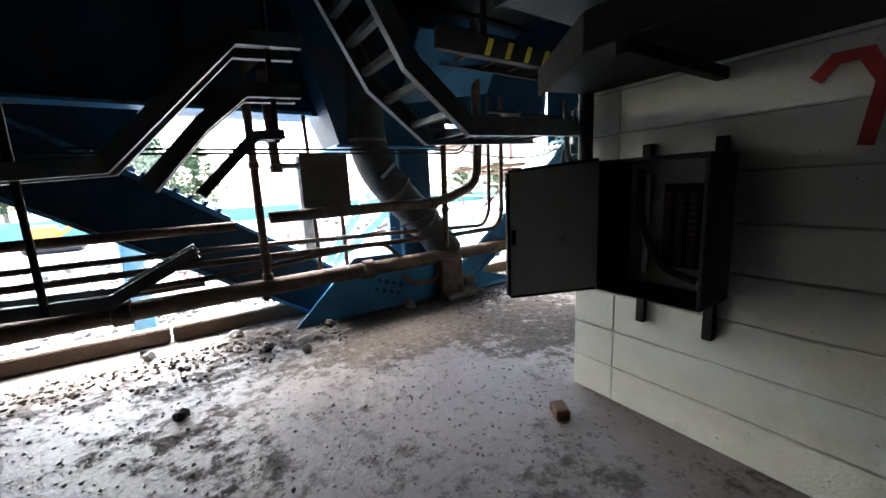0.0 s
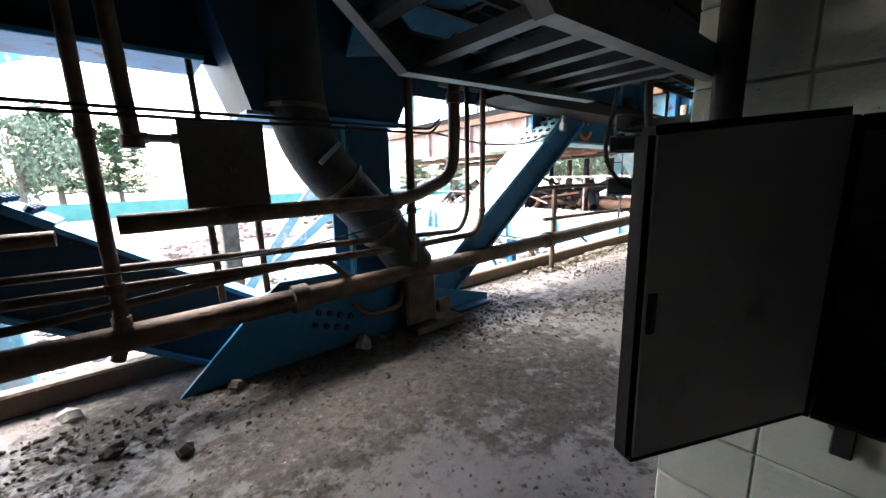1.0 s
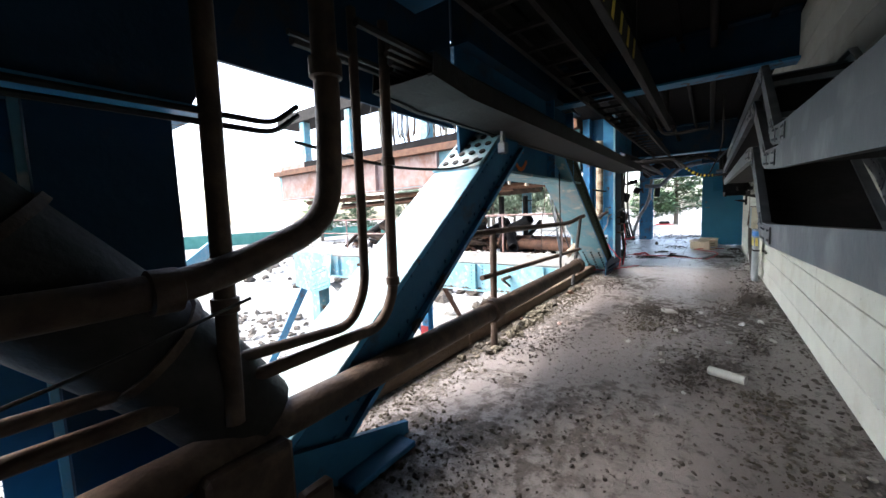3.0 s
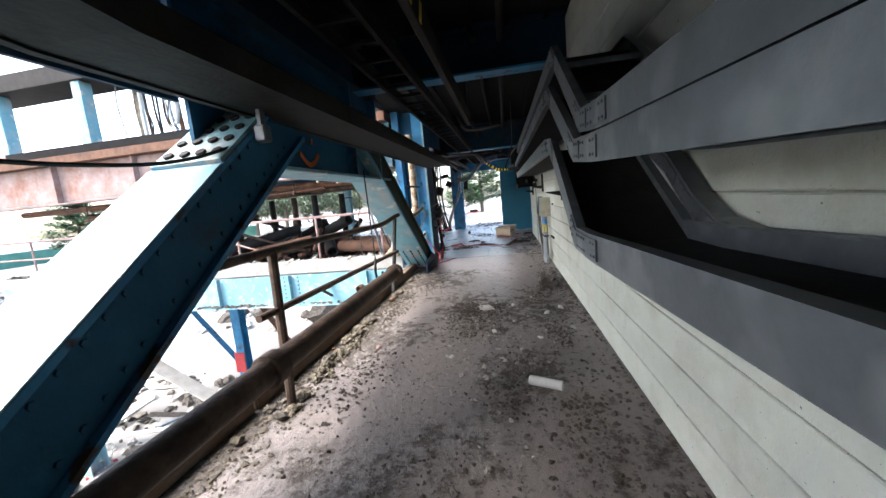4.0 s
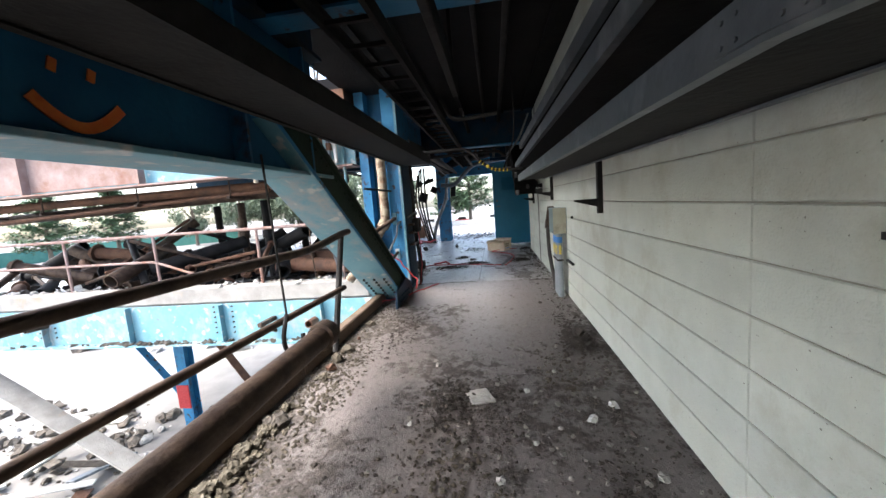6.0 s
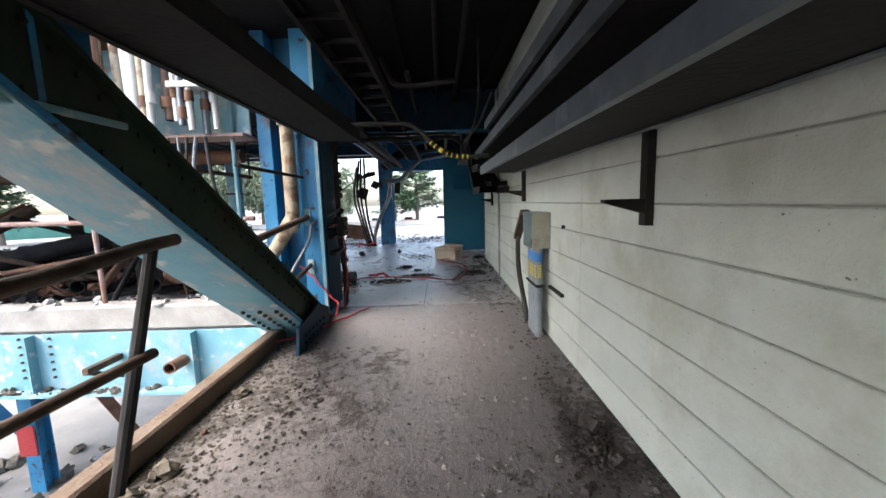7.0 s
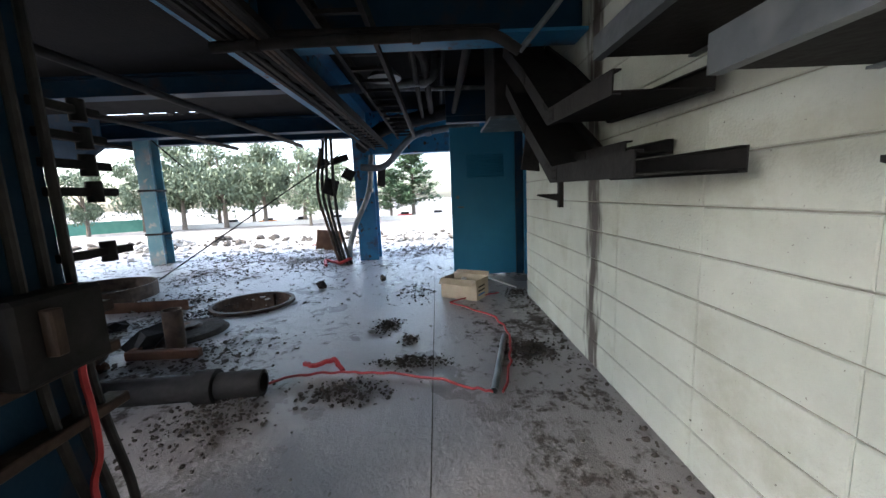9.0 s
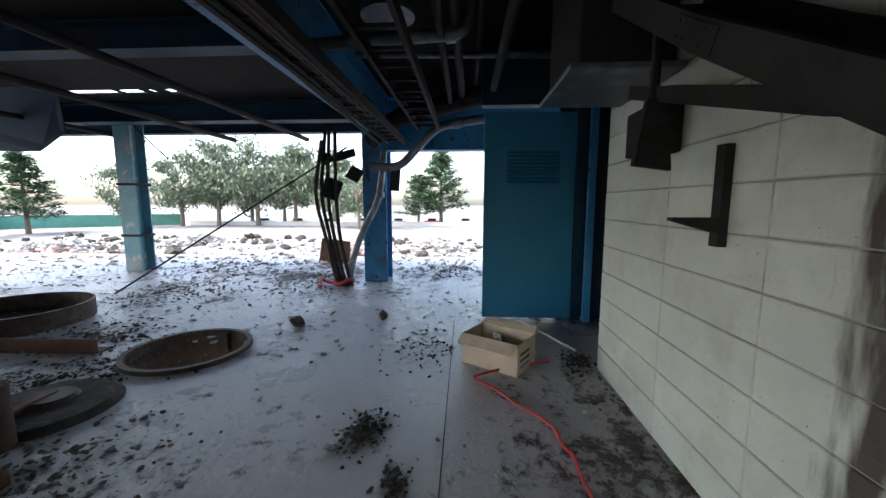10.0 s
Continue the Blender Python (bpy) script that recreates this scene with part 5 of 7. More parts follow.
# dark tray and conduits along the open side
tray("open_side_tray", [(2.9, 1.73), (3.2, 1.70), (5.5, 1.71), (8.7, 1.73)], 2.84, 3.2, "cable tray above the open edge, darkened for shade", 0.1, 0.0, mat=M_GALV_DARK)
tray("open_side_tray", [(8.75, 1.98), (10.0, 2.04), (15.2, 2.06)], 3.1, 3.34, "ladder tray under the long beam, darkened for shade", 0.08, 0.25, mat=M_GALV_DARK, floor=False)
tray("open_side_tray", [(2.0, 2.15), (9.2, 2.15), (15.0, 2.2)], 2.6, 2.9, "cable tray under the ceiling, darkened for shade", 0.09, 0.3, mat=M_GALV_DARK, floor=False)
rng = random.Random(3)
for k in range(7):
    y = 2.88 + 0.045 * k
    pts = [(2.7 + rng.uniform(-0.3, 0.2), y, 1.76)]
    x = 4.0
    while x < 9.0:
        pts.append((x, y + rng.uniform(-0.03, 0.03), 1.77 + rng.uniform(-0.01, 0.02)))
        x += 1.2
    pts += [(9.6, y + 0.2, 2.0), (12.0, y + 0.25, 2.06 + rng.uniform(-0.03, 0.04)), (15.0, y + 0.3, 2.08 + rng.uniform(-0.1, 0.02))]
    pipe_thing("tray_cable", pts, rng.choice((0.012, 0.016, 0.02)), rng.choice((M_CABLE, M_GALV_DARK, M_PIPE)), "dusty cable lying in the tray", "cable", 0.3, 7, group="tray cables")
hz = thing("striped_edge", (4.0, 2.35, 1.9), "dark beam edge with faded yellow hazard stripes", "hazard edge")
part("edge_bar", Geo().box((1.6, 2.30, 2.0), (7.0, 2.345, 2.14), None, 0.005), M_GALV_DARK, hz)
for x in (2.0, 4.4, 6.8):
    part("hanger", Geo().box((x, 2.31, 2.14), (x + 0.04, 2.335, CEIL - 0.001)), M_GALV_DARK, hz)
for k in range(12):
    x = 2.0 + k * 0.2
    part("stripe", Geo().prism([(x, 2.299, 2.01), (x + 0.05, 2.299, 2.01), (x + 0.1, 2.299, 2.13), (x + 0.05, 2.299, 2.13)], (0, -0.002, 0)), M_YELLOW, hz)
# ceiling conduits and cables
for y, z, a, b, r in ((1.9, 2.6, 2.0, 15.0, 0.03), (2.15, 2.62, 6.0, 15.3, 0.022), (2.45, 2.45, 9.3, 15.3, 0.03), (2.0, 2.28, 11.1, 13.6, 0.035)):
    pipe_thing("ceiling_conduit", [(a, y, z), (b, y, z)], r, M_GALV_DARK, "dark conduit run under the ceiling", "conduit", group="ceiling conduits")
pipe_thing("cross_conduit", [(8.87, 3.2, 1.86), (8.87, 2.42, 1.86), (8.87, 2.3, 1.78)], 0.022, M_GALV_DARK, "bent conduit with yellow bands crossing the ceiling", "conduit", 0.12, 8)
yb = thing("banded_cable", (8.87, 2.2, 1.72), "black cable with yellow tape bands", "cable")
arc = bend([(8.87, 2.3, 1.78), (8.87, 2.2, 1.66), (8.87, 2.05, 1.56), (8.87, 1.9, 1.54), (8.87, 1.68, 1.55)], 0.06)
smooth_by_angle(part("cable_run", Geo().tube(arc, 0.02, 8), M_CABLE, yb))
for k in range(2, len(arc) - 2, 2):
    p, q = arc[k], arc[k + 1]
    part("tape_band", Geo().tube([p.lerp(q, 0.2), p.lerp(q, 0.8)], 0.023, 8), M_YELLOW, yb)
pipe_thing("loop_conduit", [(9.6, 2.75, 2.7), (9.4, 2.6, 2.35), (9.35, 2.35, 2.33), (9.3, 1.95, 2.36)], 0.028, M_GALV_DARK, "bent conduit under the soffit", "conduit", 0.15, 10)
pipe_thing("drop_wire", [(8.9, 1.76, 2.74), (8.9, 1.76, 1.95), (8.88, 1.92, 1.56)], 0.01, M_GALV_DARK, "short dark conduit dropping from the ceiling", "conduit", 0.2, 8)
pipe_thing("swag_duct", [(15.3, 3.6, 2.08), (15.1, 3.2, 2.36), (14.9, 2.6, 2.45), (14.6, 2.0, 2.5)], 0.12, M_GALV_DARK, "dark flexible duct drooping beside the column", "duct", 0.3, 14, couplings=((0, 0.5), (1, 0.5)))
pipe_thing("swag_duct", [(15.32, 3.62, 1.74), (15.3, 3.2, 1.7), (15.2, 2.88, 2.02), (15.15, 2.65, 2.24), (15.1, 2.1, 2.32), (15.0, 1.5, 2.34)], 0.06, M_GALV, "pale flexible duct curving up to the beam", "duct", 0.2, 12, couplings=((3, 0.5),))
pipe_thing("column_pipe", [(15.28, 3.96, 0.0), (15.25, 3.92, 0.3), (15.3, 3.78, 0.75), (15.34, 3.5, 1.26), (15.36, 3.43, 1.95)], 0.05, M_GALV, "pale hose pipe hanging down the column", "hose", 0.3, 10, couplings=((3, 0.1),))
for k, (dy, z1, m) in enumerate(((0.0, 2.3, M_CABLE), (0.06, 2.25, M_GALV_DARK), (-0.08, 2.3, M_CABLE), (0.12, 2.1, M_PIPE))):
    pipe_thing("column_cable", [(15.3, 4.2 + dy, z1), (15.28, 4.26 + dy * 1.6, 1.3), (15.24, 4.16 + dy, 0.7), (15.2, 4.04 + dy, 0.2), (15.22, 3.98 + dy, 0.0)], 0.028, m, "thick cable hanging down the column", "cable", 0.3, 8, group="column cables")
for y, z, sx, sz, r in ((4.15, 1.55, 0.26, 0.3, (20, 10, 25)), (3.25, 1.72, 0.14, 0.34, (5, 0, 10)), (4.0, 1.95, 0.3, 0.12, (-15, 10, 0)), (3.8, 1.7, 0.2, 0.2, (30, 20, 10)), (4.3, 1.9, 0.18, 0.14, (-30, 0, 20))):
    t = thing("broken_fitting", (15.4, y, z), "bent dark bracket hanging on the column", "bracket", "broken fittings")
    part("plate", Geo().box((-0.015, -sx / 2, -sz), (0.015, sx / 2, 0.0), pose(15.32, y, z, *r), 0.006), M_GALV_DARK, t)
pipe_thing("ceiling_pipe", [(12.9, 3.45, 2.41), (12.9, 2.32, 2.47), (12.9, 2.24, 2.55), (12.9, 2.22, 2.749)], 0.05, M_GALV, "dusty pipe crossing under the soffit", "pipe", 0.1, 12, couplings=((0, 0.3), (0, 0.95)))
pipe_thing("ceiling_pipe", [(13.6, 3.3, 2.6), (13.6, 1.4, 2.56)], 0.03, M_GALV, "dusty thin pipe under the soffit", "pipe")
pipe_thing("ceiling_pipe", [(10.4, 3.0, 2.5), (12.2, 2.35, 2.52), (15.0, 2.3, 2.5)], 0.04, M_GALV_DARK, "dark pipe bending under the soffit", "pipe", 0.3, 10)
pipe_thing("ceiling_pipe", [(10.5, 3.4, 1.98), (10.5, 2.95, 1.99), (10.5, 1.95, 2.0), (10.48, 1.82, 1.9)], 0.028, M_GALV_DARK, "dark conduit crossing under the beam", "pipe", 0.1, 10, couplings=((0, 0.5), (1, 0.6)))
pipe_thing("ceiling_pipe", [(10.48, 1.82, 1.9), (10.46, 1.6, 2.14), (10.44, 1.42, 2.55)], 0.016, M_GALV, "pale thin conduit rising beside the trays", "pipe", 0.1, 8)
pipe_thing("ceiling_pipe", [(10.6, 3.4, 2.08), (10.6, 1.9, 2.07)], 0.018, M_GALV_DARK, "dark thin conduit crossing under the beam", "pipe", 0.1, 8)
pipe_thing("loop_cable", [(2.6, 1.66, 1.75), (2.28, 1.69, 1.6), (2.18, 1.69, 1.4), (2.09, 1.69, 1.16), (2.22, 1.69, 1.05), (2.5, 1.68, 0.985), (3.2, 1.6, 0.97)], 0.009, M_CABLE, "thick black cable hanging in a loop from the tray", "cable", 0.15, 8)
pipe_thing("stay_wire", [(14.5, 6.9, 0.0), (15.3, 3.95, 2.0)], 0.012, M_CABLE, "slack stay wire running to the floor", "wire")
pipe_thing("roof_wire", [(16.1, 7.9, 2.55), (16.0, 7.6, 2.3), (16.1, 7.3, 1.95)], 0.012, M_CABLE, "loose wire hanging at the teal column", "wire", 0.2)

lamp = thing("high_bay_lamp", (12.4, 2.75, 2.4), "dusty unlit bell lamp under the ceiling", "lamp")
smooth_by_angle(part("shade", Geo().tube([(12.4, 2.75, 2.36), (12.4, 2.75, 2.38), (12.4, 2.75, 2.44), (12.4, 2.75, 2.5)], [0.17, 0.165, 0.1, 0.05], 20), M_GALV, lamp))
part("neck", Geo().tube([(12.4, 2.75, 2.5), (12.4, 2.75, 2.75)], 0.03, 10), M_GALV_DARK, lamp)
bx = thing("ceiling_duct_box", (12.2, 1.6, 1.8), "dark sheet-metal duct box hung at the wall", "duct")
part("box", Geo().box((11.75, 1.32, 1.83), (12.35, 1.75, 2.7), None, 0.01), M_GALV_DARK, bx)
part("lip", Geo().box((11.7, 1.3, 1.8), (12.4, 1.8, 1.825), None, 0.004), M_GALV, bx)
pd = thing("hanging_paddle", (11.55, 1.5, 1.4), "grey cable end with a flat fitting hanging down", "cable end")
smooth_by_angle(part("cord", Geo().tube([(11.55, 1.5, 2.1), (11.56, 1.5, 1.62)], 0.02, 8), M_GALV_DARK, pd))
part("paddle", Geo().prism([(11.52, 1.46, 1.62), (11.52, 1.54, 1.62), (11.52, 1.58, 1.36), (11.52, 1.43, 1.34)], (0.03, 0, 0)), M_GALV_DARK, pd)
wb = thing("wall_box", (11.9, 1.36, 1.5), "small dark switch box on the block wall", "switch box")
part("box", Geo().box((11.72, 1.285, 1.44), (12.0, 1.42, 1.66), None, 0.008), M_GALV_DARK, wb)


def wall_bracket(x, z):
    t = thing("wall_bracket", (x, WY, z), "grey steel cantilever bracket bolted to the block wall", "bracket", "wall brackets")
    part("post", Geo().add([(x - 0.025, WY + 0.001, z - 0.16), (x + 0.025, WY + 0.001, z - 0.16), (x + 0.025, WY + 0.035, z - 0.16), (x - 0.025, WY + 0.035, z - 0.16), (x - 0.025, WY + 0.001, z + 0.22), (x + 0.025, WY + 0.001, z + 0.22), (x + 0.025, WY + 0.035, z + 0.22), (x - 0.025, WY + 0.035, z + 0.22)], [(0, 3, 2, 1), (4, 5, 6, 7), (0, 1, 5, 4), (1, 2, 6, 5), (2, 3, 7, 6), (3, 0, 4, 7)]), M_GALV_DARK, t)
    part("arm", Geo().prism([(x - 0.02, WY + 0.035, z - 0.11), (x - 0.02, WY + 0.035, z - 0.05), (x - 0.02, WY + 0.2, z - 0.05), (x - 0.02, WY + 0.2, z - 0.062)], (0.04, 0, 0)), M_GALV_DARK, t)
    return t


wb0 = wall_bracket(4.58, 1.12)
for x, z in ((6.84, 1.17), (9.10, 1.27), (11.41, 1.205)):
    copy_thing(wb0, pose(x, WY, z))

# ---- open electrical cabinet at the start ----
cab = thing("electrical_cabinet", (1.6, 0.75, 0.9), "open black electrical cabinet mounted on the block wall", "electrical cabinet")
CX0, CX1, CY0, CY1, CZ0, CZ1 = 1.46, 1.68, 0.60, 0.98, 0.64, 1.16
part("back_plate", Geo().box((CX1 - 0.01, CY0, CZ0), (CX1, CY1, CZ1)), M_CABIN, cab, "grey enamelled back plate")
part("side_plate", Geo().box((CX0, CY0, CZ0), (CX1 - 0.011, CY0 + 0.012, CZ1), None, 0.002), M_PANEL, cab)
part("side_plate", Geo().box((CX0, CY1 - 0.012, CZ0), (CX1 - 0.011, CY1, CZ1), None, 0.002), M_BLACK, cab)
part("top_plate", Geo().box((CX0, CY0 + 0.013, CZ1 - 0.012), (CX1 - 0.011, CY1 - 0.013, CZ1), None, 0.002), M_GALV_DARK, cab)
part("bottom_plate", Geo().box((CX0, CY0 + 0.013, CZ0), (CX1 - 0.011, CY1 - 0.013, CZ0 + 0.012), None, 0.002), M_BLACK, cab)
for y in (0.66, 0.88):
    part("busbar", Geo().box((CX1 - 0.05, y - 0.012, CZ0 + 0.06), (CX1 - 0.035, y + 0.012, CZ1 - 0.06), None, 0.002), M_GALV, cab, "pale vertical busbar")
for y in (0.71, 0.755, 0.80):
    tb = part("terminal_strip", Geo().box((CX1 - 0.04, y - 0.018, CZ0 + 0.1), (CX1 - 0.02, y + 0.018, CZ1 - 0.1)), M_BLACK, cab)
    for k in range(12):
        z = CZ0 + 0.11 + k * 0.024
        part("terminal", Geo().box((CX1 - 0.055, y - 0.014, z), (CX1 - 0.041, y + 0.014, z + 0.014)), M_PIPE, tb)
for y in (0.92, 0.66):
    part("mounting_strut", Geo().box((1.685, y - 0.018, 0.46), (1.712, y + 0.018, 1.22), None, 0.003), M_GALV_DARK, cab, "grey mounting strut")
part("loom", Geo().tube(bend([(1.62, 0.9, 1.12), (1.62, 0.9, 0.9), (1.6, 0.8, 0.74), (1.62, 0.68, 0.7)], 0.08), 0.016, 8), M_CABLE, cab)
hinge, tip = Vector((1.455, 0.985, 0)), Vector((1.132, 1.144, 0))
dv = (tip - hinge).normalized()
nv = Vector((-dv.y, dv.x, 0))
door = part("cabinet_door", Geo().prism([hinge + Vector((0, 0, 0.655)), tip + Vector((0, 0, 0.645)), tip + Vector((0, 0, 1.128)), hinge + Vector((0, 0, 1.16))], nv * 0.012), M_CABDOOR, cab, "grey enamelled door standing open")
for a, b in (((hinge, 0.655), (tip, 0.645)), ((tip, 0.645), (tip, 1.128)), ((tip, 1.128), (hinge, 1.16)), ((hinge, 1.16), (hinge, 0.655))):
    p, q = a[0] + Vector((0, 0, a[1])), b[0] + Vector((0, 0, b[1]))
    part("edge_fold", Geo().sweep([p - nv * 0.004, q - nv * 0.004], [(-0.012, -0.012), (0.012, -0.012), (0.012, 0.012), (-0.012, 0.012)], nv), M_BLACK, door)
for z0, z1, s0, s1 in ((0.84, 0.848, 0.08, 0.3), (0.71, 0.79, 0.3, 0.305)):
    p, q = hinge + dv * s0, hinge + dv * s1
    part("document_slot", Geo().prism([p - nv * 0.002 + Vector((0, 0, z0)), q - nv * 0.002 + Vector((0, 0, z0)), q - nv * 0.002 + Vector((0, 0, z1)), p - nv * 0.002 + Vector((0, 0, z1))], -nv * 0.003), M_BLACK, door)
part("latch", Geo().box((-0.012, -0.02, -0.03), (0.012, 0.02, 0.03), pose(tip.x + 0.01, tip.y, 0.88)), M_BLACK, door)
pipe_thing("corner_conduit", [(1.66, 1.19, 1.17), (1.66, 1.19, 1.6), (1.66, 1.19, 2.7)], 0.032, M_BLACK, "black conduit rising from the cabinet", "conduit")
pipe_thing("corner_cable", [(1.8, 1.42, 1.5), (1.82, 1.42, 1.2), (1.95, 1.4, 1.05), (2.4, 1.36, 0.98)], 0.012, M_CABLE, "black cable hanging at the corner", "cable", 0.15)
gp = thing("spray_mark", (1.714, 0.1, 1.35), "red sprayed mark on the block wall", "graffiti")
part("stroke", Geo().sweep([(1.709, 0.44, 1.35), (1.709, 0.40, 1.40), (1.709, 0.34, 1.40), (1.709, 0.30, 1.32), (1.709, 0.32, 1.15)], [(-0.002, -0.017), (0.002, -0.017), (0.002, 0.017), (-0.002, 0.017)], (0, 0, 1), (1, 0, 0)), M_GRAFFITI_RED, gp)

# ---- junction box with conduits on the corridor wall ----
jb = thing("junction_box", (8.37, WY, 0.87), "open olive junction box with grey conduits below", "junction box")
JX0, JX1, JY0, JY1, JZ0, JZ1 = 8.225, 8.53, WY + 0.002, WY + 0.15, 0.735, 1.025
part("back", Geo().box((JX0, JY0, JZ0), (JX1, JY0 + 0.006, JZ1)), M_JBOX_IN, jb)
part("side", Geo().box((JX0, JY0 + 0.007, JZ0), (JX0 + 0.006, JY1, JZ1), None, 0.002), M_JBOX, jb, "dusty olive side")
part("side", Geo().box((JX1 - 0.006, JY0 + 0.007, JZ0), (JX1, JY1, JZ1), None, 0.002), M_JBOX_IN, jb)
part("top", Geo().box((JX0 + 0.007, JY0 + 0.007, JZ1 - 0.006), (JX1 - 0.007, JY1, JZ1), None, 0.002), M_JBOX_IN, jb)
part("bottom", Geo().box((JX0 + 0.007, JY0 + 0.007, JZ0), (JX1 - 0.007, JY1, JZ0 + 0.006), None, 0.002), M_JBOX_IN, jb)
smooth_by_angle(part("gland", Geo().tube([(8.33, JY0 + 0.006, 0.95), (8.33, JY0 + 0.04, 0.95)], 0.025, 10), M_GALV_DARK, jb))
part("wires", Geo().tube(bend([(8.28, 1.36, 0.742), (8.3, 1.38, 0.80), (8.4, 1.38, 0.81), (8.46, 1.37, 0.745)], 0.05), 0.012, 8), M_CABLE, jb)
for k in range(4):
    x = 8.262 + k * 0.075
    c = part("conduit", Geo().tube([(x, 1.365, 0.005), (x, 1.365, 0.735)], 0.031, 14), M_CONDUIT, jb, "grey conduit")
    smooth_by_angle(c)
    part("label_band", Geo().tube([(x, 1.365, 0.63), (x, 1.365, 0.70)], 0.0325, 14), M_LABEL_BLUE, c, "blue label band")
    for m in range(5):
        part("marking_bar", Geo().box((x - 0.018, 1.394, 0.50 + m * 0.022), (x + 0.012, 1.3985, 0.515 + m * 0.022)), M_YELLOW, c)
        part("marking_bar", Geo().box((x - 0.0335, 1.352, 0.50 + m * 0.022), (x - 0.029, 1.38, 0.515 + m * 0.022)), M_YELLOW, c)
part("clamp_bar", Geo().box((8.2, 1.33, 0.425), (8.55, 1.405, 0.443), None, 0.004), M_GALV_DARK, jb)
part("wall_arm", Geo().box((7.88, 1.283, 0.427), (8.19, 1.31, 0.45), None, 0.004), M_GALV_DARK, jb, "rusty strut along the wall")
part("cover_channel", Geo().sweep([(8.53, 1.39, 1.0), (8.66, 1.39, 1.02), (8.98, 1.39, 0.76)], [(-0.035, -0.02), (0.035, -0.02), (0.035, 0.02), (-0.035, 0.02)], (0, 0, 1), (0, 1, 0)), M_PIPE, jb, "sloping rusty cover channel")
smooth_by_angle(part("side_conduit", Geo().tube(bend([(8.95, 1.39, 0.78), (8.95, 1.39, 0.45), (8.76, 1.37, 0.16), (8.66, 1.365, 0.005)], 0.15), 0.024, 12), M_PANEL, jb, "grey bent conduit"))
kn = thing("wall_fitting", (7.9, WY, 0.93), "small dark fitting on the block wall", "fitting")
part("knob", Geo().tube([(7.9, WY, 0.93), (7.9, WY + 0.02, 0.93)], 0.013, 10), M_GALV_DARK, kn)

# ---- blue door at the far end ----
dr = thing("door_1", (13.8, 1.6, 0), "blue painted steel door with a louvre, standing ajar", "door", kind="structure")
leaf = part("leaf", Geo().box((13.78, 1.16, 0.012), (13.825, 2.07, 2.1), None, 0.004), M_DOOR, dr)
for k in range(9):
    z = 1.42 + k * 0.036
    part("louvre_slat", Geo().box((-0.003, -0.26, -0.016), (0.003, 0.26, 0.016), pose(13.772, 1.58, z, 0, 35, 0)), M_DOOR, leaf)
part("louvre_frame", Geo().box((13.773, 1.28, 1.385), (13.779, 1.88, 1.40)).box((13.773, 1.28, 1.745), (13.779, 1.88, 1.76)), M_DOOR, leaf)
smooth_by_angle(part("handle", Geo().tube(bend([(13.78, 1.98, 1.0), (13.73, 1.98, 1.0), (13.73, 1.9, 1.0)], 0.02), 0.011, 8), M_GALV, leaf, "steel lever handle"))
part("lock", Geo().tube([(13.78, 1.98, 1.14), (13.765, 1.98, 1.14)], 0.025, 10), M_GALV, leaf)
part("jamb", Geo().box((13.76, 1.06, 0.0), (13.9, 1.155, 2.16), None, 0.004), M_BLUE_SHADED, dr)
part("jamb", Geo().box((13.7, 0.98, 0.0), (13.758, 1.05, 2.16), None, 0.004), M_BLUE, dr)
part("head", Geo().box((13.76, 1.06, 2.165), (13.9, 2.1, 2.25), None, 0.004), M_BLUE_SHADED, dr)
# panels round the door are darkened to stand for shade
tagged(Geo().box((13.78, 1.06, 2.26), (13.9, 2.1, CEIL)).out("wall_over_door", M_BLUE_SHADED), "panel over the door, darkened for the shade there", "wall", kind="structure")
# second box is an added backing that blocks sky behind the jamb
tagged(Geo().box((13.8, 0.2, 0.0), (13.95, 0.975, CEIL)).box((13.905, 0.976, 0.0), (13.96, 1.3, CEIL)).out("wall_far", M_BLUE_SHADED), "panel beside the door, darkened for shade, with an added backing", "wall", kind="structure")
rb = thing("loose_rod", (13.0, 1.5, 0.1), "thin pale rod leaning by the door", "rod")
part("rod", Geo().tube([(12.9, 1.35, 0.02), (13.7, 1.75, 0.04)], 0.012, 8), M_WHITE, rb)

# ---- carton ----
e1, e2 = Vector((0.54, 0.84, 0)).normalized(), Vector((0.84, -0.54, 0)).normalized()
c0 = Vector((12.42, 1.886, 0.002))
ct = thing("carton", c0, "open cardboard carton half full of rubbish", "box")
L, W, H = 0.46, 0.3, 0.23


def cq(a, b, z):
    return c0 + e1 * a + e2 * b + Vector((0, 0, z))


for nm, p, q, out_ in (("panel", (0, 0), (L, 0), e2), ("panel", (0, W), (L, W), -e2), ("panel", (0, 0), (0, W), e1), ("panel", (L, 0), (L, W), -e1)):
    part("carton_panel", Geo().prism([cq(*p, 0), cq(*q, 0), cq(*q, H), cq(*p, H)], out_ * 0.005), M_CARTON, ct)
part("carton_floor", Geo().prism([cq(0, 0, 0.003), cq(L, 0, 0.003), cq(L, W, 0.003), cq(0, W, 0.003)], (0, 0, 0.004)), M_CARTON, ct)
part("flap", Geo().prism([cq(0, 0, H), cq(L, 0, H), cq(L - 0.02, -0.09, H - 0.05), cq(0.02, -0.09, H - 0.05)], (0, 0, 0.004)), M_CARTON, ct)
part("flap", Geo().prism([cq(0, W, H), cq(L, W, H), cq(L - 0.02, W + 0.08, H + 0.03), cq(0.02, W + 0.08, H + 0.03)], (0, 0, 0.004)), M_CARTON, ct)
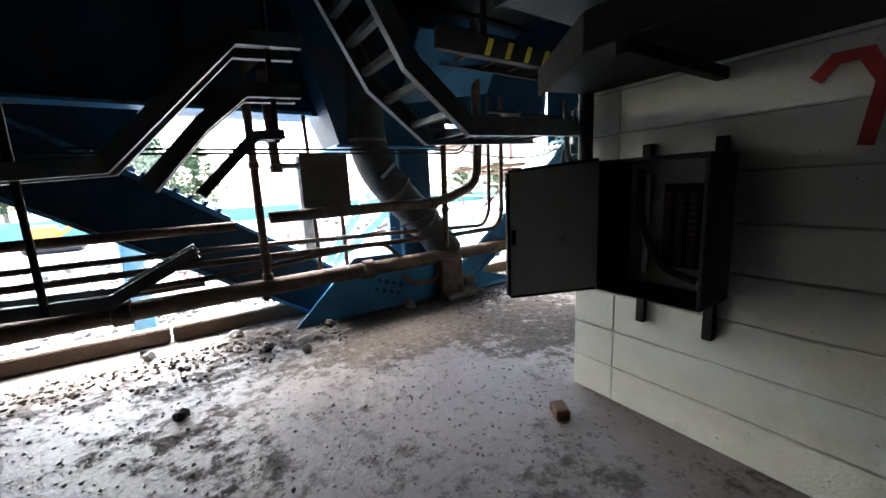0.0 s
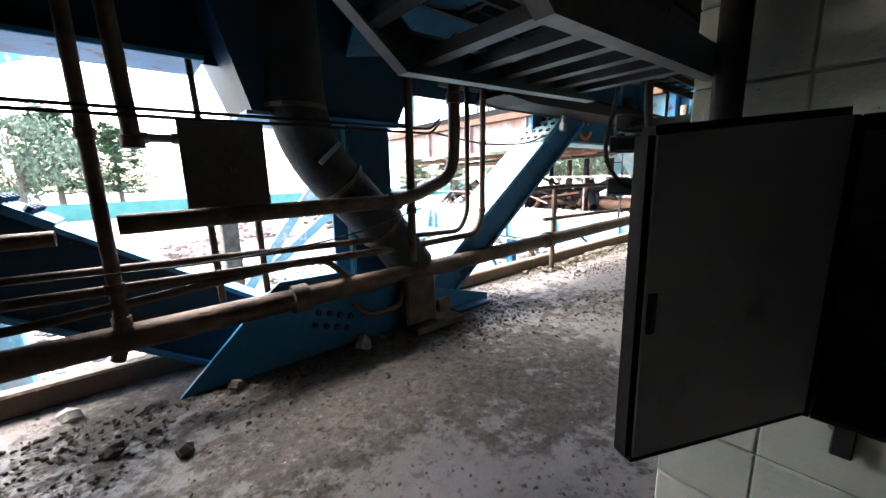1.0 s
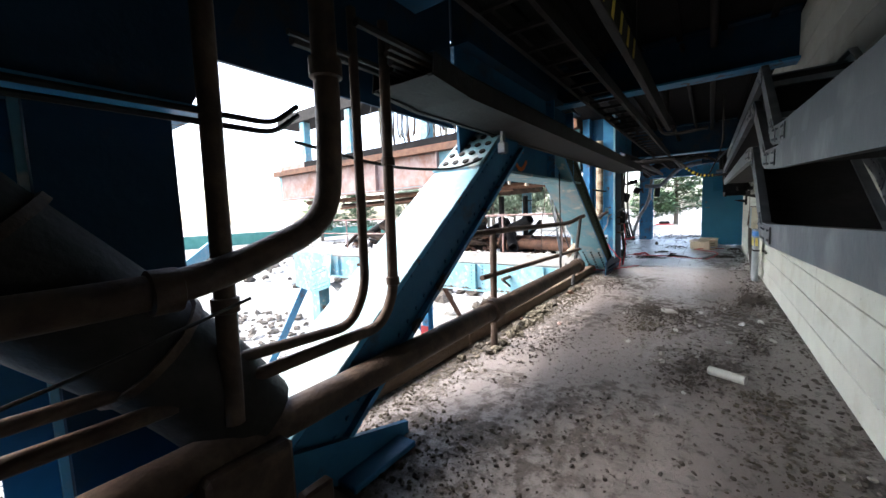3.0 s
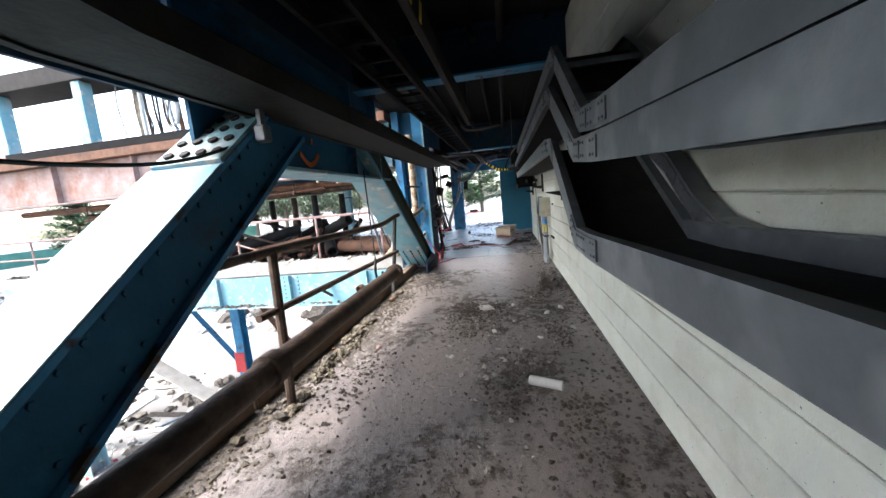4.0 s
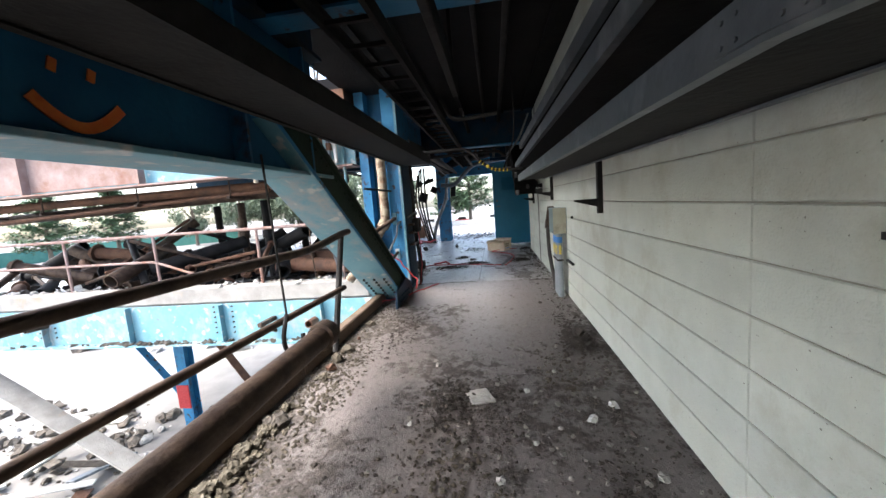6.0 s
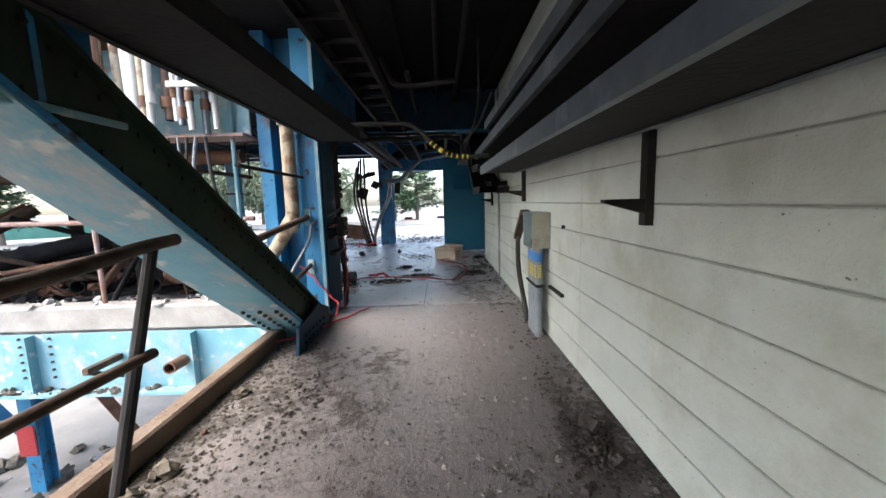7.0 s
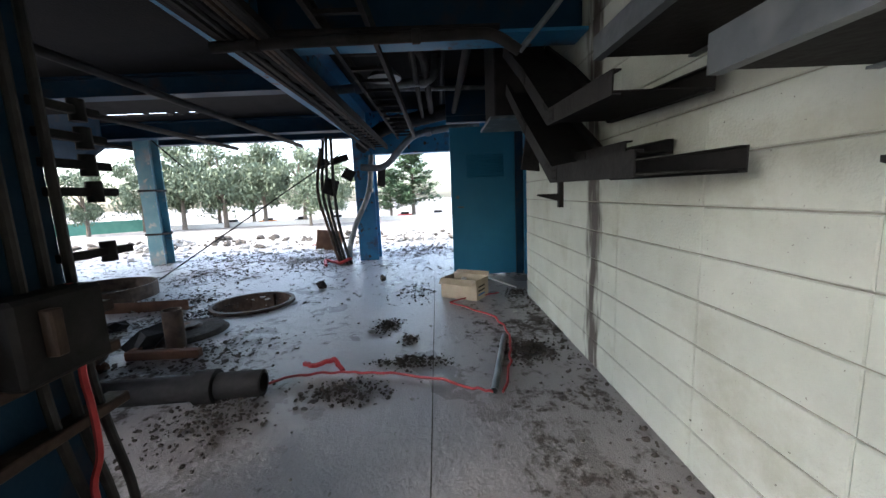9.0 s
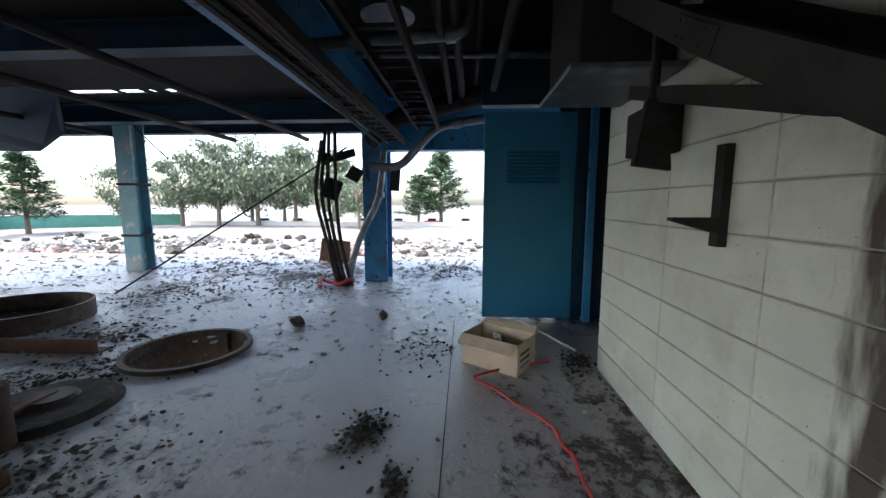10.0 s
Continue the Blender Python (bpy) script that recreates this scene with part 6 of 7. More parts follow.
for k in range(3):
    part("print_bar", Geo().prism([cq(-0.0006, 0.04, 0.05 + 0.045 * k), cq(-0.0006, 0.2, 0.05 + 0.045 * k), cq(-0.0006, 0.2, 0.068 + 0.045 * k), cq(-0.0006, 0.04, 0.068 + 0.045 * k)], -e1 * 0.001), M_LABEL_BLUE if k == 0 else M_PIPE, ct)
rng = random.Random(8)
for k in range(7):
    g = Geo().chunk(cq(rng.uniform(0.08, 0.34), rng.uniform(0.07, 0.2), rng.uniform(0.08, 0.2)), rng.uniform(0.04, 0.07), rng)
    tagged(g.out("rubbish_scrap", rng.choice((M_PAPER, M_PAPER, M_RUBBLE, M_CARTON))), "crumpled rubbish lying in the carton", "rubbish", "rubbish in the carton")

# ---- outdoors: trees, fence, far rubble ----
def crown(rng, centre, rx, rz, n, size, flat=0.0):
    """Leaf sprays gathered in uneven clumps, with gaps between them."""
    g = Geo()
    clumps = []
    for k in range(26):
        a, u = rng.uniform(0, 6.283), rng.uniform(-1, 1)
        r = math.sqrt(max(0.0, 1 - u * u)) * rng.uniform(0.45, 1.0)
        clumps.append((Vector((centre[0] + rx * r * math.cos(a), centre[1] + rx * r * math.sin(a), centre[2] + rz * u * rng.uniform(0.6, 1.0))), rng.uniform(0.16, 0.34) * rx))
    for k in range(n):
        c, s = clumps[rng.randrange(len(clumps))]
        p = c + Vector((rng.gauss(0, 0.55), rng.gauss(0, 0.55), rng.gauss(0, 0.4) - (abs(rng.gauss(0, 0.35)) if not flat else 0))) * s
        e = Euler((rng.uniform(-1, 1) * (0.4 if flat else 1.6), rng.uniform(-1, 1) * (0.4 if flat else 1.6), rng.uniform(0, 6.28)))
        a, b = Vector((size * rng.uniform(0.6, 1.5), 0, 0)), Vector((0, size * rng.uniform(0.3, 0.7), 0))
        a.rotate(e)
        b.rotate(e)
        g.add([p - a, p - b, p + a, p + b], [(0, 1, 2, 3)])
    return g


def gum_tree(x, y, h, seed):
    rng = random.Random(seed)
    t = thing("gum_tree", (x, y, G), "tall grey-green gum tree beyond the site", "tree", "trees beyond the site")
    g = Geo().tube([(x, y, G), (x + 0.3, y, G + h * 0.3), (x - 0.2, y + 0.4, G + h * 0.75)], [h * 0.028, h * 0.02, h * 0.006], 8)
    for k in range(6):
        a, z = rng.uniform(0, 6.28), rng.uniform(0.25, 0.55)
        q = Vector((math.cos(a), math.sin(a), 0)) * h * rng.uniform(0.15, 0.26)
        g.tube([(x + 0.2, y, G + h * z), (x + q.x * 0.5, y + q.y * 0.5, G + h * (z + 0.14)), (x + q.x, y + q.y, G + h * (z + 0.28))], [h * 0.013, h * 0.009, h * 0.003], 6)
    part("trunk", g, M_BARK, t)
    part("crown", crown(rng, (x, y, G + h * 0.62), h * 0.42, h * 0.36, 5200, h * 0.02), M_LEAF, t)["kind"] = "stuff"
    return t


def cypress(x, y, h, seed):
    rng = random.Random(seed)
    t = thing("cypress_tree", (x, y, G), "dark green spreading cypress beyond the site", "tree", "trees beyond the site")
    part("trunk", Geo().tube([(x, y, G), (x, y, G + h * 0.95)], [h * 0.03, h * 0.005], 8), M_BARK, t)
    g = Geo()
    limbs = Geo()
    for k in range(34):
        z = 0.2 + 0.78 * k / 34
        a = k * 2.4 + rng.uniform(-0.4, 0.4)
        ln = h * 0.52 * (1.05 - z) ** 0.6 * rng.uniform(0.6, 1.1)
        d = Vector((math.cos(a), math.sin(a), 0.12))
        p0 = Vector((x, y, G + h * z))
        limbs.tube([p0, p0 + d * ln], [h * 0.008, h * 0.002], 5)
        for m in range(190):
            s = rng.random() ** 0.6
            p = p0 + d * ln * s + Vector((rng.gauss(0, 0.5), rng.gauss(0, 0.5), rng.gauss(0, 0.3))) * h * 0.075
            e = Euler((rng.uniform(-0.5, 0.5), rng.uniform(-0.5, 0.5), rng.uniform(0, 6.28)))
            u, v = Vector((h * 0.03, 0, 0)), Vector((0, h * 0.012, 0))
            u.rotate(e)
            v.rotate(e)
            g.add([p - u, p - v, p + u, p + v], [(0, 1, 2, 3)])
    part("limbs", limbs, M_BARK, t)
    part("crown", g, M_LEAF_PINE, t)["kind"] = "stuff"
    return t


for k, (x, y, h) in enumerate(((100, 64, 21), (102, 55, 23), (104, 46, 21), (98, 72, 18), (104, 36, 20), (108, 60, 19), (106, 50, 18), (96, 32, 13))):
    gum_tree(x, y, h, 20 + k)
gum_tree(92, 26, 15, 31)
gum_tree(-13, 100, 20, 32)
gum_tree(92, 80, 15, 33)
for k, (x, y, h) in enumerate(((108, 8.5, 19), (74, 83, 15), (0.5, 120, 20), (-9, 112, 22), (62, 84, 14), (-32, 110, 18), (104, 14, 13))):
    cypress(x, y, h, 50 + k)

fp = [(-90, 82), (-20, 88), (30, 98), (70, 100), (84, 103), (97, 87), (104, 76)]
fe = thing("site_fence", (60, 100, G), "green shade-cloth fence round the site", "fence")
for k, (a, b) in enumerate(zip(fp, fp[1:])):
    a3, b3 = Vector((*a, G)), Vector((*b, G))
    nrm = (b3 - a3).normalized().cross(Vector((0, 0, 1))) * 0.03
    part("cloth", Geo().prism([a3, b3, b3 + Vector((0, 0, 2.9)), a3 + Vector((0, 0, 2.9))], nrm), M_FENCE, fe)
    n = max(2, int((b3 - a3).length / 6))
    for m in range(n):
        p = a3.lerp(b3, m / n)
        part("post", Geo().tube([p - nrm, p - nrm + Vector((0, 0, 3.1))], 0.05, 6), M_GALV, fe)
tagged(Geo().box((103, -40, G), (103.3, 74, G + 1.1)).out("boundary_wall", M_WHITE), "low pale boundary wall along the street", "wall")
rng = random.Random(77)
for k in range(7):
    x, y = 101 - 0.5 * k, 2 + 9 * k
    t = thing("street_vehicle", (x + 9, y, G), "distant parked vehicle behind the wall", "car", "distant vehicles")
    m = (M_WHITE, M_ROPE, M_GALV, M_WHITE, M_BLACK, M_ORANGE, M_WHITE)[k]
    part("body", Geo().box((x + 8, y - 2.1, G + 0.35), (x + 9.8, y + 2.1, G + 1.15), None, 0.18), m, t)
    part("cabin", Geo().box((x + 8.1, y - 1.1, G + 1.1), (x + 9.7, y + 1.2, G + 1.75), None, 0.25), M_BLACK, t)
    for dy in (-1.3, 1.3):
        part("wheel", Geo().tube([(x + 7.95, y + dy, G + 0.35), (x + 8.2, y + dy, G + 0.35)], 0.35, 12), M_BLACK, t)
ex = thing("orange_machine", (-15, 62, G), "distant orange excavator on the site", "excavator")
part("cab", Geo().box((-16.2, 60.5, G + 1.0), (-14, 62.5, G + 3.2), None, 0.2), M_ORANGE, ex)
part("tracks", Geo().box((-17, 60, G), (-12, 63, G + 0.9), None, 0.3), M_BLACK, ex)
part("boom", Geo().tube([(-14, 61.5, G + 2.0), (-11, 61.5, G + 4.2), (-8.5, 61.5, G + 1.5)], 0.25, 8), M_ORANGE, ex)


def scatter(name, mat, label, category, n, place, lo, hi, seed, squash=0.7):
    """Loose lumps strewn by place(rng) -> (x, y, z)."""
    rng = random.Random(seed)
    g = Geo()
    for k in range(n):
        s = lo + (hi - lo) * rng.random() ** 2.6
        x, y, z = place(rng)
        g.chunk((x, y, z + s * 0.3), s, rng, squash)
    return tagged(g.out(name, mat), label, category, kind="stuff")


def area(x0, x1, y0, y1, z=0.0):
    return lambda r: (r.uniform(x0, x1), r.uniform(y0, y1), z)


def heap(cx, cy, sx, sy, h, z=0.0):
    def f(r):
        a, b = r.gauss(0, 0.5), r.gauss(0, 0.5)
        return cx + a * sx, cy + b * sy, z + h * math.exp(-(a * a + b * b) * 2.2) * r.random()
    return f


scatter("ground_rubble", M_RUBBLE, "demolition rubble on the lower ground", "rubble", 3200, area(-8, 14, 4.2, 26, G), 0.03, 0.24, 1)
scatter("ground_rubble", M_RUBBLE_PALE, "pale broken concrete on the lower ground", "rubble", 1500, area(-6, 13, 4.2, 20, G), 0.03, 0.2, 2)
scatter("far_rubble", M_RUBBLE, "far rubble spread over the site", "rubble", 900, area(19, 70, -10, 70, G), 0.15, 0.8, 3)
scatter("far_rubble", M_RUBBLE_PALE, "far pale rubble spread over the site", "rubble", 700, area(18.5, 60, -6, 60, G), 0.1, 0.7, 4)
for k, (cx, cy) in enumerate(((44, 44), (52, 52), (40, 36), (60, 40), (46, 14), (55, 6), (2, 34), (-8, 40), (10, 44))):
    scatter("rubble_mound", M_RUBBLE_PALE if k % 2 else M_RUST_PINK, "distant mound of rubble and scrap", "rubble", 240, heap(cx, cy, 5, 5, 1.4, G), 0.12, 0.6, 10 + k)
def deck_heap(cx, cy, sx, sy, h):
    f = heap(cx, cy, sx, sy, h)

    def g(r):
        x, y, z = f(r)
        return min(12.0, max(9.4, x)), min(12.5, max(4.8, y)), z
    return g


# planks, sheets and scrap on the lower ground
rng = random.Random(21)
for k in range(70):
    x, y = rng.uniform(2.0, 13.5), rng.uniform(4.4, 15)
    m = rng.choice((M_WHITE, M_RUBBLE_PALE, M_RUST, M_GALV, M_RUBBLE))
    t = tagged(Geo().box((-rng.uniform(0.3, 1.1), -rng.uniform(0.04, 0.2), 0), (rng.uniform(0.3, 1.1), rng.uniform(0.04, 0.2), rng.uniform(0.02, 0.08)), pose(x, y, G + rng.uniform(0.03, 0.25), rng.uniform(-12, 12), rng.uniform(-12, 12), rng.uniform(0, 180)), 0.01).out("scrap_plank", m), "broken board or sheet among the rubble", "scrap", "scrap boards")
scatter("red_tape_scraps", M_ROPE, "scraps of red tape among the rubble", "tape", 60, heap(7.5, 11.5, 2.5, 2.0, 0.2, G), 0.03, 0.14, 31)

# outside steelwork seen through the open side
oc = steel_column("outer_column", -1.0, 9.0, 0.3, 0.35, G, 4.2, M_BLUE_PALE, "rust-stained pale blue outer column", "outer columns")
part("node_plate", Geo().prism([(-1.35, 8.8, 2.25), (-0.55, 8.8, 2.25), (-0.45, 8.8, 2.75), (-0.75, 8.8, 3.0), (-1.3, 8.8, 3.0)], (0, 0.02, 0)), M_RUST_PINK, oc, "rusty node plate")
beam_thing("outer_beam", (-6.0, 9.1, 2.45), (-1.2, 9.1, 2.45), 0.2, 0.3, M_BLUE_PALE, "pale blue outer beam")
beam_thing("outer_beam", (-6.0, 9.1, 1.4), (-1.2, 9.1, 1.4), 0.18, 0.24, M_BLUE_PALE, "pale blue outer beam")
for a, b in (((-0.7, 9.0, 2.75), (2.2, 9.0, 4.0)), ((1.6, 8.5, -1.6), (3.6, 8.5, 1.0)), ((4.6, 8.6, 0.9), (2.6, 8.6, -0.6))):
    t = thing("outer_brace", a, "pale blue outer brace", "brace", "outer braces")
    part("bar", Geo().sweep([a, b], [(-0.03, -0.09), (0.03, -0.09), (0.03, 0.09), (-0.03, 0.09)]), M_BLUE_PALE, t)
lt = thing("timber_post", (1.45, 5.8, G), "weathered brown post outside the open side", "post")
part("post", Geo().box((1.38, 5.72, G), (1.55, 5.88, 1.6), None, 0.01), M_RUBBLE, lt)

# ---- scrap heap and machinery on the platform ----
rng = random.Random(41)
for k in range(58):
    x, y = rng.uniform(9.5, 11.2), rng.uniform(5.6, 11.6)
    ln, r = rng.uniform(0.25, 0.9), rng.choice((0.03, 0.04, 0.06, 0.09, 0.12))
    z = rng.uniform(0.1, 0.62) * (1 - abs(y - 8.5) / 6)
    e = Euler((rng.uniform(-0.5, 0.5), rng.uniform(-0.6, 0.6), rng.uniform(0, 3.14)))
    d = Vector((ln, 0, 0))
    d.rotate(e)
    c = Vector((x, y, max(z, r) + abs(d.z)))
    m = rng.choice((M_RUST, M_PIPE, M_BLACK, M_GALV_DARK, M_BLACK, M_PIPE))
    t = thing("scrap_pipe", c, "cut rusty pipe thrown on the scrap heap", "pipe", "scrap heap pipes")
    smooth_by_angle(part("pipe_run", Geo().tube([c - d, c + d], r, 10, True, r * 0.15), m, t))
    if rng.random() < 0.5:
        q = c + d * 0.85
        smooth_by_angle(part("flange", Geo().tube([q, q + d.normalized() * 0.03], r * 1.5, 12), m, t))
scatter("scrap_heap", M_BLACK, "heap of dark machine scrap", "scrap", 320, deck_heap(10.8, 8.4, 1.4, 2.8, 0.6), 0.05, 0.2, 42)
scatter("scrap_heap", M_RUST, "heap of rusty machine scrap", "scrap", 200, deck_heap(10.6, 7.4, 1.2, 2.4, 0.5), 0.04, 0.16, 43)
for k, (y, m) in enumerate(((6.3, M_BLACK), (7.0, M_PIPE), (5.9, M_BLACK), (8.0, M_GALV_DARK))):
    t = thing("machine_stand", (10.4 + 0.3 * k, y, 0), "upright machine leg on the scrap heap", "machine part", "machine legs")
    part("leg", Geo().tube([(10.4 + 0.3 * k, y, 0), (10.4 + 0.3 * k, y, 1.5)], 0.07, 10), m, t)
    part("collar", Geo().tube([(10.4 + 0.3 * k, y, 0.8), (10.4 + 0.3 * k, y, 0.95)], 0.1, 12), m, t)
smooth_by_angle(pipe_thing("drum_pipe", [(10.3, 4.3, 0.28), (10.9, 6.2, 0.3)], 0.17, M_RUST, "large rusty pipe lying on the platform", "pipe", wall=0.02, seg=18).children[0])
smooth_by_angle(pipe_thing("drum_pipe", [(9.6, 4.2, 0.3), (10.0, 5.6, 0.32)], 0.12, M_RUST, "large rusty pipe lying on the platform", "pipe", wall=0.015, seg=16).children[0])

# ---- things on the near floor ----
pipe_thing("floor_pipe", [(10.62, 3.4, 0.085), (10.55, 4.5, 0.085)], 0.08, M_GALV_DARK, "thick lagged pipe end lying on the floor", "pipe", 0.1, 16, 0.02, couplings=((0, 0.3),))
pipe_thing("floor_stub", [(11.5, 4.55, 0.0), (11.5, 4.55, 0.33)], 0.075, M_PIPE, "rusty pipe stub standing in the floor", "pipe stub", 0.1, 16, 0.01)
dk = thing("cut_base_ring", (11.8, 4.75, 0), "dirty round steel base plate on the floor", "base plate")
part("disc", Geo().tube([(11.85, 4.7, 0.001), (11.85, 4.7, 0.04)], [0.36, 0.32], 28), M_DIRT, dk)
part("inner_ring", Geo().tube([(11.9, 4.72, 0.04), (11.9, 4.72, 0.065)], [0.13, 0.11], 18), M_PIPE, dk)


def raised_ring(cx, cy, rad, h, label):
    t = thing("raised_ring", (cx, cy, 0), label, "ring", "raised rings")
    vs, fs = [], []
    for k in range(36):
        a = 2 * math.pi * k / 36
        for r, z in ((rad, 0.0), (rad, h), (rad - 0.02, h), (rad - 0.02, 0.002)):
            vs.append((cx + r * math.cos(a), cy + r * math.sin(a), z))
    for k in range(36):
        for j in range(3):
            p, q = k * 4 + j, ((k + 1) % 36) * 4 + j
            fs.append((p, q, q + 1, p + 1))
    part("ring", Geo().add(vs, fs), M_PIPE, t)
    part("floor_dirt", Geo().tube([(cx, cy, 0.002), (cx, cy, 0.012)], rad - 0.03, 30), M_DIRT, t, "dirt lying inside the ring")


raised_ring(13.3, 6.78, 0.62, 0.18, "raised steel ring on the platform floor")
raised_ring(11.15, 5.3, 0.36, 0.13, "raised rusty ring beside the pipe scrap")
bp_ = thing("angle_frame", (11.4, 4.4, 0), "rusty angle frame lying round a floor pit", "steel frame")
part("bar", Geo().box((11.3, 4.72, 0.0), (11.95, 4.78, 0.07), None, 0.005), M_RUST, bp_)
part("bar", Geo().box((11.24, 4.2, 0.0), (11.3, 4.78, 0.07), None, 0.005), M_RUST, bp_)
pipe_thing("floor_pipe", [(11.9, 5.6, 0.16), (12.1, 7.2, 0.16)], 0.08, M_RUST, "rusty beam-like pipe lying on the platform", "pipe", 0.1, 14, 0.012)
an = thing("rust_angle", (12.6, 6.0, 0), "rusty steel angle lying on the platform", "steel angle")
part("angle", Geo().sweep([(12.7, 5.2, 0.03), (12.6, 7.4, 0.03)], [(-0.06, -0.03), (0.06, -0.03), (0.06, -0.02), (-0.05, -0.02), (-0.05, 0.09), (-0.06, 0.09)]), M_RUST, an)
pipe_thing("floor_conduit", [(11.34, 1.78, 0.024), (10.5, 1.99, 0.024)], 0.022, M_GALV, "loose grey conduit lying on the floor", "conduit", 0.1, 10, 0.004)
tube_ = thing("broken_tube", (4.42, 1.78, 0), "broken white lamp tube cover on the floor", "tube")
smooth_by_angle(part("cover", Geo().tube([(4.48, 1.88, 0.03), (4.40, 1.70, 0.03)], 0.028, 12, True, 0.004), M_WHITE, tube_))
pc = thing("paint_card", (6.03, 2.23, 0), "grey scrap of board lying on the floor", "scrap")
part("board", Geo().box((-0.09, -0.07, 0), (0.09, 0.07, 0.012), pose(6.03, 2.23, 0.003, 2, 3, 20), 0.003), M_RUBBLE_PALE, pc)
bk = thing("loose_brick", (1.42, 1.13, 0), "dusty broken red brick on the floor", "brick")
part("body", Geo().box((-0.05, -0.035, 0), (0.05, 0.035, 0.05), pose(1.42, 1.13, 0.001, 0, 0, 60), 0.008), M_RUST, bk)
fc = thing("rust_sheet", (13.6, 4.9, 0), "rusty crumpled panel standing on the far deck", "scrap sheet")
part("sheet", Geo().prism([(17.2, 5.2, 0.0), (17.3, 4.6, 0.0), (17.4, 4.6, 0.42), (17.3, 5.15, 0.5)], (0.02, 0, 0)), M_RUST, fc)


def tape(pts, r=0.009):
    wig = random.Random(len(pts))
    fine = []
    for a, b in zip(pts, pts[1:]):
        for k in range(5):
            p = Vector(a).lerp(Vector(b), k / 5)
            fine.append((p.x + wig.uniform(-0.012, 0.012), p.y + wig.uniform(-0.012, 0.012), max(r, p.z + wig.uniform(-0.004, 0.008))))
    pts = fine + [pts[-1]]
    pipe_thing("red_tape", pts, r, M_ROPE, "crumpled red barrier tape on the floor", "tape", 0.03, 5, group="red tape")


tape([(10.63, 3.5, 0.02), (10.79, 3.35, 0.03), (10.84, 3.1, 0.02), (10.82, 2.9, 0.02), (10.79, 2.58, 0.015), (10.66, 2.3, 0.02), (10.55, 2.12, 0.02), (10.48, 2.0, 0.03)])
tape([(10.5, 1.93, 0.02), (10.9, 1.82, 0.015), (11.3, 1.74, 0.03), (11.6, 1.74, 0.015), (11.88, 1.8, 0.02), (12.2, 2.05, 0.015), (12.4, 2.2, 0.02), (12.7, 1.6, 0.015)])
tape([(10.85, 2.98, 0.03), (10.95, 3.05, 0.06), (10.9, 3.2, 0.04), (10.98, 3.28, 0.03)], 0.018)
tape([(8.15, 3.47, 0.06), (8.37, 3.37, 0.03), (8.72, 3.2, 0.02), (8.95, 3.08, 0.02), (9.23, 2.95, 0.015)])
tape([(8.92, 3.54, 0.54), (8.92, 3.41, 0.42), (8.92, 3.28, 0.25), (8.95, 3.2, 0.15), (8.88, 3.2, 0.03)])
tape([(9.4, 3.24, 1.0), (9.36, 3.2, 0.6), (9.26, 3.18, 0.3), (9.15, 3.2, 0.03)])
tape([(15.3, 4.2, 0.03), (15.2, 3.9, 0.1), (15.1, 4.1, 0.04), (15.3, 4.4, 0.08), (15.0, 4.3, 0.03)], 0.03)

# larger stones, one by one
rng = random.Random(61)
for x, y, s, m in ((5.35, 2.12, 0.026, M_WHITE), (4.87, 2.42, 0.018, M_WHITE), (5.39, 1.47, 0.026, M_RUBBLE_PALE), (5.80, 1.64, 0.022, M_WHITE), (5.93, 1.5, 0.03, M_WHITE), (5.07, 3.05, 0.03, M_RUST_PINK), (8.31, 1.34, 0.03, M_WHITE), (0.41, 2.85, 0.045, M_DIRT), (0.63, 2.64, 0.045, M_DIRT), (-0.08, 2.24, 0.045, M_DIRT), (5.2, 3.38, 0.045, M_RUBBLE), (4.75, 3.34, 0.055, M_RUBBLE), (4.1, 3.3, 0.045, M_RUBBLE), (5.5, 3.4, 0.045, M_RUST_PINK), (5.75, 3.42, 0.04, M_RUBBLE), (0.25, 3.3, 0.05, M_RUBBLE_PALE), (-0.3, 3.25, 0.05, M_RUBBLE_PALE), (1.65, 3.02, 0.06, M_RUBBLE_PALE), (0.9, 3.02, 0.05, M_RUBBLE), (11.6, 2.9, 0.03, M_RUBBLE_PALE), (12.0, 1.55, 0.025, M_WHITE), (13.4, 3.9, 0.08, M_DIRT), (13.7, 3.1, 0.06, M_DIRT), (7.0, 1.45, 0.06, M_DIRT), (6.1, 1.95, 0.02, M_WHITE), (6.35, 1.75, 0.018, M_WHITE), (5.6, 1.95, 0.016, M_WHITE), (5.2, 1.75, 0.02, M_WHITE), (4.75, 1.95, 0.018, M_RUBBLE_PALE), (4.55, 2.15, 0.02, M_RUBBLE_PALE), (4.1, 2.0, 0.016, M_WHITE), (5.75, 2.6, 0.016, M_WHITE), (6.6, 1.62, 0.03, M_DIRT), (6.75, 1.42, 0.05, M_DIRT)):
    tagged(Geo().chunk((x, y, s * 0.45), s, rng).out("stone", m), "loose lump of broken concrete on the floor", "stone", "loose stones")

# strewn dirt and chips
scatter("kerb_dirt", M_CRUMB, "ridge of dirt and crumbs along the kerb", "dirt", 4600, lambda r: (r.uniform(2.6, 8.3), 3.48 - abs(r.gauss(0, 0.17)), 0.0), 0.002, 0.013, 71, 0.6)
scatter("kerb_dirt", M_CRUMB, "yellow-brown crumbs along the kerb", "dirt", 500, lambda r: (r.gauss(5.3, 0.9), 3.45 - abs(r.gauss(0, 0.1)), 0.0), 0.004, 0.018, 72)
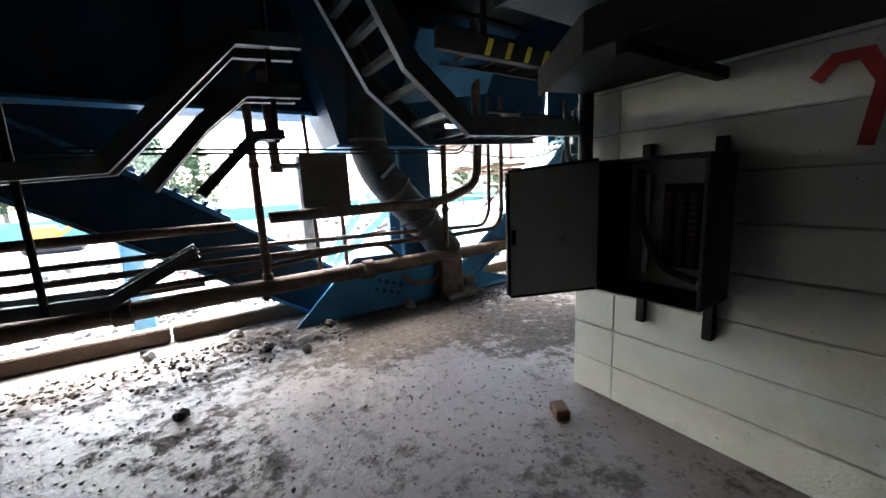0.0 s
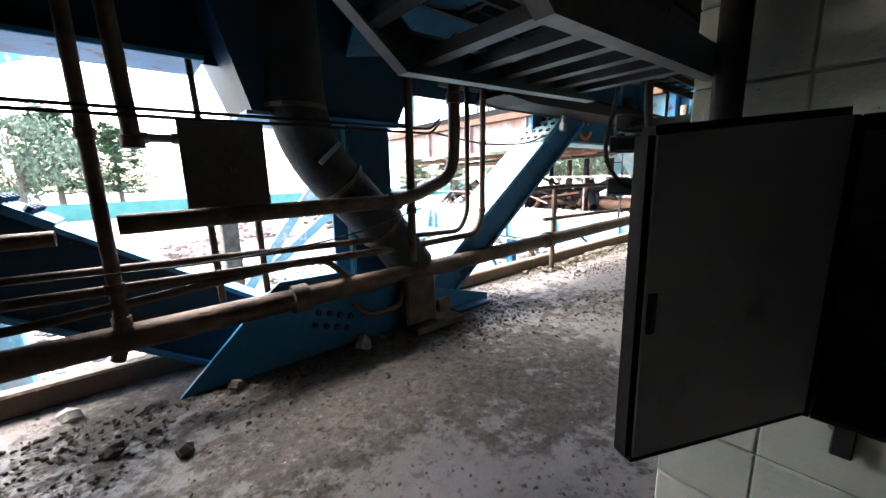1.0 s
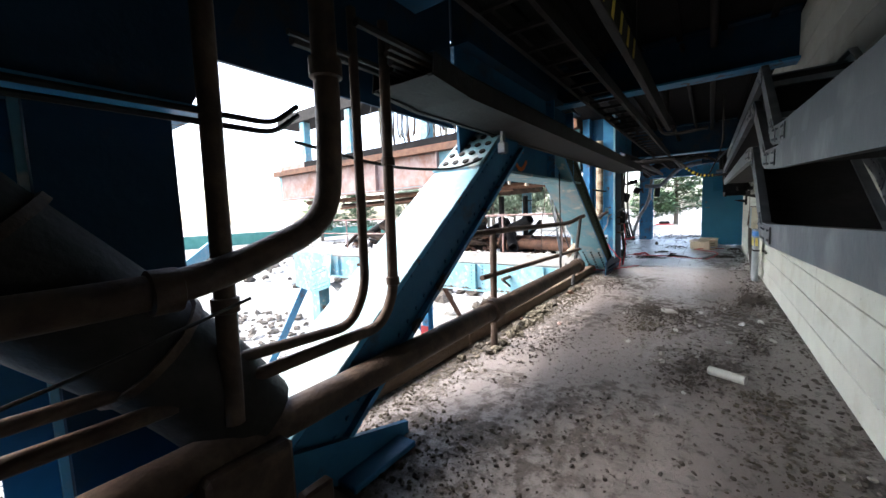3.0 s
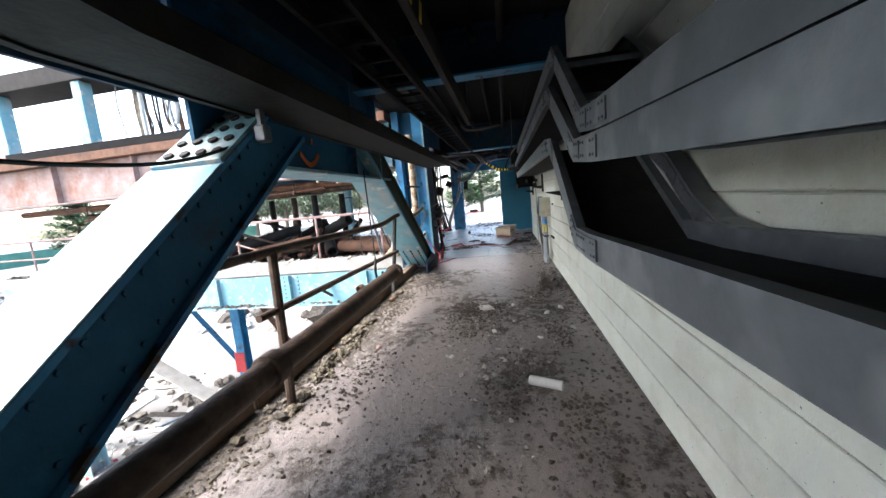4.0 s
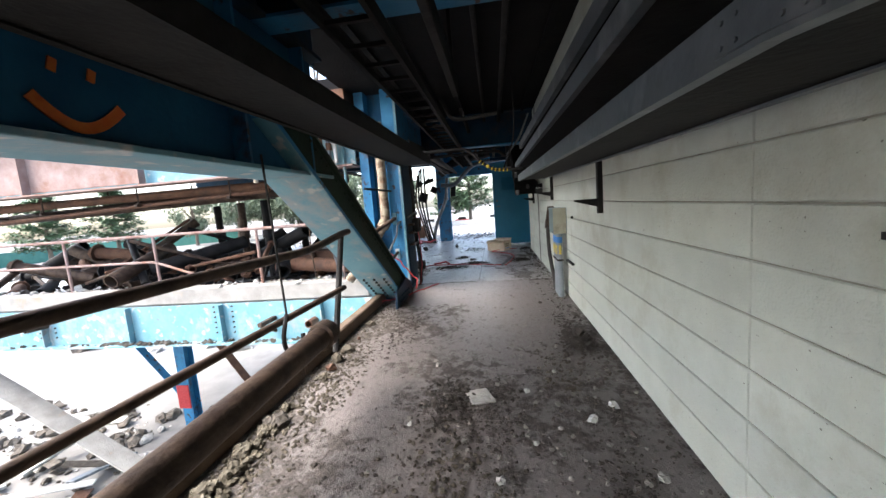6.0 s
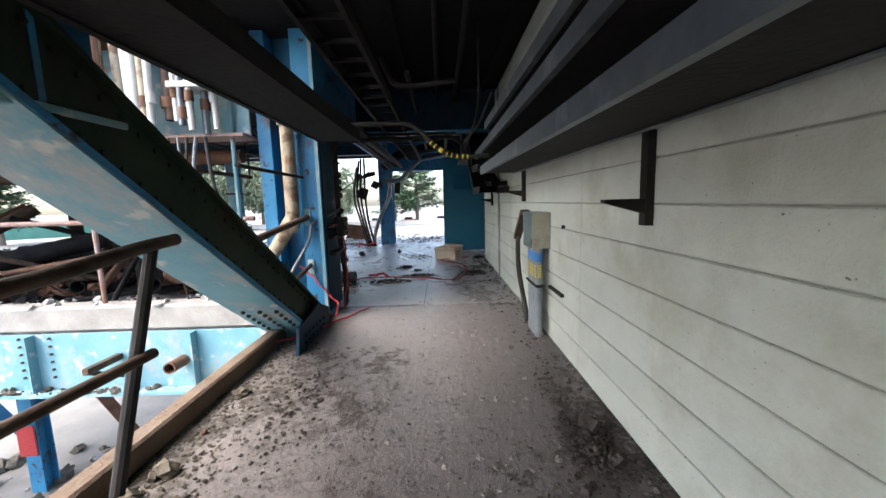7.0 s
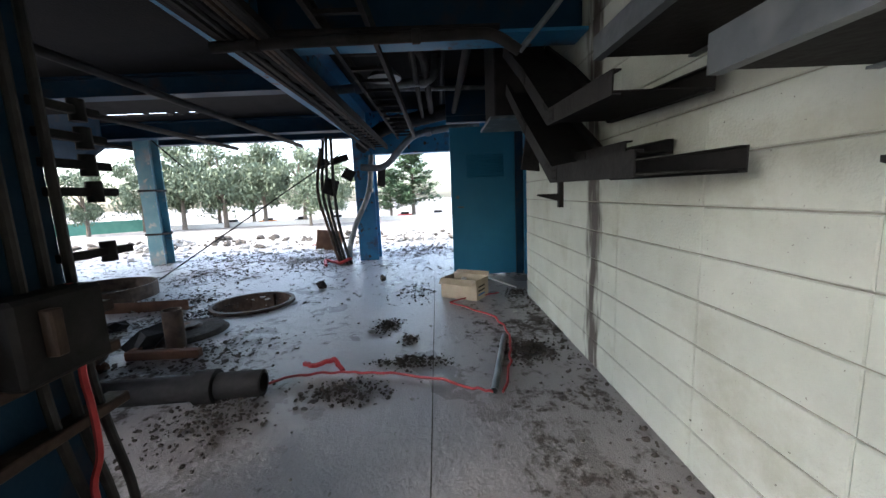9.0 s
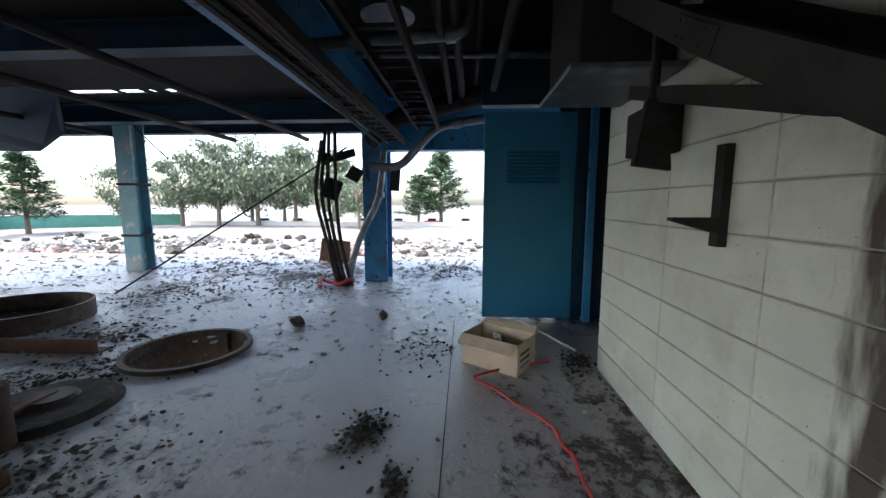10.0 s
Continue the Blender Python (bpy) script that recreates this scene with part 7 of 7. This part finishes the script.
scatter("start_dirt", M_FLOOR_CRUMB, "brown crumbs strewn over the floor", "dirt", 6500, lambda r: (r.uniform(-1.6, 2.6), r.uniform(0.9, 3.45), 0.0), 0.0015, 0.009, 73, 0.5)
scatter("start_dirt", M_CRUMB, "crumbs strewn along the gusset", "dirt", 2600, lambda r: (r.uniform(-1.6, 3.2), 3.2 - abs(r.gauss(0, 0.25)), 0.0), 0.002, 0.015, 74)
scatter("floor_chips", M_CHIP, "pale chips strewn over the floor", "chips", 480, lambda r: (r.gauss(5.4, 1.1), r.gauss(2.0, 0.4), 0.0), 0.003, 0.022, 75)
scatter("floor_chips", M_FLOOR_CRUMB, "dark crumbs strewn over the floor", "chips", 3600, lambda r: (r.gauss(5.2, 1.5), min(3.4, max(1.3, r.gauss(2.1, 0.55))), 0.0), 0.002, 0.011, 76, 0.5)
for k, (cx, cy, sx, sy, n) in enumerate(((5.35, 2.35, 0.35, 0.3, 420), (5.75, 2.15, 0.3, 0.2, 260), (4.7, 1.95, 0.3, 0.22, 320), (4.2, 1.65, 0.3, 0.2, 260), (4.35, 2.0, 0.25, 0.2, 220), (5.3, 1.6, 0.5, 0.14, 320), (6.3, 1.7, 0.4, 0.2, 320), (6.1, 2.1, 0.2, 0.14, 160), (7.4, 1.5, 0.5, 0.12, 220), (3.6, 1.6, 0.4, 0.2, 260), (3.4, 2.3, 0.5, 0.4, 300), (4.6, 3.0, 0.7, 0.2, 500), (6.2, 3.2, 0.8, 0.12, 500), (7.3, 3.0, 0.6, 0.2, 420), (2.6, 2.7, 0.7, 0.3, 500))):
    scatter("dirt_patch", M_DIRT if k % 3 else M_CRUMB, "patch of coarse dark dirt on the corridor floor", "dirt", n, heap(cx, cy, sx, sy, 0.008), 0.003, 0.015, 130 + k, 0.55)
rng = random.Random(66)
for k in range(18):
    x = rng.uniform(3.6, 7.6)
    s = rng.uniform(0.022, 0.055)
    tagged(Geo().chunk((x, 3.46 - s - rng.random() * 0.07, s * 0.5), s, rng).out("clod", rng.choice((M_CRUMB, M_RUBBLE, M_CRUMB, M_RUST))), "crumbling clod of dirt lying against the kerb", "clod", "clods along the kerb")
for k, (x, y, size) in enumerate(((4.18, 3.27, 0.05), (4.32, 3.3, 0.06), (4.6, 3.3, 0.075), (4.72, 3.34, 0.06), (4.95, 3.33, 0.07), (5.1, 3.28, 0.05), (5.22, 3.36, 0.085), (5.36, 3.34, 0.07), (5.5, 3.38, 0.075), (5.66, 3.38, 0.06), (5.9, 3.4, 0.05), (6.3, 3.36, 0.045))):
    g, r2 = Geo(), random.Random(300 + k)
    for m in range(34):
        w = Vector((r2.gauss(0, 0.5), r2.gauss(0, 0.45), 0)) * size
        lump = size * r2.uniform(0.12, 0.42)
        g.chunk((x + w.x, min(3.46, y + w.y), max(lump * 0.4, size * 0.7 * math.exp(-w.length_squared / size ** 2 * 1.6) - lump * 0.3)), lump, r2, 0.8)
    tagged(g.out("clod", M_CLOD), "crumbling yellow-brown clump of dirt lying against the kerb", "clod", kind="stuff")
scatter("wall_dirt", M_FLOOR_CRUMB, "dirt along the foot of the block wall", "dirt", 900, lambda r: (r.uniform(2.4, 12.5), 1.3 + abs(r.gauss(0, 0.14)), 0.0), 0.003, 0.02, 77)
scatter("floor_chips", M_CHIP, "pale chips strewn over the far floor", "chips", 160, area(7.5, 12.8, 1.35, 3.6), 0.003, 0.014, 78)
for k, (cx, cy, sx, sy, n) in enumerate(((11.76, 2.78, 0.22, 0.14, 90), (11.09, 1.62, 0.22, 0.2, 160), (10.98, 2.5, 0.14, 0.3, 110), (11.4, 2.55, 0.12, 0.08, 30), (5.95, 2.4, 0.4, 0.25, 160), (6.9, 1.48, 0.3, 0.16, 260), (10.6, 2.9, 0.2, 0.35, 110), (10.4, 3.6, 0.5, 0.4, 160), (12.3, 4.9, 0.5, 0.4, 120), (12.9, 2.6, 0.5, 0.35, 60), (12.7, 1.4, 0.25, 0.15, 80))):
    scatter("dirt_pile", M_DIRT, "small pile of dark dirt on the floor", "dirt", n * 5, heap(cx, cy, sx * 0.85, sy * 0.85, 0.03), 0.002, 0.016, 80 + k, 0.6)
scatter("deck_rubble", M_RUBBLE_PALE, "broken concrete strewn over the open deck", "rubble", 2200, area(12.6, 18.1, 1.5, 13.0), 0.003, 0.034, 95, 0.3)
scatter("deck_rubble", M_DIRT, "dark dirt strewn over the open deck", "dirt", 1500, area(11.5, 18.1, 3.2, 12.0), 0.003, 0.02, 96, 0.25)
scatter("deck_rubble", M_RUBBLE_PALE, "pale rubble at the deck's end", "rubble", 600, lambda r: (17.9 - abs(r.gauss(0, 1.0)), r.uniform(-1, 12), 0.0), 0.01, 0.08, 97, 0.5)
for k, (cx, cy, sx, sy, n) in enumerate(((13.0, 5.6, 0.5, 0.6, 240), (15.6, 4.5, 1.0, 0.7, 420), (14.6, 6.2, 1.2, 0.8, 420), (16.5, 6.6, 1.0, 1.6, 420), (11.3, 4.1, 0.5, 0.4, 260), (10.9, 4.9, 0.5, 0.5, 260), (16.6, 2.6, 0.9, 0.7, 260), (12.1, 5.3, 0.4, 0.3, 160))):
    scatter("deck_dirt", M_FLOOR_CRUMB if k % 3 else M_DIRT, "drift of dirt and broken flakes on the deck", "dirt", n * 2, heap(cx, cy, sx, sy, 0.02), 0.003, 0.024, 110 + k, 0.3)
scatter("upstand_crumbs", M_RUBBLE_PALE, "crumbs on the concrete upstand", "rubble", 260, lambda r: (r.uniform(8.9, 9.3), r.uniform(4.0, 13), 0.19), 0.008, 0.05, 98)
scatter("flange_dirt", M_RUBBLE, "dirt lying on the girder's lower flange", "dirt", 220, lambda r: (r.uniform(8.75, 8.86), r.gauss(7.2, 1.2), -0.63), 0.008, 0.05, 99)

# floor joints
for nm, lo, hi in (("floor_joint", (9.325, 2.355, 0.0), (13.7, 2.36, 0.003)), ("floor_joint", (9.315, 2.362, 0.0), (9.323, 3.25, 0.003))):
    tagged(Geo().box(lo, hi).out(nm, M_DIRT), "dirt-filled joint in the floor", "joint", kind="structure")

# ---- blocks of the walls ----
COURSE, Z_FIRST = 0.1835, 0.18


def block_mesh(w, h):
    """A block face, front towards +y, with eased edges."""
    e, d = 0.004, 0.03
    v = [(0, -d, 0), (w, -d, 0), (w, -d, h), (0, -d, h), (0, -e, 0), (w, -e, 0), (w, -e, h), (0, -e, h), (e, 0, e), (w - e, 0, e), (w - e, 0, h - e), (e, 0, h - e)]
    f = [(0, 1, 5, 4), (1, 2, 6, 5), (2, 3, 7, 6), (3, 0, 4, 7), (4, 5, 9, 8), (5, 6, 10, 9), (6, 7, 11, 10), (7, 4, 8, 11), (8, 9, 10, 11)]
    me = bpy.data.meshes.new("block")
    me.from_pydata(v, [], [tuple(reversed(q)) for q in f])
    me.materials.append(M_CREAM)
    return me


def lay_blocks(wall, length_marks, place, turn):
    cache = {}
    z_marks = [0.002, Z_FIRST]
    while z_marks[-1] + COURSE < CEIL:
        z_marks.append(z_marks[-1] + COURSE)
    z_marks.append(CEIL - 0.002)
    for a, b in zip(length_marks, length_marks[1:]):
        for z0, z1 in zip(z_marks, z_marks[1:]):
            w, h = round(b - a - 0.0025, 4), round(z1 - z0 - 0.006, 4)
            if w < 0.02 or h < 0.02:
                continue
            if (w, h) not in cache:
                cache[w, h] = block_mesh(w, h)
            ob = new("block", cache[w, h])
            ob.parent = wall
            ob.matrix_basis = place(a, z0) @ turn
            ob.location.y += random.uniform(-0.0008, 0.0008)


marks = [WX + 0.013, 5.22, 7.6, 8.68, 9.27, 9.84, 10.5, 11.2, 11.81, W_END - 0.006]
lay_blocks(bpy.data.objects["wall_south"], marks, lambda a, z: pose(a, WY, z + 0.003), Matrix())
marks = [WY - 0.001 - v for v in (0.0, 0.219)]
while marks[-1] > -6.0:
    marks.append(marks[-1] - 2.44)
lay_blocks(bpy.data.objects["wall_corner"], sorted(marks), lambda a, z: pose(WX, a, z + 0.003), pose(0, 0, 0, 0, 0, 90))
